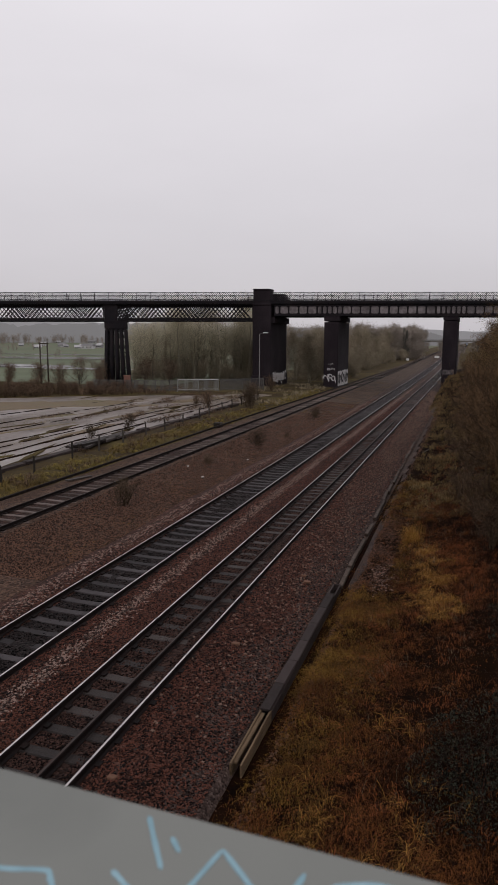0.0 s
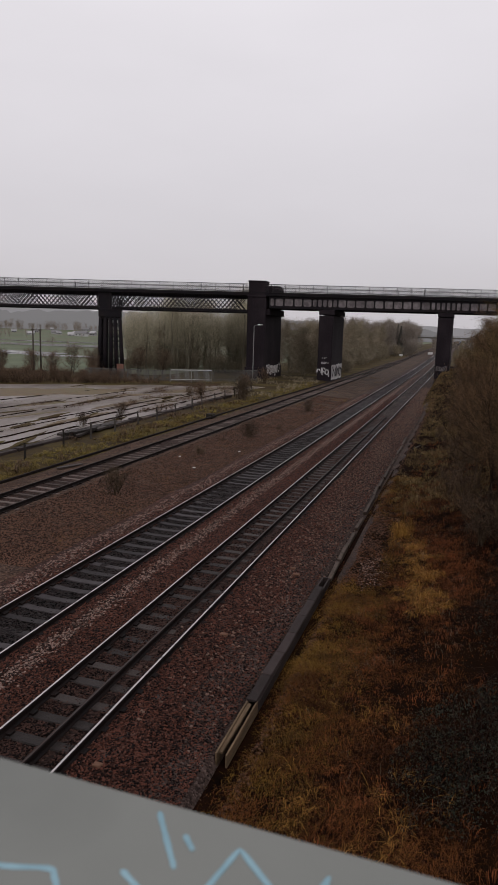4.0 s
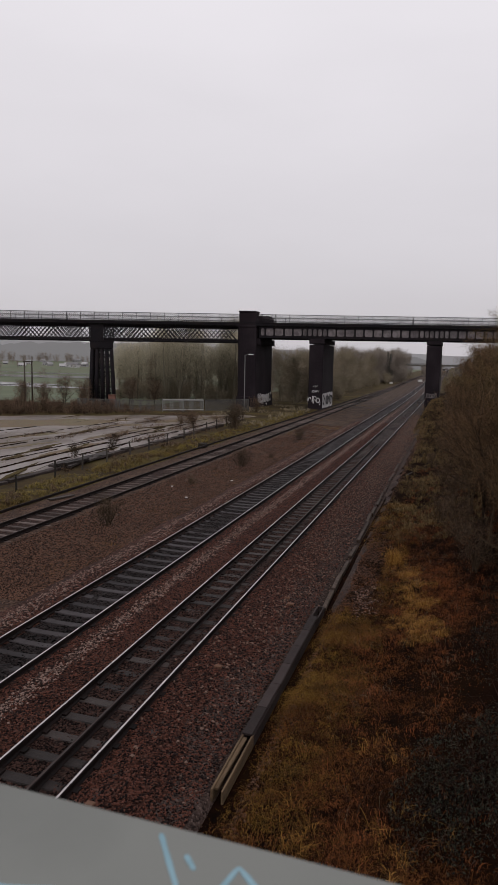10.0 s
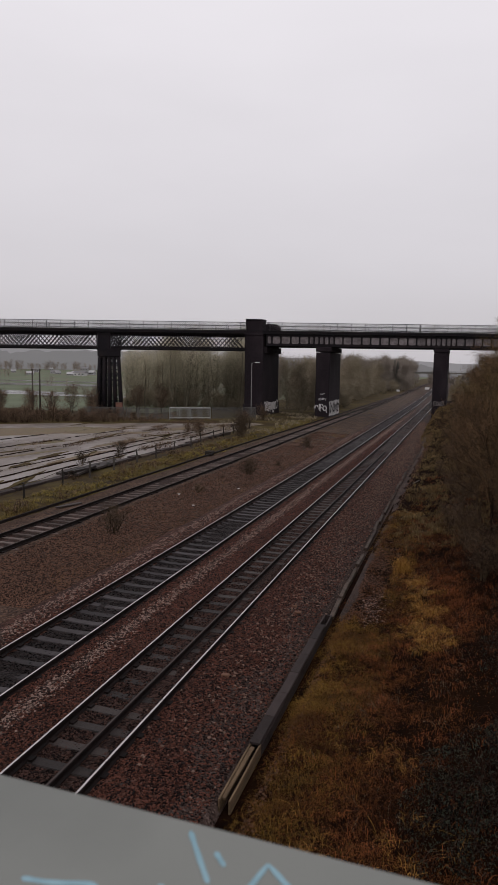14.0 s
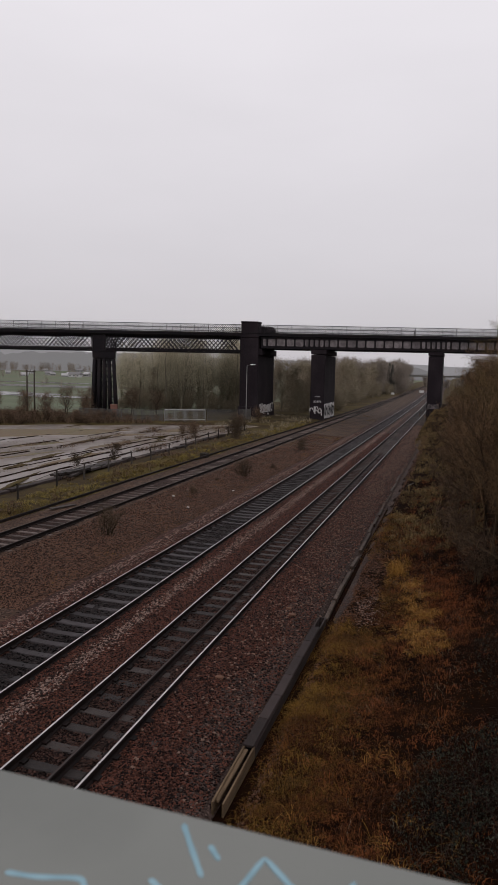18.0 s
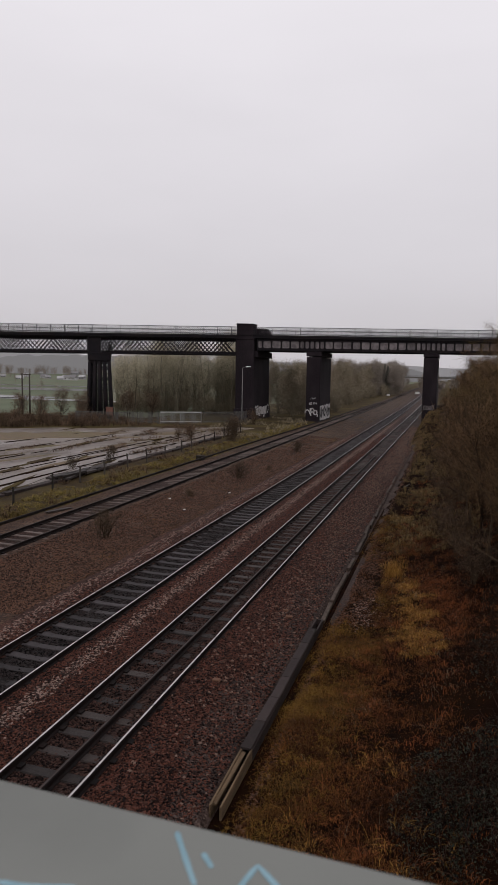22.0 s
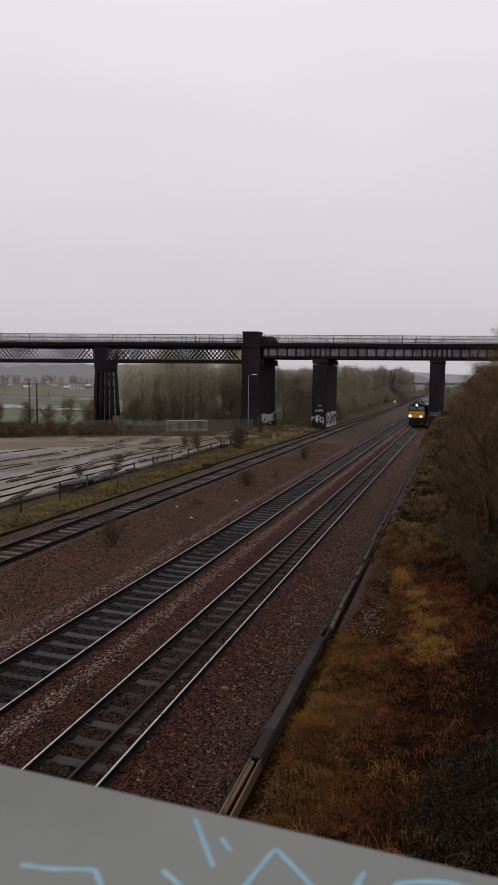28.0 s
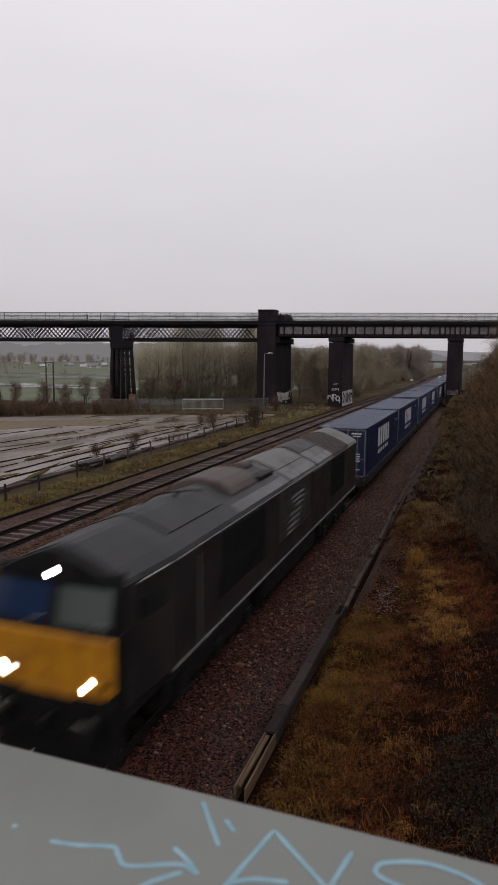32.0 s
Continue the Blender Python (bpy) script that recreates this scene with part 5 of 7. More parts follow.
    for x in (-0.5, -0.3, 0.3, 0.5):
        part("brake_hose", Shape().tube([(x, -0.02, 1.0), (x, -0.14, 0.9), (x, -0.1, 0.6)], [0.025] * 3, 6), M["loco_black"], t)
    # roof, in lengths
    for name, a, b, m, lab in (("front_roof", 1.9, 5.6, "loco_roof", "smooth grey front roof"), ("middle_roof", 5.62, 9.7, "loco_roof", "sooty grey middle roof"), ("rear_roof", 9.72, 16.2, "loco_roof_pale", "pale grey rear roof"), ("radiator_roof", 16.22, 18.9, "radiator", "brown radiator grille on the roof"), ("end_roof", 18.92, 21.0, "loco_roof_pale", "pale grey end roof")):
        part(name, Shape().prism(arch(0.012, 0.05), a, b), M[m], t, lab)
    s, cap = Shape(), arch(0.012, 0.05)
    k = len(cap)
    s.add([(x * 0.925, 0.42, z) for x, z in cap] + [(x, 1.89, z) for x, z in cap], [(i, (i + 1) % k, k + (i + 1) % k, k + i) for i in range(k)] + [tuple(range(k))[::-1]])
    part("cab_roof", s, M["loco_roof"], t, "grey tapered cab roof")
    part("exhaust_hood", Shape().prism([(-0.86, 3.46), (0.86, 3.46), (0.84, 3.66), (0.72, 3.84), (0.45, 3.96), (0.0, 4.01), (-0.45, 3.96), (-0.72, 3.84), (-0.84, 3.66)], 6.25, 8.2), M["loco_soot"], t, "sooty tan exhaust hood", 0.05)
    part("roof_trough", Shape().box(-0.85, 0.85, 8.4, 9.65, 3.4, 3.72), M["loco_black"], t, "dark recess behind the exhaust hood", 0.02)
    part("silencer", Shape().tube([(0.1, 8.5, 3.84), (0.1, 9.5, 3.84)], [0.16, 0.16], 12), M["radiator"], t, "dark round silencer", smooth=True)
    part("aerial", Shape().tube([(0.1, 4.6, 3.85), (0.1, 4.6, 4.0)], [0.06, 0.03], 8), M["loco_black"], t)
    for sx in (-1, 1):
        q = [(1.335, 3.28), (1.285, 3.372), (1.035, 3.512), (1.03, 3.45), (1.25, 3.33), (1.30, 3.27)]
        q = q if sx > 0 else [(-a, b) for a, b in q[::-1]]
        part("roof_side", Shape().prism(q, 5.62, 16.2), M["loco_blue"], t, "dark side strip of the roof")
    part("roof_grab", Shape().tube([(-0.25, 3.6, 3.86), (-0.2, 4.2, 3.97), (0.35, 4.9, 3.97), (0.4, 5.4, 3.86)], [0.02] * 4, 6), M["loco_black"], t)
    def roof_plate(half, y0, y1, mat, lab):
        """A thin plate that follows the roof's curve."""
        xs = np.linspace(-half, half, 9)
        z = np.interp(np.abs(xs), [x for x, _ in ARC[::-1]], [z for _, z in ARC[::-1]])
        up = [(float(a), float(b) + 0.045) for a, b in zip(xs, z)]
        part("roof_hatch", Shape().prism(up + [(a, b - 0.06) for a, b in up[::-1]], y0, y1), M[mat], t, lab)

    roof_plate(0.80, 10.2, 13.2, "loco_roof_pale", "pale grey roof hatch")
    roof_plate(0.62, 13.5, 15.9, "loco_roof", "darker grey roof hatch")
    roof_plate(0.9, 2.6, 5.3, "loco_roof", "grey hatch over the front roof")
    for y in (10.0, 13.35, 16.05, 18.95):
        part("roof_seam", Shape().prism(arch(0.025, 0.03), y - 0.03, y + 0.03), M["loco_black"], t, "dark seam across the roof")
    s = Shape()
    for i in range(24):
        y = 16.35 + i * 0.105
        s.prism(arch(0.03, 0.03), y, y + 0.05)
    part("radiator_slatting", s, M["radiator"], t, kind="stuff")
    # sides
    for sx in (-1, 1):
        x0, x1 = (1.316, 1.345) if sx > 0 else (-1.345, -1.316)
        for y0, y1, z0, z1, n, lab in ((4.3, 7.4, 1.75, 3.2, 22, "engine grille"), (8.6, 12.2, 1.75, 3.25, 0, "louvred side panel"), (15.6, 18.2, 1.75, 3.2, 18, "radiator grille"), (12.6, 14.9, 1.7, 3.2, 0, "side door panel")):
            g = part("side_panel", Shape().box(x0, x1, y0, y1, z0, z1), M["loco_black"] if n else M["loco_blue"], t, lab, 0.008)
            s = Shape()
            xs = (x0 + sx * 0.015, x1 + sx * 0.015)
            if n:
                for i in range(n):
                    y = y0 + 0.08 + (y1 - y0 - 0.16) * i / (n - 1)
                    s.box(min(xs), max(xs), y - 0.02, y + 0.02, z0 + 0.05, z1 - 0.05)
            elif y0 < 9:
                for i in range(18):
                    z = z0 + 0.05 + (z1 - z0 - 0.1) * i / 17
                    s.box(min(xs), max(xs), y0 + 0.05, y1 - 0.05, z - 0.018, z + 0.018)
            if s.v:
                part("slatting", s, M["loco_blue"] if not n else M["loco_black"], g, kind="stuff")
        # plain white emblem of slanted shapes
        e = Shape()
        xf = 1.37 * sx
        for k, (ya, yb, za, zb) in enumerate(((9.9, 11.5, 2.82, 2.89), (10.0, 11.5, 2.66, 2.73), (10.2, 11.4, 2.50, 2.57), (9.8, 11.2, 2.32, 2.39), (9.7, 11.0, 2.15, 2.22), (9.6, 10.8, 1.98, 2.05), (9.5, 10.5, 1.82, 1.88))):
            q = [(ya, za), (yb, za), (yb - 0.18, zb), (ya + 0.12, zb)]
            e.add([(xf, y, z) for y, z in q] + [(xf - 0.02 * sx, y, z) for y, z in q], [(0, 1, 2, 3), (7, 6, 5, 4), (0, 4, 5, 1), (1, 5, 6, 2), (2, 6, 7, 3), (3, 7, 4, 0)])
        part("emblem", e, M["logo_grey"], t, "plain white slanted emblem")
        s = Shape()
        f = lambda y: 1.32 * (0.925 + 0.073 * (y - 0.4) / 1.5)
        q = [(0.8, 2.55), (1.7, 2.55), (1.7, 3.2), (0.8, 3.2)]
        s.add([(sx * (f(y) + 0.012), y, z) for y, z in q] + [(sx * (f(y) - 0.02), y, z) for y, z in q], [(0, 1, 2, 3), (7, 6, 5, 4), (0, 4, 5, 1), (1, 5, 6, 2), (2, 6, 7, 3), (3, 7, 4, 0)])
        part("cab_window", s, M["glass"], t, "dark cab side window")
        part("window_rail", Shape().tube([(sx * 1.29, 0.75, 3.27), (sx * 1.34, 1.75, 3.27)], [0.018, 0.018], 6), M["chrome"], t, "bright rail over the cab window")
        part("cab_door", Shape().box(min(x0, x1), max(x0, x1), 2.15, 2.85, 1.3, 3.25), M["loco_blue"], t, bevel=0.012)
        for y in (2.02, 2.98):
            part("handrail", Shape().tube([(sx * 1.4, y, 1.35), (sx * 1.4, y, 3.1)], [0.014, 0.014], 6), M["loco_roof_pale"] if y > 2.5 else M["loco_roof"], t, "grey handrail")
        part("mirror", Shape().box(min(sx * 1.34, sx * 1.42), max(sx * 1.34, sx * 1.42), 0.62, 0.72, 2.7, 3.05), M["loco_black"], t)
        part("gutter", Shape().box(min(sx * 1.31, sx * 1.36), max(sx * 1.31, sx * 1.36), 1.95, 20.9, 3.25, 3.275), M["rail_grey"], t, "grey gutter strip")
        part("solebar", Shape().box(min(sx * 1.25, sx * 1.35), max(sx * 1.25, sx * 1.35), 1.9, 21.0, 1.16, 1.21), M["rail_grey"], t, "grey solebar edge")
        for yb in (1.9, 14.6):
            part("bogie_frame", Shape().box(min(sx * 0.95, sx * 1.15), max(sx * 0.95, sx * 1.15), yb, yb + 4.9, 0.42, 0.86), M["loco_black"], t, bevel=0.03)
            for k in range(3):
                part("axle_box", Shape().box(min(sx * 1.05, sx * 1.25), max(sx * 1.05, sx * 1.25), yb + 0.35 + k * 2.0, yb + 0.75 + k * 2.0, 0.36, 0.72), M["loco_black"], t, bevel=0.03)
        part("footstep", Shape().box(min(sx * 1.1, sx * 1.3), max(sx * 1.1, sx * 1.3), 2.2, 2.8, 0.42, 0.47).box(min(sx * 1.1, sx * 1.3), max(sx * 1.1, sx * 1.3), 2.2, 2.8, 0.78, 0.83), M["loco_black"], t)
    part("fuel_tank", Shape().prism([(-1.1, 0.35), (1.1, 0.35), (1.25, 0.55), (1.25, 1.12), (-1.25, 1.12), (-1.25, 0.55)], 7.6, 13.4), M["loco_black"], t, "black fuel tank", 0.03)
    part("underframe", Shape().box(-1.2, 1.2, 0.3, 21.1, 0.95, 1.2), M["loco_black"], t)
    for yb in (1.9, 14.6):
        for k in range(3):
            wheelset(t, yb + 0.55 + k * 2.0, 0.53, M["wheel"])
    for x in (-1.24, 1.24):
        part("end_pillar", Shape().box(x - 0.07, x + 0.07, 20.98, 21.06, 1.2, 3.2), M["loco_roof_pale"], t, "pale grey end pillar", 0.01)
    part("buffer_beam", Shape().box(-1.28, 1.28, 21.0, 21.2, 0.82, 1.5), M["loco_black"], t)
    for x in (-0.865, 0.865):
        part("buffer", Shape().tube([(x, 21.1, 1.06), (x, 21.6, 1.06)], [0.13, 0.22], 12), M["loco_black"], t)
    return t


def wagon():
    """A low flat wagon: its origin is the front end of the load, at rail level."""
    t = thing("container_flat_wagon", "dark low container flat wagon on two bogies", "wagon", group="wagons of the train")
    part("frame", Shape().box(-1.1, 1.1, -0.4, 14.1, 0.72, 0.93), M["wagon"], t, bevel=0.015)
    for sx in (-1, 1):
        part("side_sill", Shape().box(min(sx * 1.1, sx * 1.25), max(sx * 1.1, sx * 1.25), -0.5, 14.2, 0.62, 0.95), M["wagon"], t, "weathered side sill", 0.02)
        s = Shape()
        for k in range(12):
            s.box(min(sx * 1.25, sx * 1.28), max(sx * 1.25, sx * 1.28), 0.4 + k * 1.15, 0.5 + k * 1.15, 0.64, 0.93)
        part("sill_ribbing", s, M["wagon"], t, kind="stuff")
        for yb in (0.9, 11.0):
            part("bogie_frame", Shape().box(min(sx * 0.9, sx * 1.05), max(sx * 0.9, sx * 1.05), yb - 0.3, yb + 2.3, 0.35, 0.62), M["wagon"], t, bevel=0.03)
        part("handbrake_wheel", Shape().tube([(sx * 1.28, 3.6, 0.6), (sx * 1.32, 3.6, 0.6)], [0.2, 0.2], 14), M["wagon"], t)
    for yb in (0.9, 11.0):
        for k in range(2):
            wheelset(t, yb + k * 2.0, 0.46, M["wheel"])
    for y0, y1 in ((-0.5, -0.35), (14.05, 14.2)):
        part("headstock", Shape().box(-1.2, 1.2, y0, y1, 0.6, 1.1), M["wagon"], t, bevel=0.02)
        for x in (-0.865, 0.865):
            part("buffer", Shape().tube([(x, y0 - 0.3 if y0 < 0 else y1, 0.95), (x, y0 if y0 < 0 else y1 + 0.3, 0.95)], [0.16, 0.16], 12), M["wagon"], t)
    return t


def container():
    t = thing("shipping_container", "blue corrugated steel shipping container with white markings", "container", group="containers of the train")
    L, W, Z0, Z1 = 13.72, 1.25, 0.95, 3.54
    s = Shape()
    for sx in (-1, 1):
        pts = []
        y = 0.12
        while y < L - 0.15:
            pts += [(W - 0.005, y), (W - 0.005, y + 0.09), (W - 0.04, y + 0.14), (W - 0.04, y + 0.22)]
            y += 0.28
        n = len(pts)
        verts = [(sx * x, yy, Z0 + 0.12) for x, yy in pts] + [(sx * x, yy, Z1 - 0.1) for x, yy in pts]
        s = Shape().add(verts, [(i, i + 1, n + i + 1, n + i) if sx > 0 else (n + i, n + i + 1, i + 1, i) for i in range(n - 1)])
        part("side_wall", s, M["box_blue"], t)
    part("floor", Shape().box(-W + 0.05, W - 0.05, 0.05, L - 0.05, Z0, Z0 + 0.1), M["wagon"], t)
    s = Shape()
    n = 48
    for i in range(n):
        y = 0.1 + (L - 0.2) * i / n
        s.box(-W + 0.05, W - 0.05, y, y + (L - 0.2) / n * 0.6, Z1 - 0.05, Z1 - 0.012)
    roof = part("roof", Shape().box(-W + 0.04, W - 0.04, 0.05, L - 0.05, Z1 - 0.07, Z1 - 0.028), M["box_roof"], t, "ribbed roof in a lighter blue than the sides")
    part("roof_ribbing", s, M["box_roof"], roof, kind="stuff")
    for x in (-W, W):
        for z0, z1 in ((Z0, Z0 + 0.14), (Z1 - 0.12, Z1)):
            part("side_rail", Shape().box(min(x, x * 0.95), max(x, x * 0.95), 0, L, z0, z1), M["box_blue"], t, bevel=0.008)
        for y in (0, L - 0.16):
            part("corner_post", Shape().box(min(x, x * 0.88), max(x, x * 0.88), y, y + 0.16, Z0, Z1), M["box_blue"], t, bevel=0.008)
    for y0, y1 in ((0.02, 0.08), (L - 0.08, L - 0.02)):
        door = part("end_door", Shape().box(-W + 0.1, W - 0.1, y0, y1, Z0 + 0.05, Z1 - 0.05), M["box_blue"], t)
        f = y0 - 0.03 if y0 < 1 else y1 + 0.03
        for x in (-0.8, -0.3, 0.3, 0.8):
            part("lock_rod", Shape().tube([(x, f, Z0 + 0.08), (x, f, Z1 - 0.08)], [0.025, 0.025], 6), M["galvanised"], door, "pale lock rod")
        for x in (-W + 0.06, W - 0.06):
            part("edge_strip", Shape().box(x - 0.022, x + 0.022, f - 0.004, f + 0.004, Z0 + 0.1, Z1 - 0.1), M["logo_grey"], door, "pale edge strip")
        for z in (Z0 + 0.12, 1.95, Z1 - 0.12):
            part("edge_strip", Shape().box(-W + 0.1, W - 0.1, f - 0.004, f + 0.004, z - 0.018, z + 0.018), M["logo_grey"], door, "pale edge strip")
        bars = Shape()
        for k, (x, z, w, h) in enumerate(((0.75, 3.25, 0.5, 0.07), (0.75, 3.12, 0.4, 0.05), (0.72, 2.2, 0.45, 0.05), (0.72, 2.08, 0.45, 0.05), (0.72, 1.96, 0.38, 0.05), (0.72, 1.84, 0.42, 0.05), (-0.7, 3.2, 0.4, 0.07), (0.7, 1.4, 0.5, 0.04))):
            bars.box(x - w / 2, x + w / 2, f - 0.02, f - 0.012, z - h / 2, z + h / 2)
        part("marking_block", bars, M["logo_white"], door, "white bars of small print")
    # brand block, as plain shapes: five white blocks over a row of short bars
    for sx in (-1, 1):
        b = Shape()
        x0, x1 = sorted((sx * (W + 0.002), sx * (W - 0.012)))
        for k in range(5):
            y = 4.3 + k * 1.0
            b.box(x0, x1, y, y + 0.62, 2.08, 3.14)
        for k in range(5):
            y = 4.5 + k * 0.9
            b.box(x0, x1, y, y + 0.5, 1.66, 1.88)
        part("brand_block", b, M["logo_white"], t, "white blocks of a painted brand mark")
        part("small_mark", Shape().box(x0, x1, 12.4, 13.1, 2.95, 3.03), M["logo_white"], t)
    return t


loco = locomotive()
LOADS = []
first_wagon, first_box = wagon(), container()
start = 24.4
for i in range(13):
    LOADS.append((start, first_wagon if i == 0 else copy_thing(first_wagon, Matrix.Identity(4)), first_box if i == 0 else copy_thing(first_box, Matrix.Identity(4))))
    start += 14.6 if i % 2 == 0 else 16.6


# ---- plants ----
def twig_cloud(g, bases, dirs, lengths, radius):
    """Thin three-sided spikes from bases along dirs."""
    n = len(bases)
    d = dirs / np.linalg.norm(dirs, axis=1, keepdims=True)
    ref = np.where(np.abs(d[:, 2:3]) < 0.9, np.array([[0, 0, 1.0]]), np.array([[1.0, 0, 0]]))
    a = np.cross(d, ref)
    a /= np.linalg.norm(a, axis=1, keepdims=True)
    b = np.cross(d, a)
    v = np.zeros((n, 4, 3))
    for j in range(3):
        t = 2.094 * j
        v[:, j] = bases + (a * math.cos(t) + b * math.sin(t)) * radius[:, None]
    v[:, 3] = bases + d * lengths[:, None]
    return v


SPIKE = [(0, 1, 3), (1, 2, 3), (2, 0, 3)]


def leaf_cloud(g, at, size):
    n = len(at)
    a = g.normal(0, 1, (n, 3))
    a /= np.linalg.norm(a, axis=1, keepdims=True)
    b = np.cross(a, g.normal(0, 1, (n, 3)))
    b /= np.linalg.norm(b, axis=1, keepdims=True)
    s = size * (0.6 + 0.8 * g.random((n, 1)))
    return np.stack([at - a * s, at - b * s * 0.55, at + a * s, at + b * s * 0.55 + np.cross(a, b) * s * 0.2], 1)


LEAF = [(0, 1, 2), (0, 2, 3)]


def woody(name, label, category, seed, h, spread, stems, limbs, twigs, bark, twig, twig_len, twig_r, lean=0.1, r0=0.11, leaf=None, leaves=0, leaf_size=0.06, ivy=0, low=0.3, group=""):
    """A bare tree or shrub: stems with limbs, covered in fine twigs."""
    g = np.random.default_rng(seed)
    split = stems <= 3 or name == "bank_thicket"
    t = thing(name, label, category, None, group)
    trunk, arms, bole = Shape(), Shape(), []
    nodes = []
    for k in range(stems):
        ang = g.random() * 6.283
        out = lean * (0.4 + g.random()) * (1 if stems > 1 else 0.4)
        top = h * (0.7 + 0.3 * g.random()) if stems > 1 else h * 0.92
        pts, rad = [], []
        px, py = (g.normal(0, 0.12, 2) * (stems > 1))
        for i in range(6):
            f = i / 5
            pts.append((px + math.cos(ang) * out * h * f ** 1.3 + g.normal(0, 0.018) * h * f, py + math.sin(ang) * out * h * f ** 1.3 + g.normal(0, 0.018) * h * f, top * f - 0.1 * (i == 0)))
            rad.append(r0 * (1 - 0.85 * f) * (1 if stems == 1 else 0.6) * (1.35 if i == 0 else 1))
        if split:
            bole.append(Shape().tube(pts, rad, 6))
        else:
            trunk.tube(pts, rad, 6)
        P = np.array(pts)
        for j in range(limbs):
            f = low + (0.97 - low) * (j + g.random()) / limbs
            q = np.array([np.interp(f * 5, range(6), P[:, a]) for a in range(3)])
            az = g.random() * 6.283
            ln = spread * (1.1 - 0.75 * f) * (0.6 + 0.6 * g.random())
            rise = 0.5 + 0.7 * g.random()
            d = np.array([math.cos(az), math.sin(az), rise])
            m1 = q + d * ln * 0.45 + g.normal(0, 0.06, 3) * ln
            m2 = q + d * ln * np.array([0.85, 0.85, 1.0]) + g.normal(0, 0.08, 3) * ln
            rb = max(0.35 * r0 * (1 - 0.8 * f), 0.012)
            arms.tube([q, m1, m2], [rb, rb * 0.65, rb * 0.25], 4, 0, False)
            nodes += [(q + (m1 - q) * u, d) for u in (0.35, 0.7, 1.0)] + [(m1 + (m2 - m1) * u, d) for u in (0.25, 0.5, 0.75, 1.0)]
        nodes += [(P[4] + (P[5] - P[4]) * u, np.array([0, 0, 1.0])) for u in (0.2, 0.6, 1.0)]
    for b in bole:
        part("trunk" if stems <= 3 else "stem", b, bark, t)
    if not split:
        part("stemwork", trunk, bark, t, kind="stuff")
    part("branching", arms, bark, t, kind="stuff")
    pick = g.integers(0, len(nodes), twigs)
    base = np.array([nodes[i][0] for i in pick]) + g.normal(0, twig_len * 0.4, (twigs, 3))
    dirs = np.array([nodes[i][1] for i in pick]) * 0.5 + g.normal(0, 0.7, (twigs, 3)) + np.array([0, 0, 0.25])
    cloud("twig_mass", twig_cloud(g, base, dirs, twig_len * (0.4 + 0.9 * g.random(twigs)), twig_r * (0.6 + 0.8 * g.random(twigs))), SPIKE, twig, t)
    if leaves:
        pick = g.integers(0, twigs, leaves)
        at = base[pick] + dirs[pick] / np.linalg.norm(dirs[pick], axis=1, keepdims=True) * twig_len * 0.6 * g.random((leaves, 1)) + g.normal(0, 0.05, (leaves, 3))
        cloud("foliage", leaf_cloud(g, at, leaf_size), LEAF, leaf, t)
    if ivy:
        f = g.random(ivy) ** 1.4 * 0.75
        at = np.stack([g.normal(0, 0.28, ivy), g.normal(0, 0.28, ivy), f * h + 0.1], 1)
        cloud("ivy", leaf_cloud(g, at, 0.12), LEAF, M["ivy"], t, "dark green ivy")
    return t


def spread_out(kinds, places, group=""):
    """Stands copies of the kinds at (x, y, scale, turn); the first of each is the built one."""
    used = set()
    for i, (x, y, k, turn) in enumerate(places):
        src = kinds[i % len(kinds)]
        m = pose(x, y, float(ground_z(x, y)) - 0.05, 0, 0, turn)
        ob = src if src.name not in used else copy_thing(src, m)
        used.add(src.name)
        ob.matrix_basis = m
        ob.scale = (k, k, k)
        if group:
            ob["group"] = group


g = np.random.default_rng(77)
wood = [woody("bare_tree", "tall bare winter tree with slim upright stems", "tree", 100 + i, 12.5 + i * 0.5, 3.2, 1 + (i % 3), 17, 1900, M["bark"], M["twig"], 1.15, 0.010, 0.12, 0.15, ivy=260 if i % 3 == 1 else 0) for i in range(5)]
places = []
for i in range(52):
    y = 107 + 26 * g.random() ** 1.2
    f = -0.575 + 0.25 * g.random()
    places.append((f * y + 2, y, 0.72 + 0.3 * g.random() + (0.12 if f > -0.5 else 0), 360 * g.random()))
spread_out(wood, places, "trees of the wood behind the viaduct")
copse = [woody("copse_tree", "dense bare brown-olive tree of the lineside copse", "tree", 220 + i, 8.6 + 0.9 * i, 3.0, 3, 16, 5200, M["bark"], M["copse_twig"], 1.0, 0.011, 0.16, 0.10, low=0.02) for i in range(3)]
places = []
for i in range(46):
    y = 109 + 125 * (i / 46) ** 1.25 + 3 * g.random()
    places.append((-24.2 - 0.012 * y - 13 * g.random() ** 1.6, y, 0.72 + 0.26 * g.random() + 0.0006 * y, 360 * g.random()))
for i in range(9):
    y = 118 + 16 * g.random()
    places.append(((-0.565 + 0.245 * (i + g.random()) / 9) * y + 2, y, 1.0 + 0.22 * g.random(), 360 * g.random()))
spread_out(copse, places, "trees of the copse behind the viaduct")
far = [woody("bare_tree", "bare winter tree along the line, haze painted in its pale twigs", "tree", 200 + i, 10.5 + i, 3.2, 1 + i % 2, 14, 3200, M["twig_far"], M["twig_far"], 1.4, 0.02, 0.1, 0.12, low=0.03) for i in range(3)]
places = []
for i in range(70):
    y = 165 + 260 * g.random() ** 1.3
    places.append((-26 - 0.005 * y - 32 * g.random() ** 1.6, y, 0.68 + 0.32 * g.random() + 0.0008 * y, 360 * g.random()))
for i in range(22):
    places.append((-20.5 - 13 * g.random(), 246 + 34 * g.random(), 0.85 + 0.25 * g.random(), 360 * g.random()))
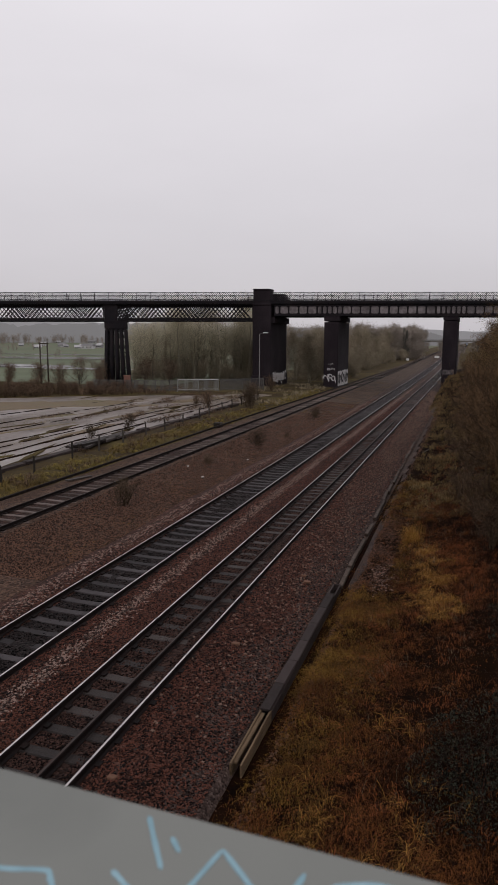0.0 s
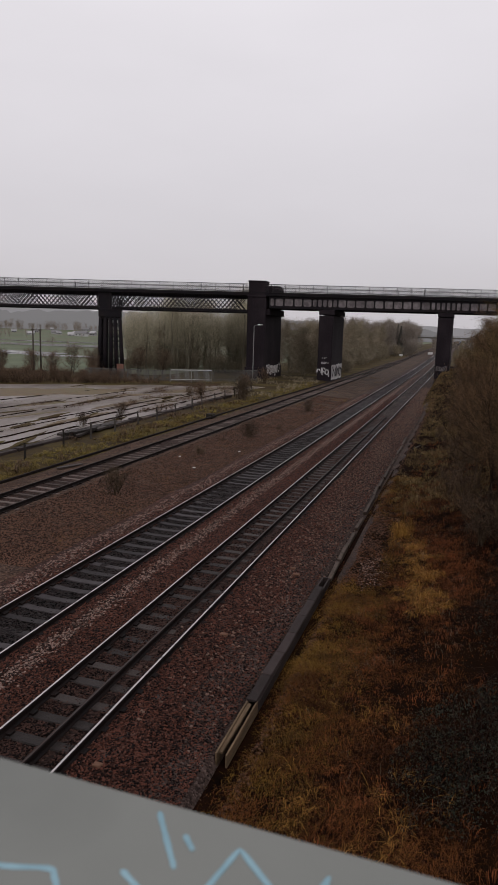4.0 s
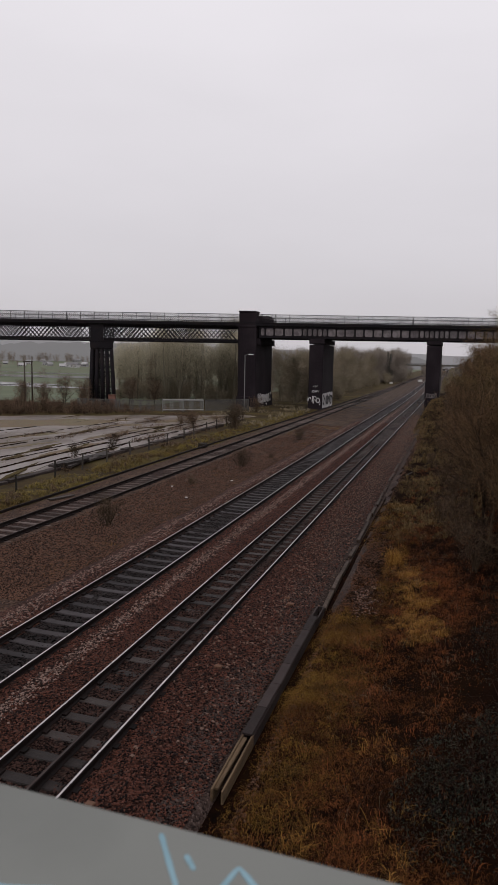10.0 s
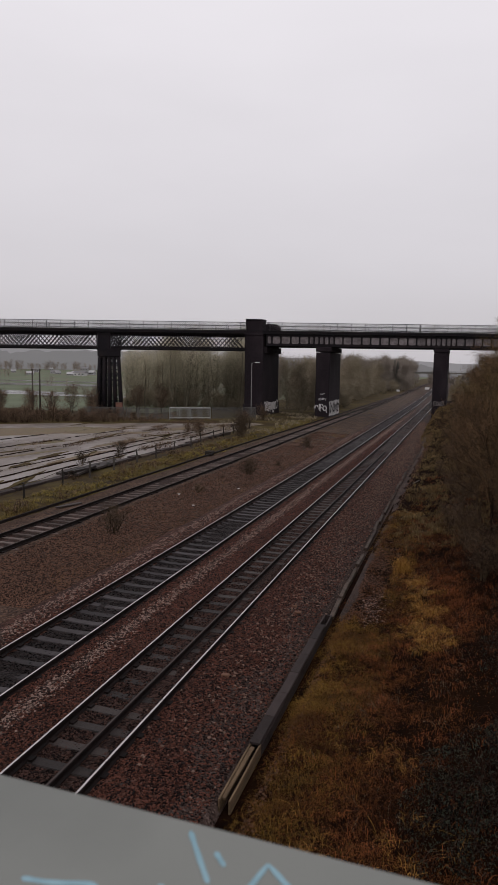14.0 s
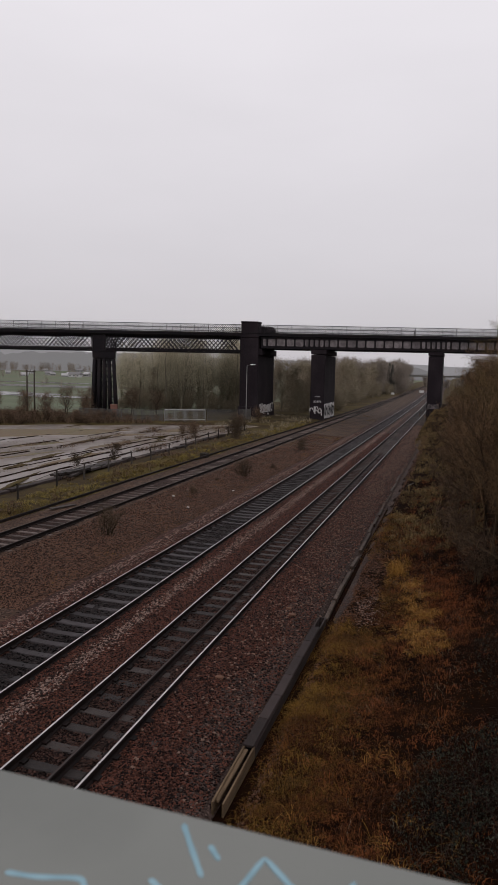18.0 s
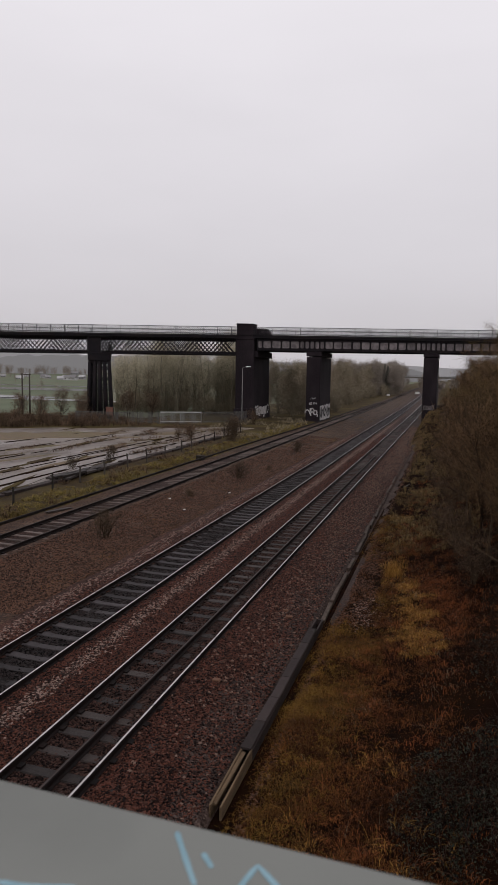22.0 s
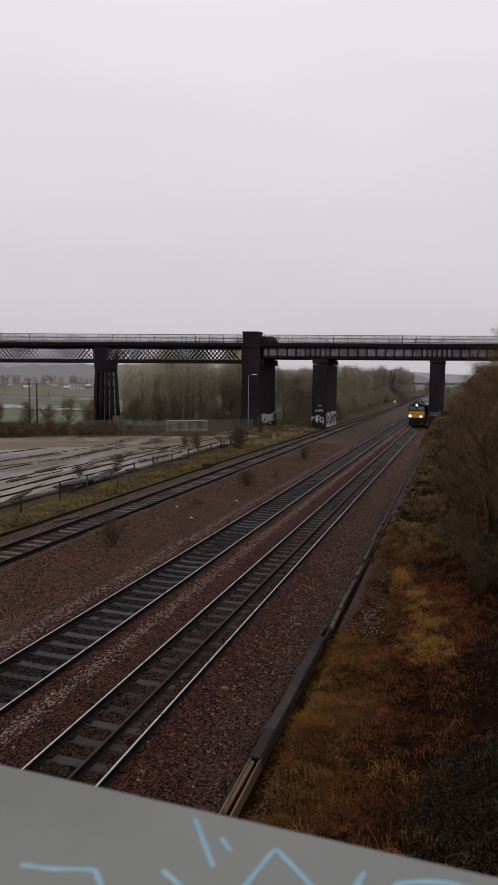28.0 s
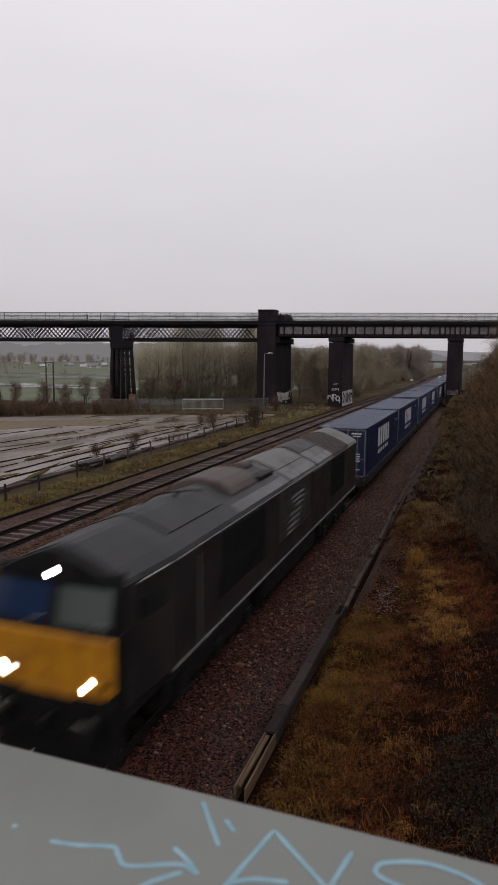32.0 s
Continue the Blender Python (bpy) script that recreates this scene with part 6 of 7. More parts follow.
for i in range(26):
    places.append((-42 + 70 * g.random(), 385 + 40 * g.random(), 0.5 + 0.3 * g.random(), 360 * g.random()))
for i in range(14):
    places.append((8 + 12 * g.random(), 120 + 160 * g.random(), 0.75 + 0.3 * g.random(), 360 * g.random()))
spread_out(far, places, "trees of the wood along the line")


def conifer(seed, h):
    """A narrow evergreen: a trunk with drooping whorls of sprays, shorter towards the tip."""
    g = np.random.default_rng(seed)
    t = thing("conifer_tree", "dark evergreen greyed with painted haze, standing out of the bare wood", "tree")
    part("trunk", Shape().tube([(0, 0, -0.2), (0, 0, h * 0.6), (0.05, 0, h)], [0.2, 0.12, 0.03], 6), M["bark"], t)
    n = 2600
    f = g.random(n) ** 0.8
    a, r = g.random(n) * 6.283, (1 - f) * h * 0.2 * (0.35 + 0.65 * g.random(n)) * (0.8 + 0.2 * np.sin(f * 40)) + 0.1
    base = np.stack([np.cos(a) * r * 0.5, np.sin(a) * r * 0.5, h * (0.06 + 0.94 * f)], 1)
    dirs = np.stack([np.cos(a), np.sin(a), g.normal(-0.15, 0.3, n)], 1)
    cloud("spray_mass", twig_cloud(g, base, dirs, r * 0.8 + 0.2, 0.035 + 0.05 * g.random(n)), SPIKE, M["conifer"], t)
    return t


firs = [conifer(600 + i, 11.5 + i) for i in range(2)]
spread_out(firs, [(-29.5, 262, 1.0, 10), (-27.9, 258, 0.9, 80), (-26.4, 265, 1.05, 150), (-24.6, 259, 0.9, 220), (-31.5, 268, 0.88, 300)], "evergreens of the wood")


brush = [woody("undergrowth_bush", "tangled brown bare undergrowth bush", "bush", 300 + i, 2.6, 1.2, 9, 4, 650, M["scrub_bark"], M["brush_twig"], 0.6, 0.013, 0.3, 0.05, low=0.1) for i in range(3)]
places = []
for i in range(60):
    f, back = g.random() * 1.9, 9 * g.random() ** 1.5
    places.append((-41.5 - 13 * f - 0.5 * back, 77.5 - 13 * f * 0.95 + back, 0.42 + 0.33 * g.random(), 360 * g.random()))
for i in range(105):
    f, back = g.random() * 1.9, 9 * g.random() ** 1.5
    places.append((-41.0 - 13 * f - 0.5 * back, 77.0 - 13 * f * 0.95 + back, 0.24 + 0.26 * g.random(), 360 * g.random()))
for i in range(5):
    places.append((-26.5 - 2.5 * g.random(), 64 + 26 * g.random(), 0.55 + 0.4 * g.random(), 360 * g.random()))
for x, y, k in ((-0.9, 97, 0.6), (-0.2, 92, 0.7), (-0.6, 84, 0.55), (-0.2, 76, 0.6), (-0.4, 68, 0.5), (-0.3, 60, 0.5), (-0.5, 52, 0.42), (0.0, 45, 0.5), (-0.3, 38, 0.42), (0.2, 33, 0.5), (-0.2, 29, 0.38), (0.4, 25, 0.5), (0.9, 21, 0.5), (-1.4, 71, 0.3), (-1.3, 47, 0.28), (-1.0, 57, 0.3)):
    places.append((x, y, k * 1.3, 360 * g.random()))
spread_out(brush, places, "undergrowth of the verges")

pale = [woody("undergrowth_bush", "pale grey-brown bare undergrowth at the edge of the wood", "bush", 310 + i, 3.0, 1.3, 7, 5, 900, M["bark"], M["pale_brush"], 0.75, 0.013, 0.22, 0.045, low=0.05) for i in range(3)]
places = []
for i in range(64):
    y = 106 + 16 * g.random()
    places.append((-0.58 * y + 0.27 * y * g.random() + 2, y, 0.5 + 0.7 * g.random(), 360 * g.random()))
spread_out(pale, places, "undergrowth of the woods")
low_copse = [woody("undergrowth_bush", "brown bare undergrowth along the lineside copse", "bush", 320 + i, 3.0, 1.3, 7, 5, 1300, M["bark"], M["copse_twig"], 0.7, 0.011, 0.22, 0.045, low=0.05) for i in range(2)]
places = []
for i in range(64):
    y = 109 + 210 * g.random() ** 1.4
    places.append((-22.5 - 9 * g.random() ** 1.4 - 0.006 * y + 1.2 * math.sin(y * 0.21), y, (0.35 + 0.75 * g.random()) * (1 + 0.002 * y), 360 * g.random()))
spread_out(low_copse, places, "undergrowth of the copse")

weed = [woody("weed_shrub", "small bare shrub on the cinder ground", "shrub", 330 + i, 1.25, 0.55, 10, 4, 520, M["scrub_bark"], M["scrub_bark"], 0.30, 0.007, 0.35, 0.03, low=0.15) for i in range(2)]
spread_out(weed, [(-14.4, 24.9, 1.15, 10), (-13.95, 42.5, 1.15, 80), (-13.9, 60.2, 1.0, 150), (-14.6, 35.2, 0.6, 30), (-13.2, 47.5, 0.45, 70), (-15.0, 40.0, 0.4, 200), (-22.1, 65.0, 1.9, 20), (-23.0, 66.5, 1.6, 90), (-26.0, 40.5, 0.9, 10), (-28.0, 50.0, 0.7, 60), (-25.5, 45.0, 0.8, 100)], "weeds by the siding")

scrub = [woody("bank_thicket", "dense bare brown thicket on the railway bank", "bush", 400 + i, 5.6 + 0.5 * i, 2.2, 8, 12, 21000, M["scrub_bark"], M["scrub_olive"] if i % 2 else M["scrub_twig"], 0.36, 0.0042, 0.27, 0.06, M["dead_leaf"], 5200, 0.026, low=0.05) for i in range(4)]
places = [(1.6, 22, 1.05, 15), (1.0, 27, 1.0, 95), (0.9, 33, 1.0, 185), (0.7, 39, 1.0, 255), (0.6, 46, 0.95, 335), (0.2, 53, 0.9, 45), (0.0, 60, 0.85, 125), (2.2, 18.5, 0.9, 300), (2.6, 17.5, 0.95, 20), (3.6, 21.0, 1.1, 100), (2.4, 24.0, 0.95, 200), (2.0, 28.0, 0.95, 300), (3.4, 27, 1.1, 40), (1.9, 33, 1.0, 70), (3.0, 36, 1.15, 150), (1.6, 40, 0.95, 210), (2.6, 45, 1.1, 280), (1.2, 50, 0.9, 10), (2.2, 56, 1.05, 90), (0.9, 62, 0.85, 180), (1.8, 68, 0.95, 250), (1.0, 74, 0.8, 330), (1.6, 81, 0.9, 60), (1.2, 88, 0.75, 130), (1.8, 95, 0.8, 220), (4.6, 32, 1.25, 240), (4.4, 42, 1.2, 20), (4.6, 52, 1.2, 110), (3.6, 64, 1.1, 200), (5.0, 16, 1.1, 310), (5.2, 24, 1.2, 350)]
spread_out(scrub, [(x + (1.0 if y < 26 else 1.35) * (x < 3), y, k, a) for x, y, k, a in places], "thicket along the bank")


bank_tree = [woody("bank_sapling", "small bare dark tree with spreading branches on the bank", "tree", 450, 5.2, 2.9, 2, 14, 1800, M["scrub_bark"], M["scrub_twig"], 0.6, 0.007, 0.14, 0.11, low=0.25)]
spread_out(bank_tree, [(1.3, 23.0, 1.0, 40), (0.9, 29.0, 0.95, 120), (0.7, 35.5, 0.95, 200), (1.9, 44.0, 1.0, 310), (2.4, 54.0, 1.0, 20), (1.7, 19.5, 0.9, 250)], "saplings of the bank")


# ---- grass and brambles on the bank ----
def blades(name, count, area, power, length, width, mat, label, seed, mask, flop=1.0, surface=ground_z, category="grass", tuft=14, loose=0.10, rise=0.62, comb=None):
    """Tufts of drooping blades: each springs from its tuft and bends over outwards. rise: how upright; comb: a way in which all lean."""
    g = np.random.default_rng(seed)
    x0, x1, y0, y1 = area
    tufts = max(count // tuft, 1)
    tx = x0 + (x1 - x0) * g.random(tufts)
    ty = y0 + (y1 - y0) * g.random(tufts) ** power
    keep = mask(tx, ty) > g.random(tufts)
    tx, ty = np.repeat(tx[keep], tuft), np.repeat(ty[keep], tuft)
    big = np.repeat(0.55 + 0.9 * g.random(keep.sum()), tuft)
    lie = np.repeat(6.283 * g.random(keep.sum()) if comb is None else g.normal(comb, 0.6, keep.sum()), tuft)
    n = len(tx)
    a = lie + g.normal(0, 1.3 if comb is None else 0.6, n)
    x, y = tx + np.cos(a) * loose * g.random(n) + g.normal(0, loose * 0.5, n), ty + np.sin(a) * loose * g.random(n) + g.normal(0, loose * 0.5, n)
    z = surface(x, y)
    ln = length * big * (0.4 + 0.8 * g.random(n))
    out = flop * (0.25 + 0.75 * g.random(n))
    dx, dy = np.cos(a), np.sin(a)
    turn = g.normal(0, 0.7, n)
    ex, ey = np.cos(a + turn), np.sin(a + turn)
    w = width * (0.6 + 0.8 * g.random(n))
    up = rise / 0.62
    v = np.zeros((n, 7, 3))
    v[:, 0] = np.stack([x - dy * w, y + dx * w, z - 0.02], 1)
    v[:, 1] = np.stack([x + dy * w, y - dx * w, z - 0.02], 1)
    mx, my, mz = x + dx * ln * 0.22 * out, y + dy * ln * 0.22 * out, z + ln * 0.42 * up
    v[:, 2] = np.stack([mx + dy * w, my - dx * w, mz], 1)
    v[:, 3] = np.stack([mx - dy * w, my + dx * w, mz], 1)
    qx, qy, qz = mx + ex * ln * 0.4 * out, my + ey * ln * 0.4 * out, z + ln * (0.62 - 0.22 * out) * up
    v[:, 4] = np.stack([qx + ey * w * 0.7, qy - ex * w * 0.7, qz], 1)
    v[:, 5] = np.stack([qx - ey * w * 0.7, qy + ex * w * 0.7, qz], 1)
    v[:, 6] = np.stack([qx + ex * ln * 0.3 * out, qy + ey * ln * 0.3 * out, z + ln * np.maximum(0.62 - 0.55 * out, 0.04) * up], 1)
    return cloud(name, v, [(0, 1, 2), (0, 2, 3), (3, 2, 4), (3, 4, 5), (5, 4, 6)], mat, None, label, "stuff", category)


def edge_x(y):
    return -3.2 - 0.006 * np.clip(y, 0, 90)


def patch(x, y, s, seed, lo=-0.3, hi=0.35):
    return smoothstep(lo, hi, wave(x, y, s, seed))


def ridge_of(x, y, spots):
    """Soft patches: (x, y, half-width, half-length) each."""
    return np.clip(sum(np.exp(-((x - a) / w) ** 2 - ((y - b) / l) ** 2) for a, b, w, l in spots), 0, 1)


def bare(x, y):
    """The stony gap in the grass past the end of the trough."""
    return smoothstep(17.9, 19.0, y + 0.5 * (x + 3)) * smoothstep(28.0, 24.5, y) * smoothstep(-1.75, -2.15, x + 0.02 * (y - 19))


def shade_gap(x, y):
    """The dark gap under the thicket: pale plants are left out so that near-black soil paints its shade."""
    return smoothstep(0.0, 0.6, x) * smoothstep(12.3, 13.3, y) * smoothstep(17.2, 15.6, y)


blades("dry_grass", 250000, (-3.36, 0.2, 5, 34), 1.5, 0.20, 0.0026, M["olive_grass"], "matted yellow-green winter grass beside the trough", 51,
       lambda x, y: smoothstep(-0.14, 0.06, x - edge_x(y)) * smoothstep(2.2, 0.9, x - edge_x(y)) * (0.25 + 0.75 * patch(x, y, 0.9, 1)) * (1 - bare(x, y)) * (0.3 + 0.7 * smoothstep(8.5, 12.0, y - 0.8 * (x + 3))), 1.25, rise=0.46)
blades("straw_grass", 120000, (-2.9, 1.0, 14, 34), 1.0, 0.34, 0.0032, M["straw"], "flattened golden dead grass on the bank", 52,
       lambda x, y: ridge_of(x, y, ((-1.40, 22.6, 0.25, 0.7), (-1.1, 21.3, 0.28, 1.0), (-0.88, 19.8, 0.28, 1.1), (-0.62, 18.2, 0.34, 1.1), (-0.35, 16.9, 0.38, 0.8))) * (0.2 + 0.8 * patch(x, y, 0.33, 2, -0.15, 0.3)), 1.2, rise=0.5, comb=-2.0)
blades("standing_grass", 5200, (-2.3, -1.2, 22.8, 24.8), 1.0, 0.62, 0.0034, M["straw"], "upright clump of golden dead grass", 66,
       lambda x, y: ridge_of(x, y, ((-1.75, 23.7, 0.17, 0.5),)), 0.7, rise=0.7)
blades("straw_grass", 20000, (-2.4, 0.6, 5.5, 12), 1.0, 0.30, 0.0024, M["straw"], "long pale dead grass lying over the bank", 67,
       lambda x, y: np.clip(0.08 * patch(x, y, 0.5, 3, 0.0, 0.5) + 0.3 * ridge_of(x, y, ((-0.45, 8.2, 0.4, 0.5), (-0.9, 7.7, 0.4, 0.4), (-1.9, 8.6, 0.35, 0.5))), 0, 1) * smoothstep(0.6, 0.1, x), 1.3, rise=0.4)
blades("dead_bracken", 190000, (-2.2, 3.0, 5, 45), 1.3, 0.25, 0.0032, M["bracken"], "rust-brown dead bracken and stalks on the bank", 53,
       lambda x, y: np.clip(smoothstep(0.7, 1.6, x - edge_x(y)) * (0.05 + 0.26 * patch(x, y, 0.7, 5, 0.0, 0.5)) + 0.8 * ridge_of(x, y, ((0.25, 18.6, 0.6, 1.6), (-0.2, 21.2, 0.5, 1.5), (-0.9, 9.0, 0.4, 0.6))), 0, 1) * (1 - 0.9 * shade_gap(x, y)) * (1 - bare(x, y)) * (0.4 + 0.6 * smoothstep(10.0, 14.0, y)), 1.2, rise=0.48)
blades("bank_tangle", 300000, (-3.3, 1.8, 5, 32), 1.4, 0.19, 0.0023, M["tangle"], "brown thatch of dead stems among the grass", 60,
       lambda x, y: smoothstep(-0.1, 0.3, x - edge_x(y)) * np.maximum(smoothstep(3.4, 1.4, x - edge_x(y)), np.maximum(0.9 * smoothstep(10.0, 8.0, y) * smoothstep(1.2, 0.2, x), 0.4 * smoothstep(1.4, -0.6, x))) * (0.25 + 0.75 * patch(x, y, 0.6, 7, -0.3, 0.4)) * 0.85 * (1 - 0.8 * bare(x, y)) * (1 - 0.85 * shade_gap(x, y)), 1.3, rise=0.42)
blades("dead_stems", 2600, (-2.6, 2.4, 9, 30), 1.0, 0.42, 0.0016, M["pale_brush"], "thin pale arching dead stems on the bank", 68,
       lambda x, y: 0.35 * smoothstep(0.8, 1.8, x - edge_x(y)) * (1 - 0.7 * shade_gap(x, y)), 1.5, tuft=3, rise=0.55)
blades("far_bank_grass", 75000, (-4.8, 1.5, 26, 115), 1.2, 0.36, 0.006, M["far_grass"], "rough winter grass farther along the bank", 54,
       lambda x, y: smoothstep(0.3, 1.0, x - edge_x(y) + 1.2 * smoothstep(60, 75, y)) * (0.4 + 0.6 * patch(x, y, 2.5, 2)))
blades("verge_grass", 9000, (-16, -11.9, 62, 118), 1.0, 0.22, 0.006, M["far_grass"], "thin winter grass on the ground between the tracks", 69,
       lambda x, y: patch(x, y, 2.2, 3, 0.1, 0.6) * smoothstep(-12.0, -12.6, x), 1.0, cess_z)
blades("siding_grass", 45000, (-22.6, -19.6, 15, 95), 1.4, 0.38, 0.007, M["gold_grass"], "strip of yellow-green grass along the fence", 55,
       lambda x, y: (0.35 + 0.65 * patch(x, y, 1.8, 4)) * smoothstep(-19.7, -20.2, x), 1.2, rise=0.45)
blades("siding_grass", 15000, (-22.4, -19.7, 15, 85), 1.3, 0.30, 0.006, M["gold_grass"], "golden tufts in the grass along the fence", 63,
       lambda x, y: patch(x, y, 1.2, 6, -0.1, 0.4) * smoothstep(-19.8, -20.3, x))
blades("siding_grass", 14000, (-24.4, -20.5, 15, 70), 1.3, 0.5, 0.008, M["brush_twig"], "brown dead stalks along the hardstanding", 56, lambda x, y: patch(x, y, 1.6, 8, 0.0, 0.5))
blades("yard_edge_scrub", 16000, (-31, -19.8, 68, 106), 1.1, 0.55, 0.010, M["pale_brush"], "pale dead stalks and scrub near the viaduct feet", 64,
       lambda x, y: patch(x, y, 1.7, 5, -0.1, 0.5) * smoothstep(-19.9, -20.6, x), 0.8)
blades("hedge_stalks", 34000, (-70, -39, 56, 88), 1.0, 0.95, 0.014, M["brush_twig"], "brown dead stalks and bramble along the yard edge", 65,
       lambda x, y: smoothstep(-9.0, -6.0, ((x + 41.5) * 12.35 - (y - 77.5) * 13) / 17.9) * smoothstep(1.2, -0.4, ((x + 41.5) * 12.35 - (y - 77.5) * 13) / 17.9) * (0.4 + 0.6 * patch(x, y, 2.0, 4)), 0.8, ground_z, "weeds", 10, 0.3)
blades("cess_weeds", 13000, (-15.8, -11.8, 18, 85), 1.4, 0.10, 0.004, M["olive_grass"], "thin olive moss and weeds on the cinders", 57, lambda x, y: patch(x, y, 1.3, 6, 0.05, 0.75) * smoothstep(-12.0, -12.8, x), 0.9, cess_z, "weeds", 5, 0.2)
blades("yard_weeds", 13000, (-46, -25, 18, 76), 1.2, 0.36, 0.008, M["pale_brush"], "dead weeds in the cracks of the hardstanding", 58,
       lambda x, y: patch(x, y * 0.2, 0.9, 9, 0.3, 0.6), 1.2, slab_z, "weeds", 10, 0.25, 0.4)


def litter(name, label, count, area, power, size, mat, seed, lift):
    """Fallen leaves and scraps lying loosely on the bank."""
    g = np.random.default_rng(seed)
    x0, x1, y0, y1 = area
    x, y = x0 + (x1 - x0) * g.random(count), y0 + (y1 - y0) * g.random(count) ** power
    keep = (x > edge_x(y) + 0.35) & ~((x > -0.9) & (y < 13.5) & (g.random(count) < 0.85))
    x, y = x[keep], y[keep]
    at = np.stack([x, y, ground_z(x, y) + lift * g.random(len(x))], 1)
    cloud(name, leaf_cloud(g, at, size), LEAF, mat, None, label, "stuff", "leaf litter")


litter("leaf_litter", "brown dead leaf litter scattered over the bank", 60000, (-3.0, 3.5, 5, 40), 1.4, 0.013, M["dead_leaf"], 71, 0.10)
litter("bramble_scraps", "rust-brown scraps of dead bramble on the bank", 16000, (-2.4, 3.5, 5, 30), 1.2, 0.014, M["bracken"], 72, 0.22)


def brambles(name, label, seed, mounds, leaves, leaf_size):
    """A domed tangle of arching stems under a skin of small leaves: each mound has a middle, radii and a height."""
    g = np.random.default_rng(seed)
    t = thing(name, label, "brambles", kind="stuff")
    s, at = Shape(), []
    for cx, cy, rx, ry, h in mounds:
        share = int(leaves * rx * ry / sum(m[2] * m[3] for m in mounds))
        r, a = np.sqrt(g.random(share)) * 1.05, g.random(share) * 6.283
        x, y = cx + np.cos(a) * r * rx * (1 + 0.12 * np.sin(3 * a + cx)), cy + np.sin(a) * r * ry * (1 + 0.12 * np.sin(5 * a))
        dome = h * np.sqrt(np.clip(1 - (r / 1.06) ** 2, 0, 1)) * (0.70 + 0.5 * wave(x, y, 0.22, cx))
        at.append(np.stack([x, y, ground_z(x, y) + dome * (1 - 0.9 * g.random(share) ** 1.3) + 0.03], 1))
        for i in range(int(60 * rx * ry)):
            q, b = g.random() * 6.283, math.sqrt(g.random()) * 0.8
            x, y = cx + math.cos(q) * b * rx, cy + math.sin(q) * b * ry
            z, e, ln = float(ground_z(x, y)), g.random() * 6.283, 0.4 + 0.7 * g.random()
            top = h * (0.7 + 0.5 * g.random()) * math.sqrt(max(1 - b * b, 0.1))
            s.tube([(x + math.cos(e) * ln * f, y + math.sin(e) * ln * f, z + top * math.sin(f * 2.6)) for f in (0, 0.3, 0.6, 1.0)], [0.006, 0.005, 0.004, 0.002], 3, 0, False)
    part("stemwork", s, M["bramble_stem"], t)
    cloud("foliage", leaf_cloud(g, np.concatenate(at), leaf_size), LEAF, M["bramble_leaf"], t)


blades("yard_stalks", 16000, (-37, -25, 48, 84), 1.0, 0.75, 0.012, M["brush_twig"], "tall brown dead stalks at the end of the hardstanding", 59,
       lambda x, y: patch(x, y * 0.35, 0.8, 3, 0.1, 0.5), 1.2, slab_z, "weeds", 8, 0.35, 0.35)
brambles("bramble_patch", "domed mound of dark green glossy bramble leaves with glints painted pale", 61, ((0.6, 10.6, 0.95, 1.3, 0.5), (0.95, 9.2, 1.0, 1.0, 0.5), (0.1, 9.6, 0.7, 1.2, 0.28), (1.5, 11.3, 0.9, 1.2, 0.55)), 8500, 0.020)
brambles("bramble_patch", "low tangle of dark brown-green brambles under the thicket", 62, ((1.6, 15.0, 1.0, 1.8, 0.7), (1.2, 22.6, 0.8, 1.6, 0.7), (1.9, 19.0, 0.9, 1.6, 0.8), (0.9, 26.5, 0.8, 1.5, 0.6)), 4200, 0.022)


# ---- yard gate, fences, lamp and poles ----
def palisade(name, label, a, b, h, mat, each, category="fence"):
    """Upright pales on two rails between two points."""
    t = thing(name, label, category)
    (xa, ya), (xb, yb) = a, b
    ln = math.hypot(xb - xa, yb - ya)
    ux, uy = (xb - xa) / ln, (yb - ya) / ln
    base = lambda d: float(max(ground_z(xa + ux * d, ya + uy * d), -0.2))
    for z in (0.3, h - 0.12):
        s = Shape().beam((xa, ya, base(0) + z), (xb, yb, base(ln) + z), 0.09, 0.13 if z > 1 and each else 0.06)
        part("fence_rail", s, M["pale_steel"] if each else mat, t)
    n = int(ln / 0.155)
    pale = Shape().prism([(-0.035, 0.05), (0.035, 0.05), (0.035, h - 0.05), (0, h + 0.03), (-0.035, h - 0.05)], -0.008, 0.008).mesh("pale", mat)
    joined = Shape()
    for i in range(n + 1):
        d = ln * i / n
        x, y, z = xa + ux * d, ya + uy * d, base(d)
        if each:
            part("pale", pale, None, t).matrix_basis = pose(x, y, z, 0, 0, math.degrees(math.atan2(uy, ux)))
        else:
            joined.beam((x, y, z + 0.05), (x, y, z + h), 0.07, 0.016, 0, (uy, -ux, 0))
    if joined.v:
        part("far_paling", joined, mat, t, kind="stuff")
    k = max(2, int(ln / 2.75) + 1)
    for i in range(k):
        d = ln * i / (k - 1)
        part("fence_post", Shape().box(-0.05, 0.05, -0.05, 0.05, -0.1, h), mat, t).matrix_basis = pose(xa + ux * d, ya + uy * d, base(d), 0, 0, VA)


palisade("palisade_gate", "pale galvanised steel palisade gate", (-38.8, 82.5), (-33.8, 85.4), 1.75, M["galvanised"], True, "gate")
palisade("palisade_fence", "dull grey steel palisade fence", (-49.5, 78.0), (-39.0, 82.4), 1.6, M["dull_fence"], False)
palisade("palisade_fence", "dull grey steel palisade fence", (-33.6, 85.6), (-28.8, 90.6), 1.7, M["dull_fence"], False)

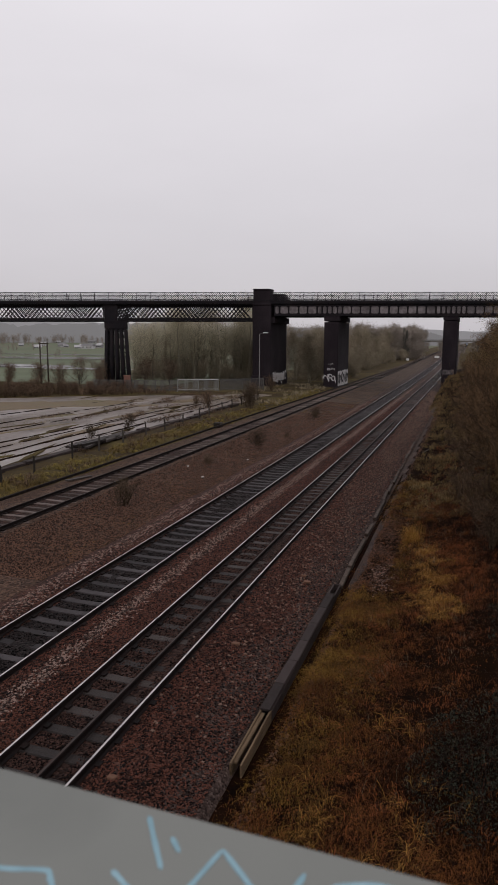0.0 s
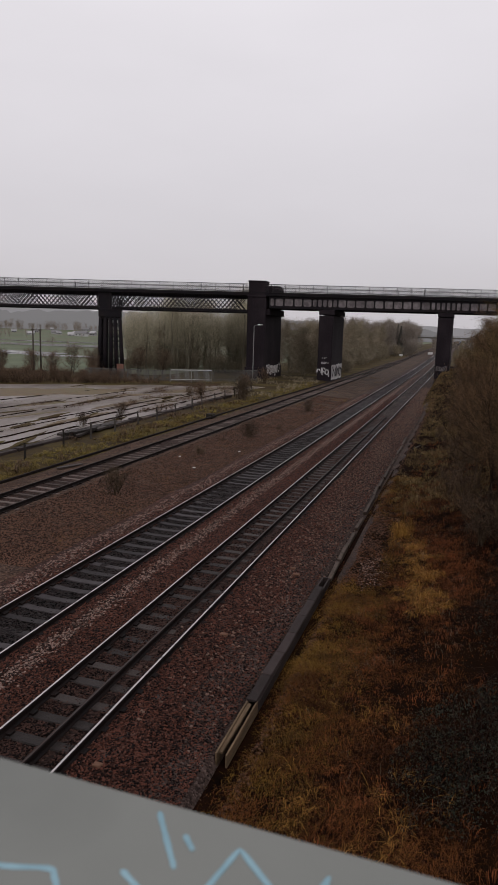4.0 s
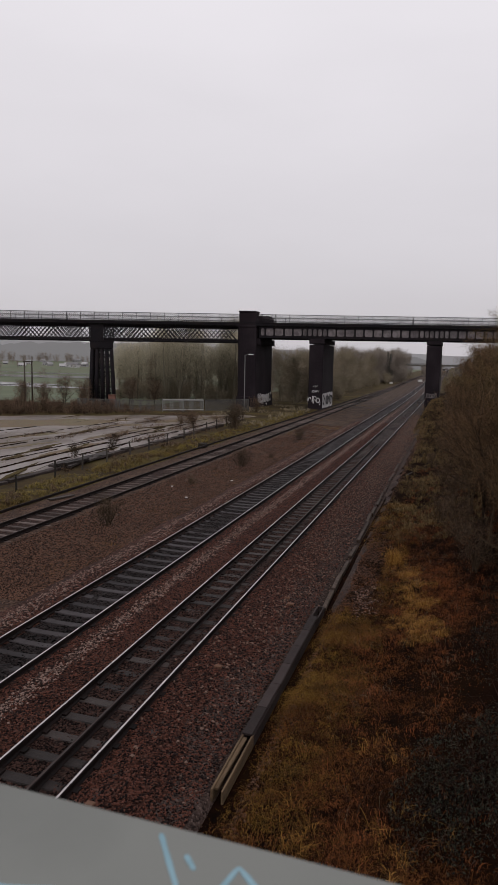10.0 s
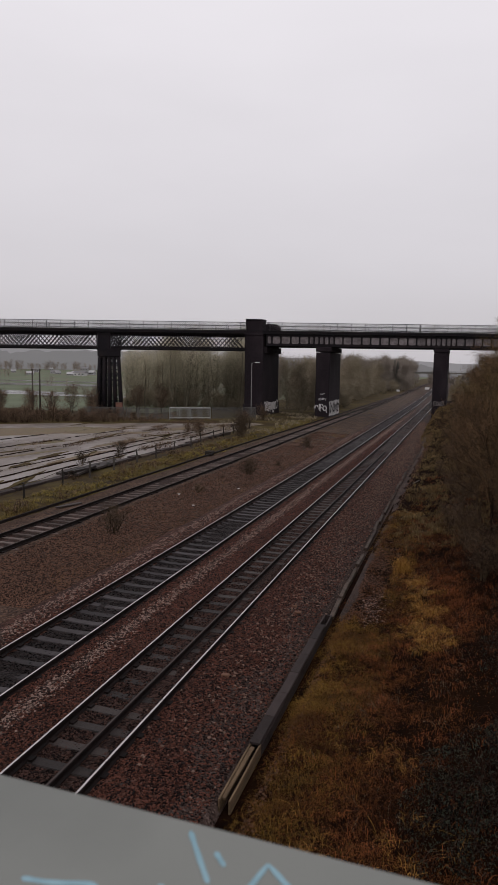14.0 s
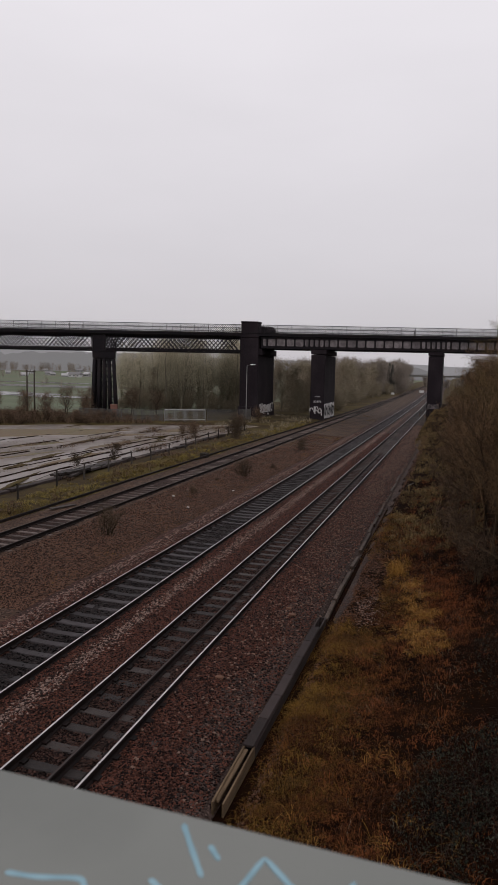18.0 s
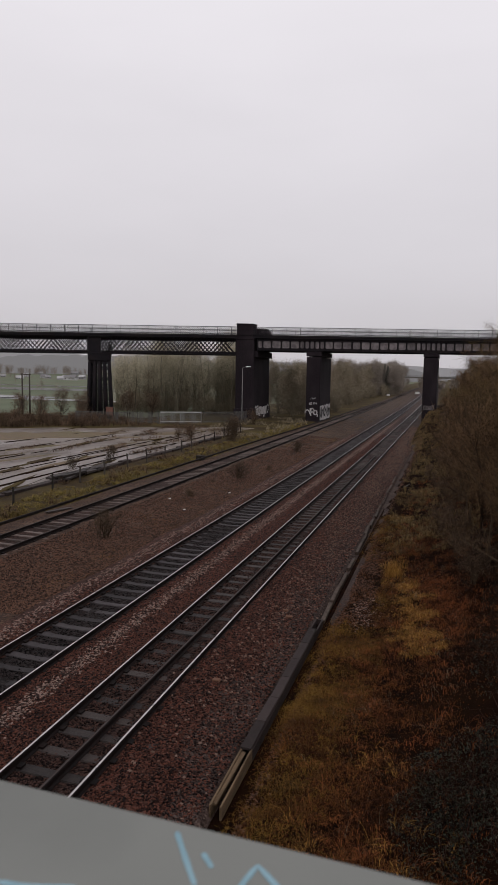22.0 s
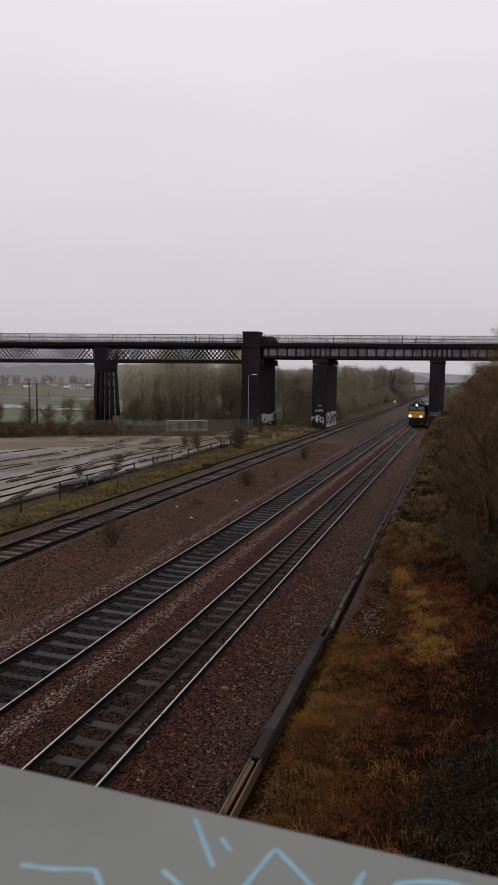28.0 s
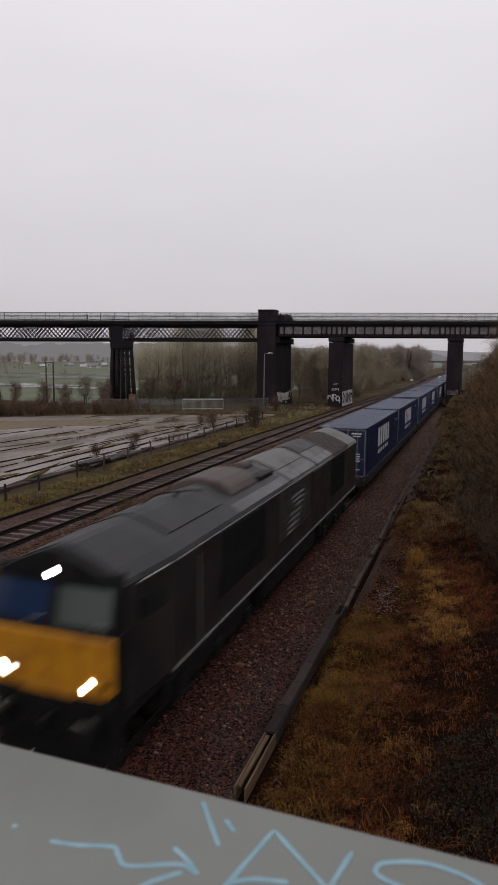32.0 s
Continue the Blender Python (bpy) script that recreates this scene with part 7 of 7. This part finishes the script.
lamp = thing("street_lamp", "slim grey lamp post with a flat lantern", "lamp post", pose(-30.5, 93.8, float(ground_z(-30.5, 93.8))))
part("column", Shape().tube([(0, 0, -0.1), (0, 0, 1.4), (0, 0, 1.45), (0, 0, 8.1)], [0.11, 0.11, 0.075, 0.055], 10), M["galvanised"], lamp, smooth=True)
part("arm", Shape().tube([(0, 0, 8.05), (0.25, 0, 8.2), (0.7, 0.05, 8.25)], [0.04, 0.035, 0.03], 8), M["galvanised"], lamp)
part("lantern", Shape().prism([(0.55, 8.2), (1.3, 8.24), (1.3, 8.32), (0.7, 8.36), (0.55, 8.3)], -0.15, 0.15), M["bank_cabinet"], lamp, "pale flat lantern", 0.02)

hpole = thing("h_frame_pole", "dark twin wooden poles joined by a crossbar", "power pole", pose(-61.2, 83.2, -0.4, 0, 0, 18))
for x in (-0.55, 0.55):
    part("pole", Shape().tube([(x, 0, -0.3), (x, 0, 6.85)], [0.14, 0.10], 9), M["wood_post"], hpole, smooth=True)
part("crossbar", Shape().box(-0.75, 0.75, -0.06, 0.06, 6.6, 6.78), M["wood_post"], hpole)
for x in (-0.6, 0, 0.6):
    part("insulator", Shape().tube([(x, 0, 6.78), (x, 0, 6.98)], [0.05, 0.035], 8), M["galvanised"], hpole)

cab = thing("rusty_orange_tank", "rusty orange box standing by the trestle foot", "tank", VM @ pose(-32.6, -1.2, 0.0))
part("tank_body", Shape().box(-0.5, 0.5, -0.4, 0.4, -0.3, 1.55), M["orange"], cab, bevel=0.05)
part("tank_lid", Shape().box(-0.55, 0.55, -0.45, 0.45, 1.55, 1.63), M["orange"], cab, bevel=0.02)

for x, y, w, h in ((-14.9, 292, 1.9, 0.9), (-23.0, 247, 1.1, 0.8)):
    t = thing("trackside_cabinet", "small white trackside equipment cabinet", "cabinet", pose(x, y, -0.45), "trackside cabinets")
    part("cabinet_body", Shape().box(-w / 2, w / 2, -0.3, 0.3, 0.0, h), M["bank_cabinet"], t, bevel=0.03)
    part("cabinet_roof", Shape().box(-w / 2 - 0.06, w / 2 + 0.06, -0.36, 0.36, h, h + 0.07), M["bank_cabinet"], t, bevel=0.02)

pm = thing("points_lever_box", "small rusty yellow-brown lever box beside the siding", "lever box", pose(-19.9, 50.2, -0.28))
part("box_body", Shape().box(-0.3, 0.3, -0.35, 0.35, 0, 0.38), M["wood_post"], pm, bevel=0.03)
part("lever", Shape().beam((0, 0, 0.3), (0.25, 0.1, 0.75), 0.05, 0.05), M["rail_dull"], pm)
bd = thing("dropped_board", "dark timber board lying beside the siding rail", "board", pose(-18.85, 28.1, -0.14, 0, 0, 70))
part("plank", Shape().box(-0.75, 0.75, -0.14, 0.14, 0, 0.06), M["timber"], bd, bevel=0.01)
lt = thing("pale_branch", "pale broken branch lying on the bank", "branch", pose(-2.6, 43.0, float(ground_z(-2.6, 43.0)) + 0.05, 0, 0, 60))
part("stick", Shape().tube([(-0.35, 0, 0.03), (0, 0.04, 0.06), (0.4, 0, 0.16)], [0.035, 0.03, 0.015], 6), M["concrete"], lt, "bleached stick")

# ---- the road bridge far down the line ----
rb = thing("road_bridge", "low concrete road bridge far down the line", "bridge", pose(-12, 345, 0))
part("bridge_beam", Shape().box(-30, 30, -4, 4, 6.3, 7.0), M["concrete"], rb, "weathered grey bridge beam", 0.05)
part("bridge_parapet", Shape().box(-30, 30, -4.2, -4.0, 7.0, 7.12).box(-30, 30, -4.2, -4.0, 7.5, 7.62), M["galvanised"], rb)
for k in range(31):
    part("parapet_post", Shape().box(-30.05 + k * 2, -29.95 + k * 2, -4.19, -4.01, 7.1, 7.5), M["galvanised"], rb)
for x in (-14, 14):
    part("bridge_support", Shape().box(x - 0.7, x + 0.7, -3.5, 3.5, -1, 6.3), M["concrete"], rb, bevel=0.05)
for x0, x1 in ((-34, -22), (20, 34)):
    part("abutment", Shape().box(x0, x1, -5, 5, -2, 6.0), M["verge"], rb, "grassed abutment", 0.4)

# ---- fields, flood water, village and hills to the side ----
def flood(x0, x1, y0, y1, seed):
    r = random.Random(seed)
    n = 18
    near, away = [], []
    for i in range(n + 1):
        f = i / n
        x = x0 + (x1 - x0) * f
        z = -2.32
        e = math.sin(f * math.pi) ** 0.5
        near.append((x, y0 + (y1 - y0) * (0.5 - 0.5 * e) + r.gauss(0, 1.2), z))
        away.append((x, y0 + (y1 - y0) * (0.5 + 0.5 * e) + r.gauss(0, 1.2), z))
    s = Shape().add(near + away, [(i, i + 1, n + 2 + i, n + 1 + i) for i in range(n)])
    tagged(part("flood_water", s, M["flood_water"]), "sheet of grey flood water lying in the field", "water", kind="structure")


flood(-190, -128, 180, 202, 1)
flood(-250, -150, 262, 296, 2)
flood(-160, -84, 176, 186, 3)
flood(-300, -190, 330, 350, 4)

houses = []
r = random.Random(9)
for i in range(12):
    px = (32, 60, 71, 96, 105, 109, 131, 140, 150, 157, 164, 170)[i] + r.uniform(-1, 1)
    bearing = math.atan((441 - px) / 1149) + radians(18.5)
    d = r.uniform(600, 880)
    x, y = -math.sin(bearing) * d, math.cos(bearing) * d
    z = float(ground_z(x, y)) - 0.5
    w, dp, h = r.uniform(4, 8), r.uniform(4, 6), r.uniform(1.6, 2.8)
    if i in (8, 9):
        w, h = 11, 3.0
    t = thing("village_house", "pale rendered house with a grey pitched roof", "house", pose(x, y, z, 0, 0, math.degrees(bearing) + r.uniform(-35, 35)), "houses of the village")
    part("wall", Shape().box(-w / 2, w / 2, -dp / 2, dp / 2, -2, h), M["house_wall"], t)
    s = Shape().add([(-w / 2 - 0.4, -dp / 2 - 0.4, h), (w / 2 + 0.4, -dp / 2 - 0.4, h), (w / 2 + 0.4, dp / 2 + 0.4, h), (-w / 2 - 0.4, dp / 2 + 0.4, h), (-w / 2 - 0.4, 0, h + 2), (w / 2 + 0.4, 0, h + 2)],
                    [(0, 1, 5, 4), (2, 3, 4, 5), (3, 0, 4), (1, 2, 5), (0, 3, 2, 1)])
    part("roof", s, M["house_roof"], t, "grey slate roof")
    for k in range(3):
        x0 = -w / 2 + w * (k + 0.5) / 3
        part("window", Shape().box(x0 - 0.6, x0 + 0.6, -dp / 2 - 0.03, -dp / 2 + 0.02, h * 0.45, h * 0.75), M["glass"], t)

fieldtree = [woody("hedge_tree", "small bare field tree", "tree", 500 + i, 6.5, 2.2, 3, 12, 700, M["twig_far"], M["twig_far"], 0.8, 0.013, 0.15, 0.12, low=0.2) for i in range(2)]
places = []
for i in range(70):
    bearing = radians(18.5) + math.atan((441 - r.uniform(-60, 235)) / 1149)
    d = r.choice((240, 330, 520, 700, 780, 830, 860, 880, 880, 885)) + r.uniform(-12, 12)
    places.append((-math.sin(bearing) * d, math.cos(bearing) * d, r.uniform(0.35, 0.6) * (1 + d / 600), r.uniform(0, 360)))
for i in range(70):
    bearing = radians(18.5) + math.atan((441 - r.uniform(-60, 240)) / 1149)
    d = r.uniform(770, 893)
    places.append((-math.sin(bearing) * d, math.cos(bearing) * d, r.uniform(0.9, 2.0), r.uniform(0, 360)))
spread_out(fieldtree, places, "trees of the field hedges")
rivertree = [woody("waterside_tree", "small bare dark tree beside the flooded field", "tree", 520 + i, 6.5, 2.2, 3, 14, 2600, M["wood_post"], M["brush_twig"], 0.6, 0.010, 0.16, 0.09, low=0.12) for i in range(2)]
places = []
for x, y, k in ((-60.6, 80.6, 0.62), (-62.5, 84.0, 0.55), (-57.6, 81.4, 0.6), (-58.8, 84.2, 0.5), (-56.0, 84.6, 0.8), (-53.5, 85.9, 0.72), (-54.6, 88.0, 0.6), (-52.0, 84.0, 0.5), (-66.5, 82.0, 0.5), (-70.0, 86.0, 0.55), (-48.8, 92.0, 0.8), (-46.0, 95.0, 0.75)):
    places.append((x, y, k, r.uniform(0, 360)))
spread_out(rivertree, places, "trees by the water")


def ridge(name, radius, b0, b1, heights, tone, label):
    """A line of hills beyond the fields, as far off as can be made out; its mist is a painted, glowing grey."""
    s = Shape()
    n = 90
    rr = random.Random(int(radius))
    top, low = [], []
    for i in range(n + 1):
        b = b0 + (b1 - b0) * i / n
        h = float(np.interp(i / n, np.linspace(0, 1, len(heights)), heights)) * (1 + 0.05 * rr.gauss(0, 1))
        top.append((-math.sin(radians(b)) * radius, math.cos(radians(b)) * radius, h))
        low.append((-math.sin(radians(b)) * radius, math.cos(radians(b)) * radius, -30))
    s.add(low + top, [(i + 1, i, n + 1 + i, n + 2 + i) for i in range(n)])
    # haze is put into the hill colour: a flat grey that also glows
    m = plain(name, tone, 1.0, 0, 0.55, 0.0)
    tagged(part(name, s, m), label, "hills", kind="structure")


ridge("hill_backdrop", 2300, -60, 95, [60, 70, 72, 56, 44, 42, 38, 44, 54, 58, 70, 78, 70, 75, 85, 80, 70], (0.22, 0.215, 0.225), "wooded hills along the horizon, mist painted as a glowing grey")
ridge("hill_backdrop_near", 1300, 0.5, 7.5, [4, 10, 18, 25, 32, 30, 14], (0.155, 0.152, 0.157), "hill beside the line, painted haze grey and glowing")
ridge("wooded_hill_backdrop", 900, 24, 52, [30, 30, 28, 27, 27, 25, 28, 27, 24, 24, 25], (0.165, 0.162, 0.166), "wooded hillside above the village, painted haze grey and glowing")


# ---- what moves ----
def motions():
    """The train runs towards the footbridge at a steady speed."""
    speed, end = 24.5, 8.5

    def on_line(y, middle):
        """A vehicle whose front stands at y, laid along the line at its middle."""
        slope = float(bend(y + middle + 2) - bend(y + middle - 2)) / 4
        return pose(-6.43 + float(bend(y + middle)) - slope * middle, y, 0, 0, 0, -math.degrees(math.atan(slope)))

    for ob, offset, middle in [(loco, 0, 10.5)] + [(ob, load[0], 7) for load in LOADS for ob in load[1:]]:
        walk(ob, [(t, on_line(end + offset + speed * (32 - t), middle)) for t in range(33)])


motions()
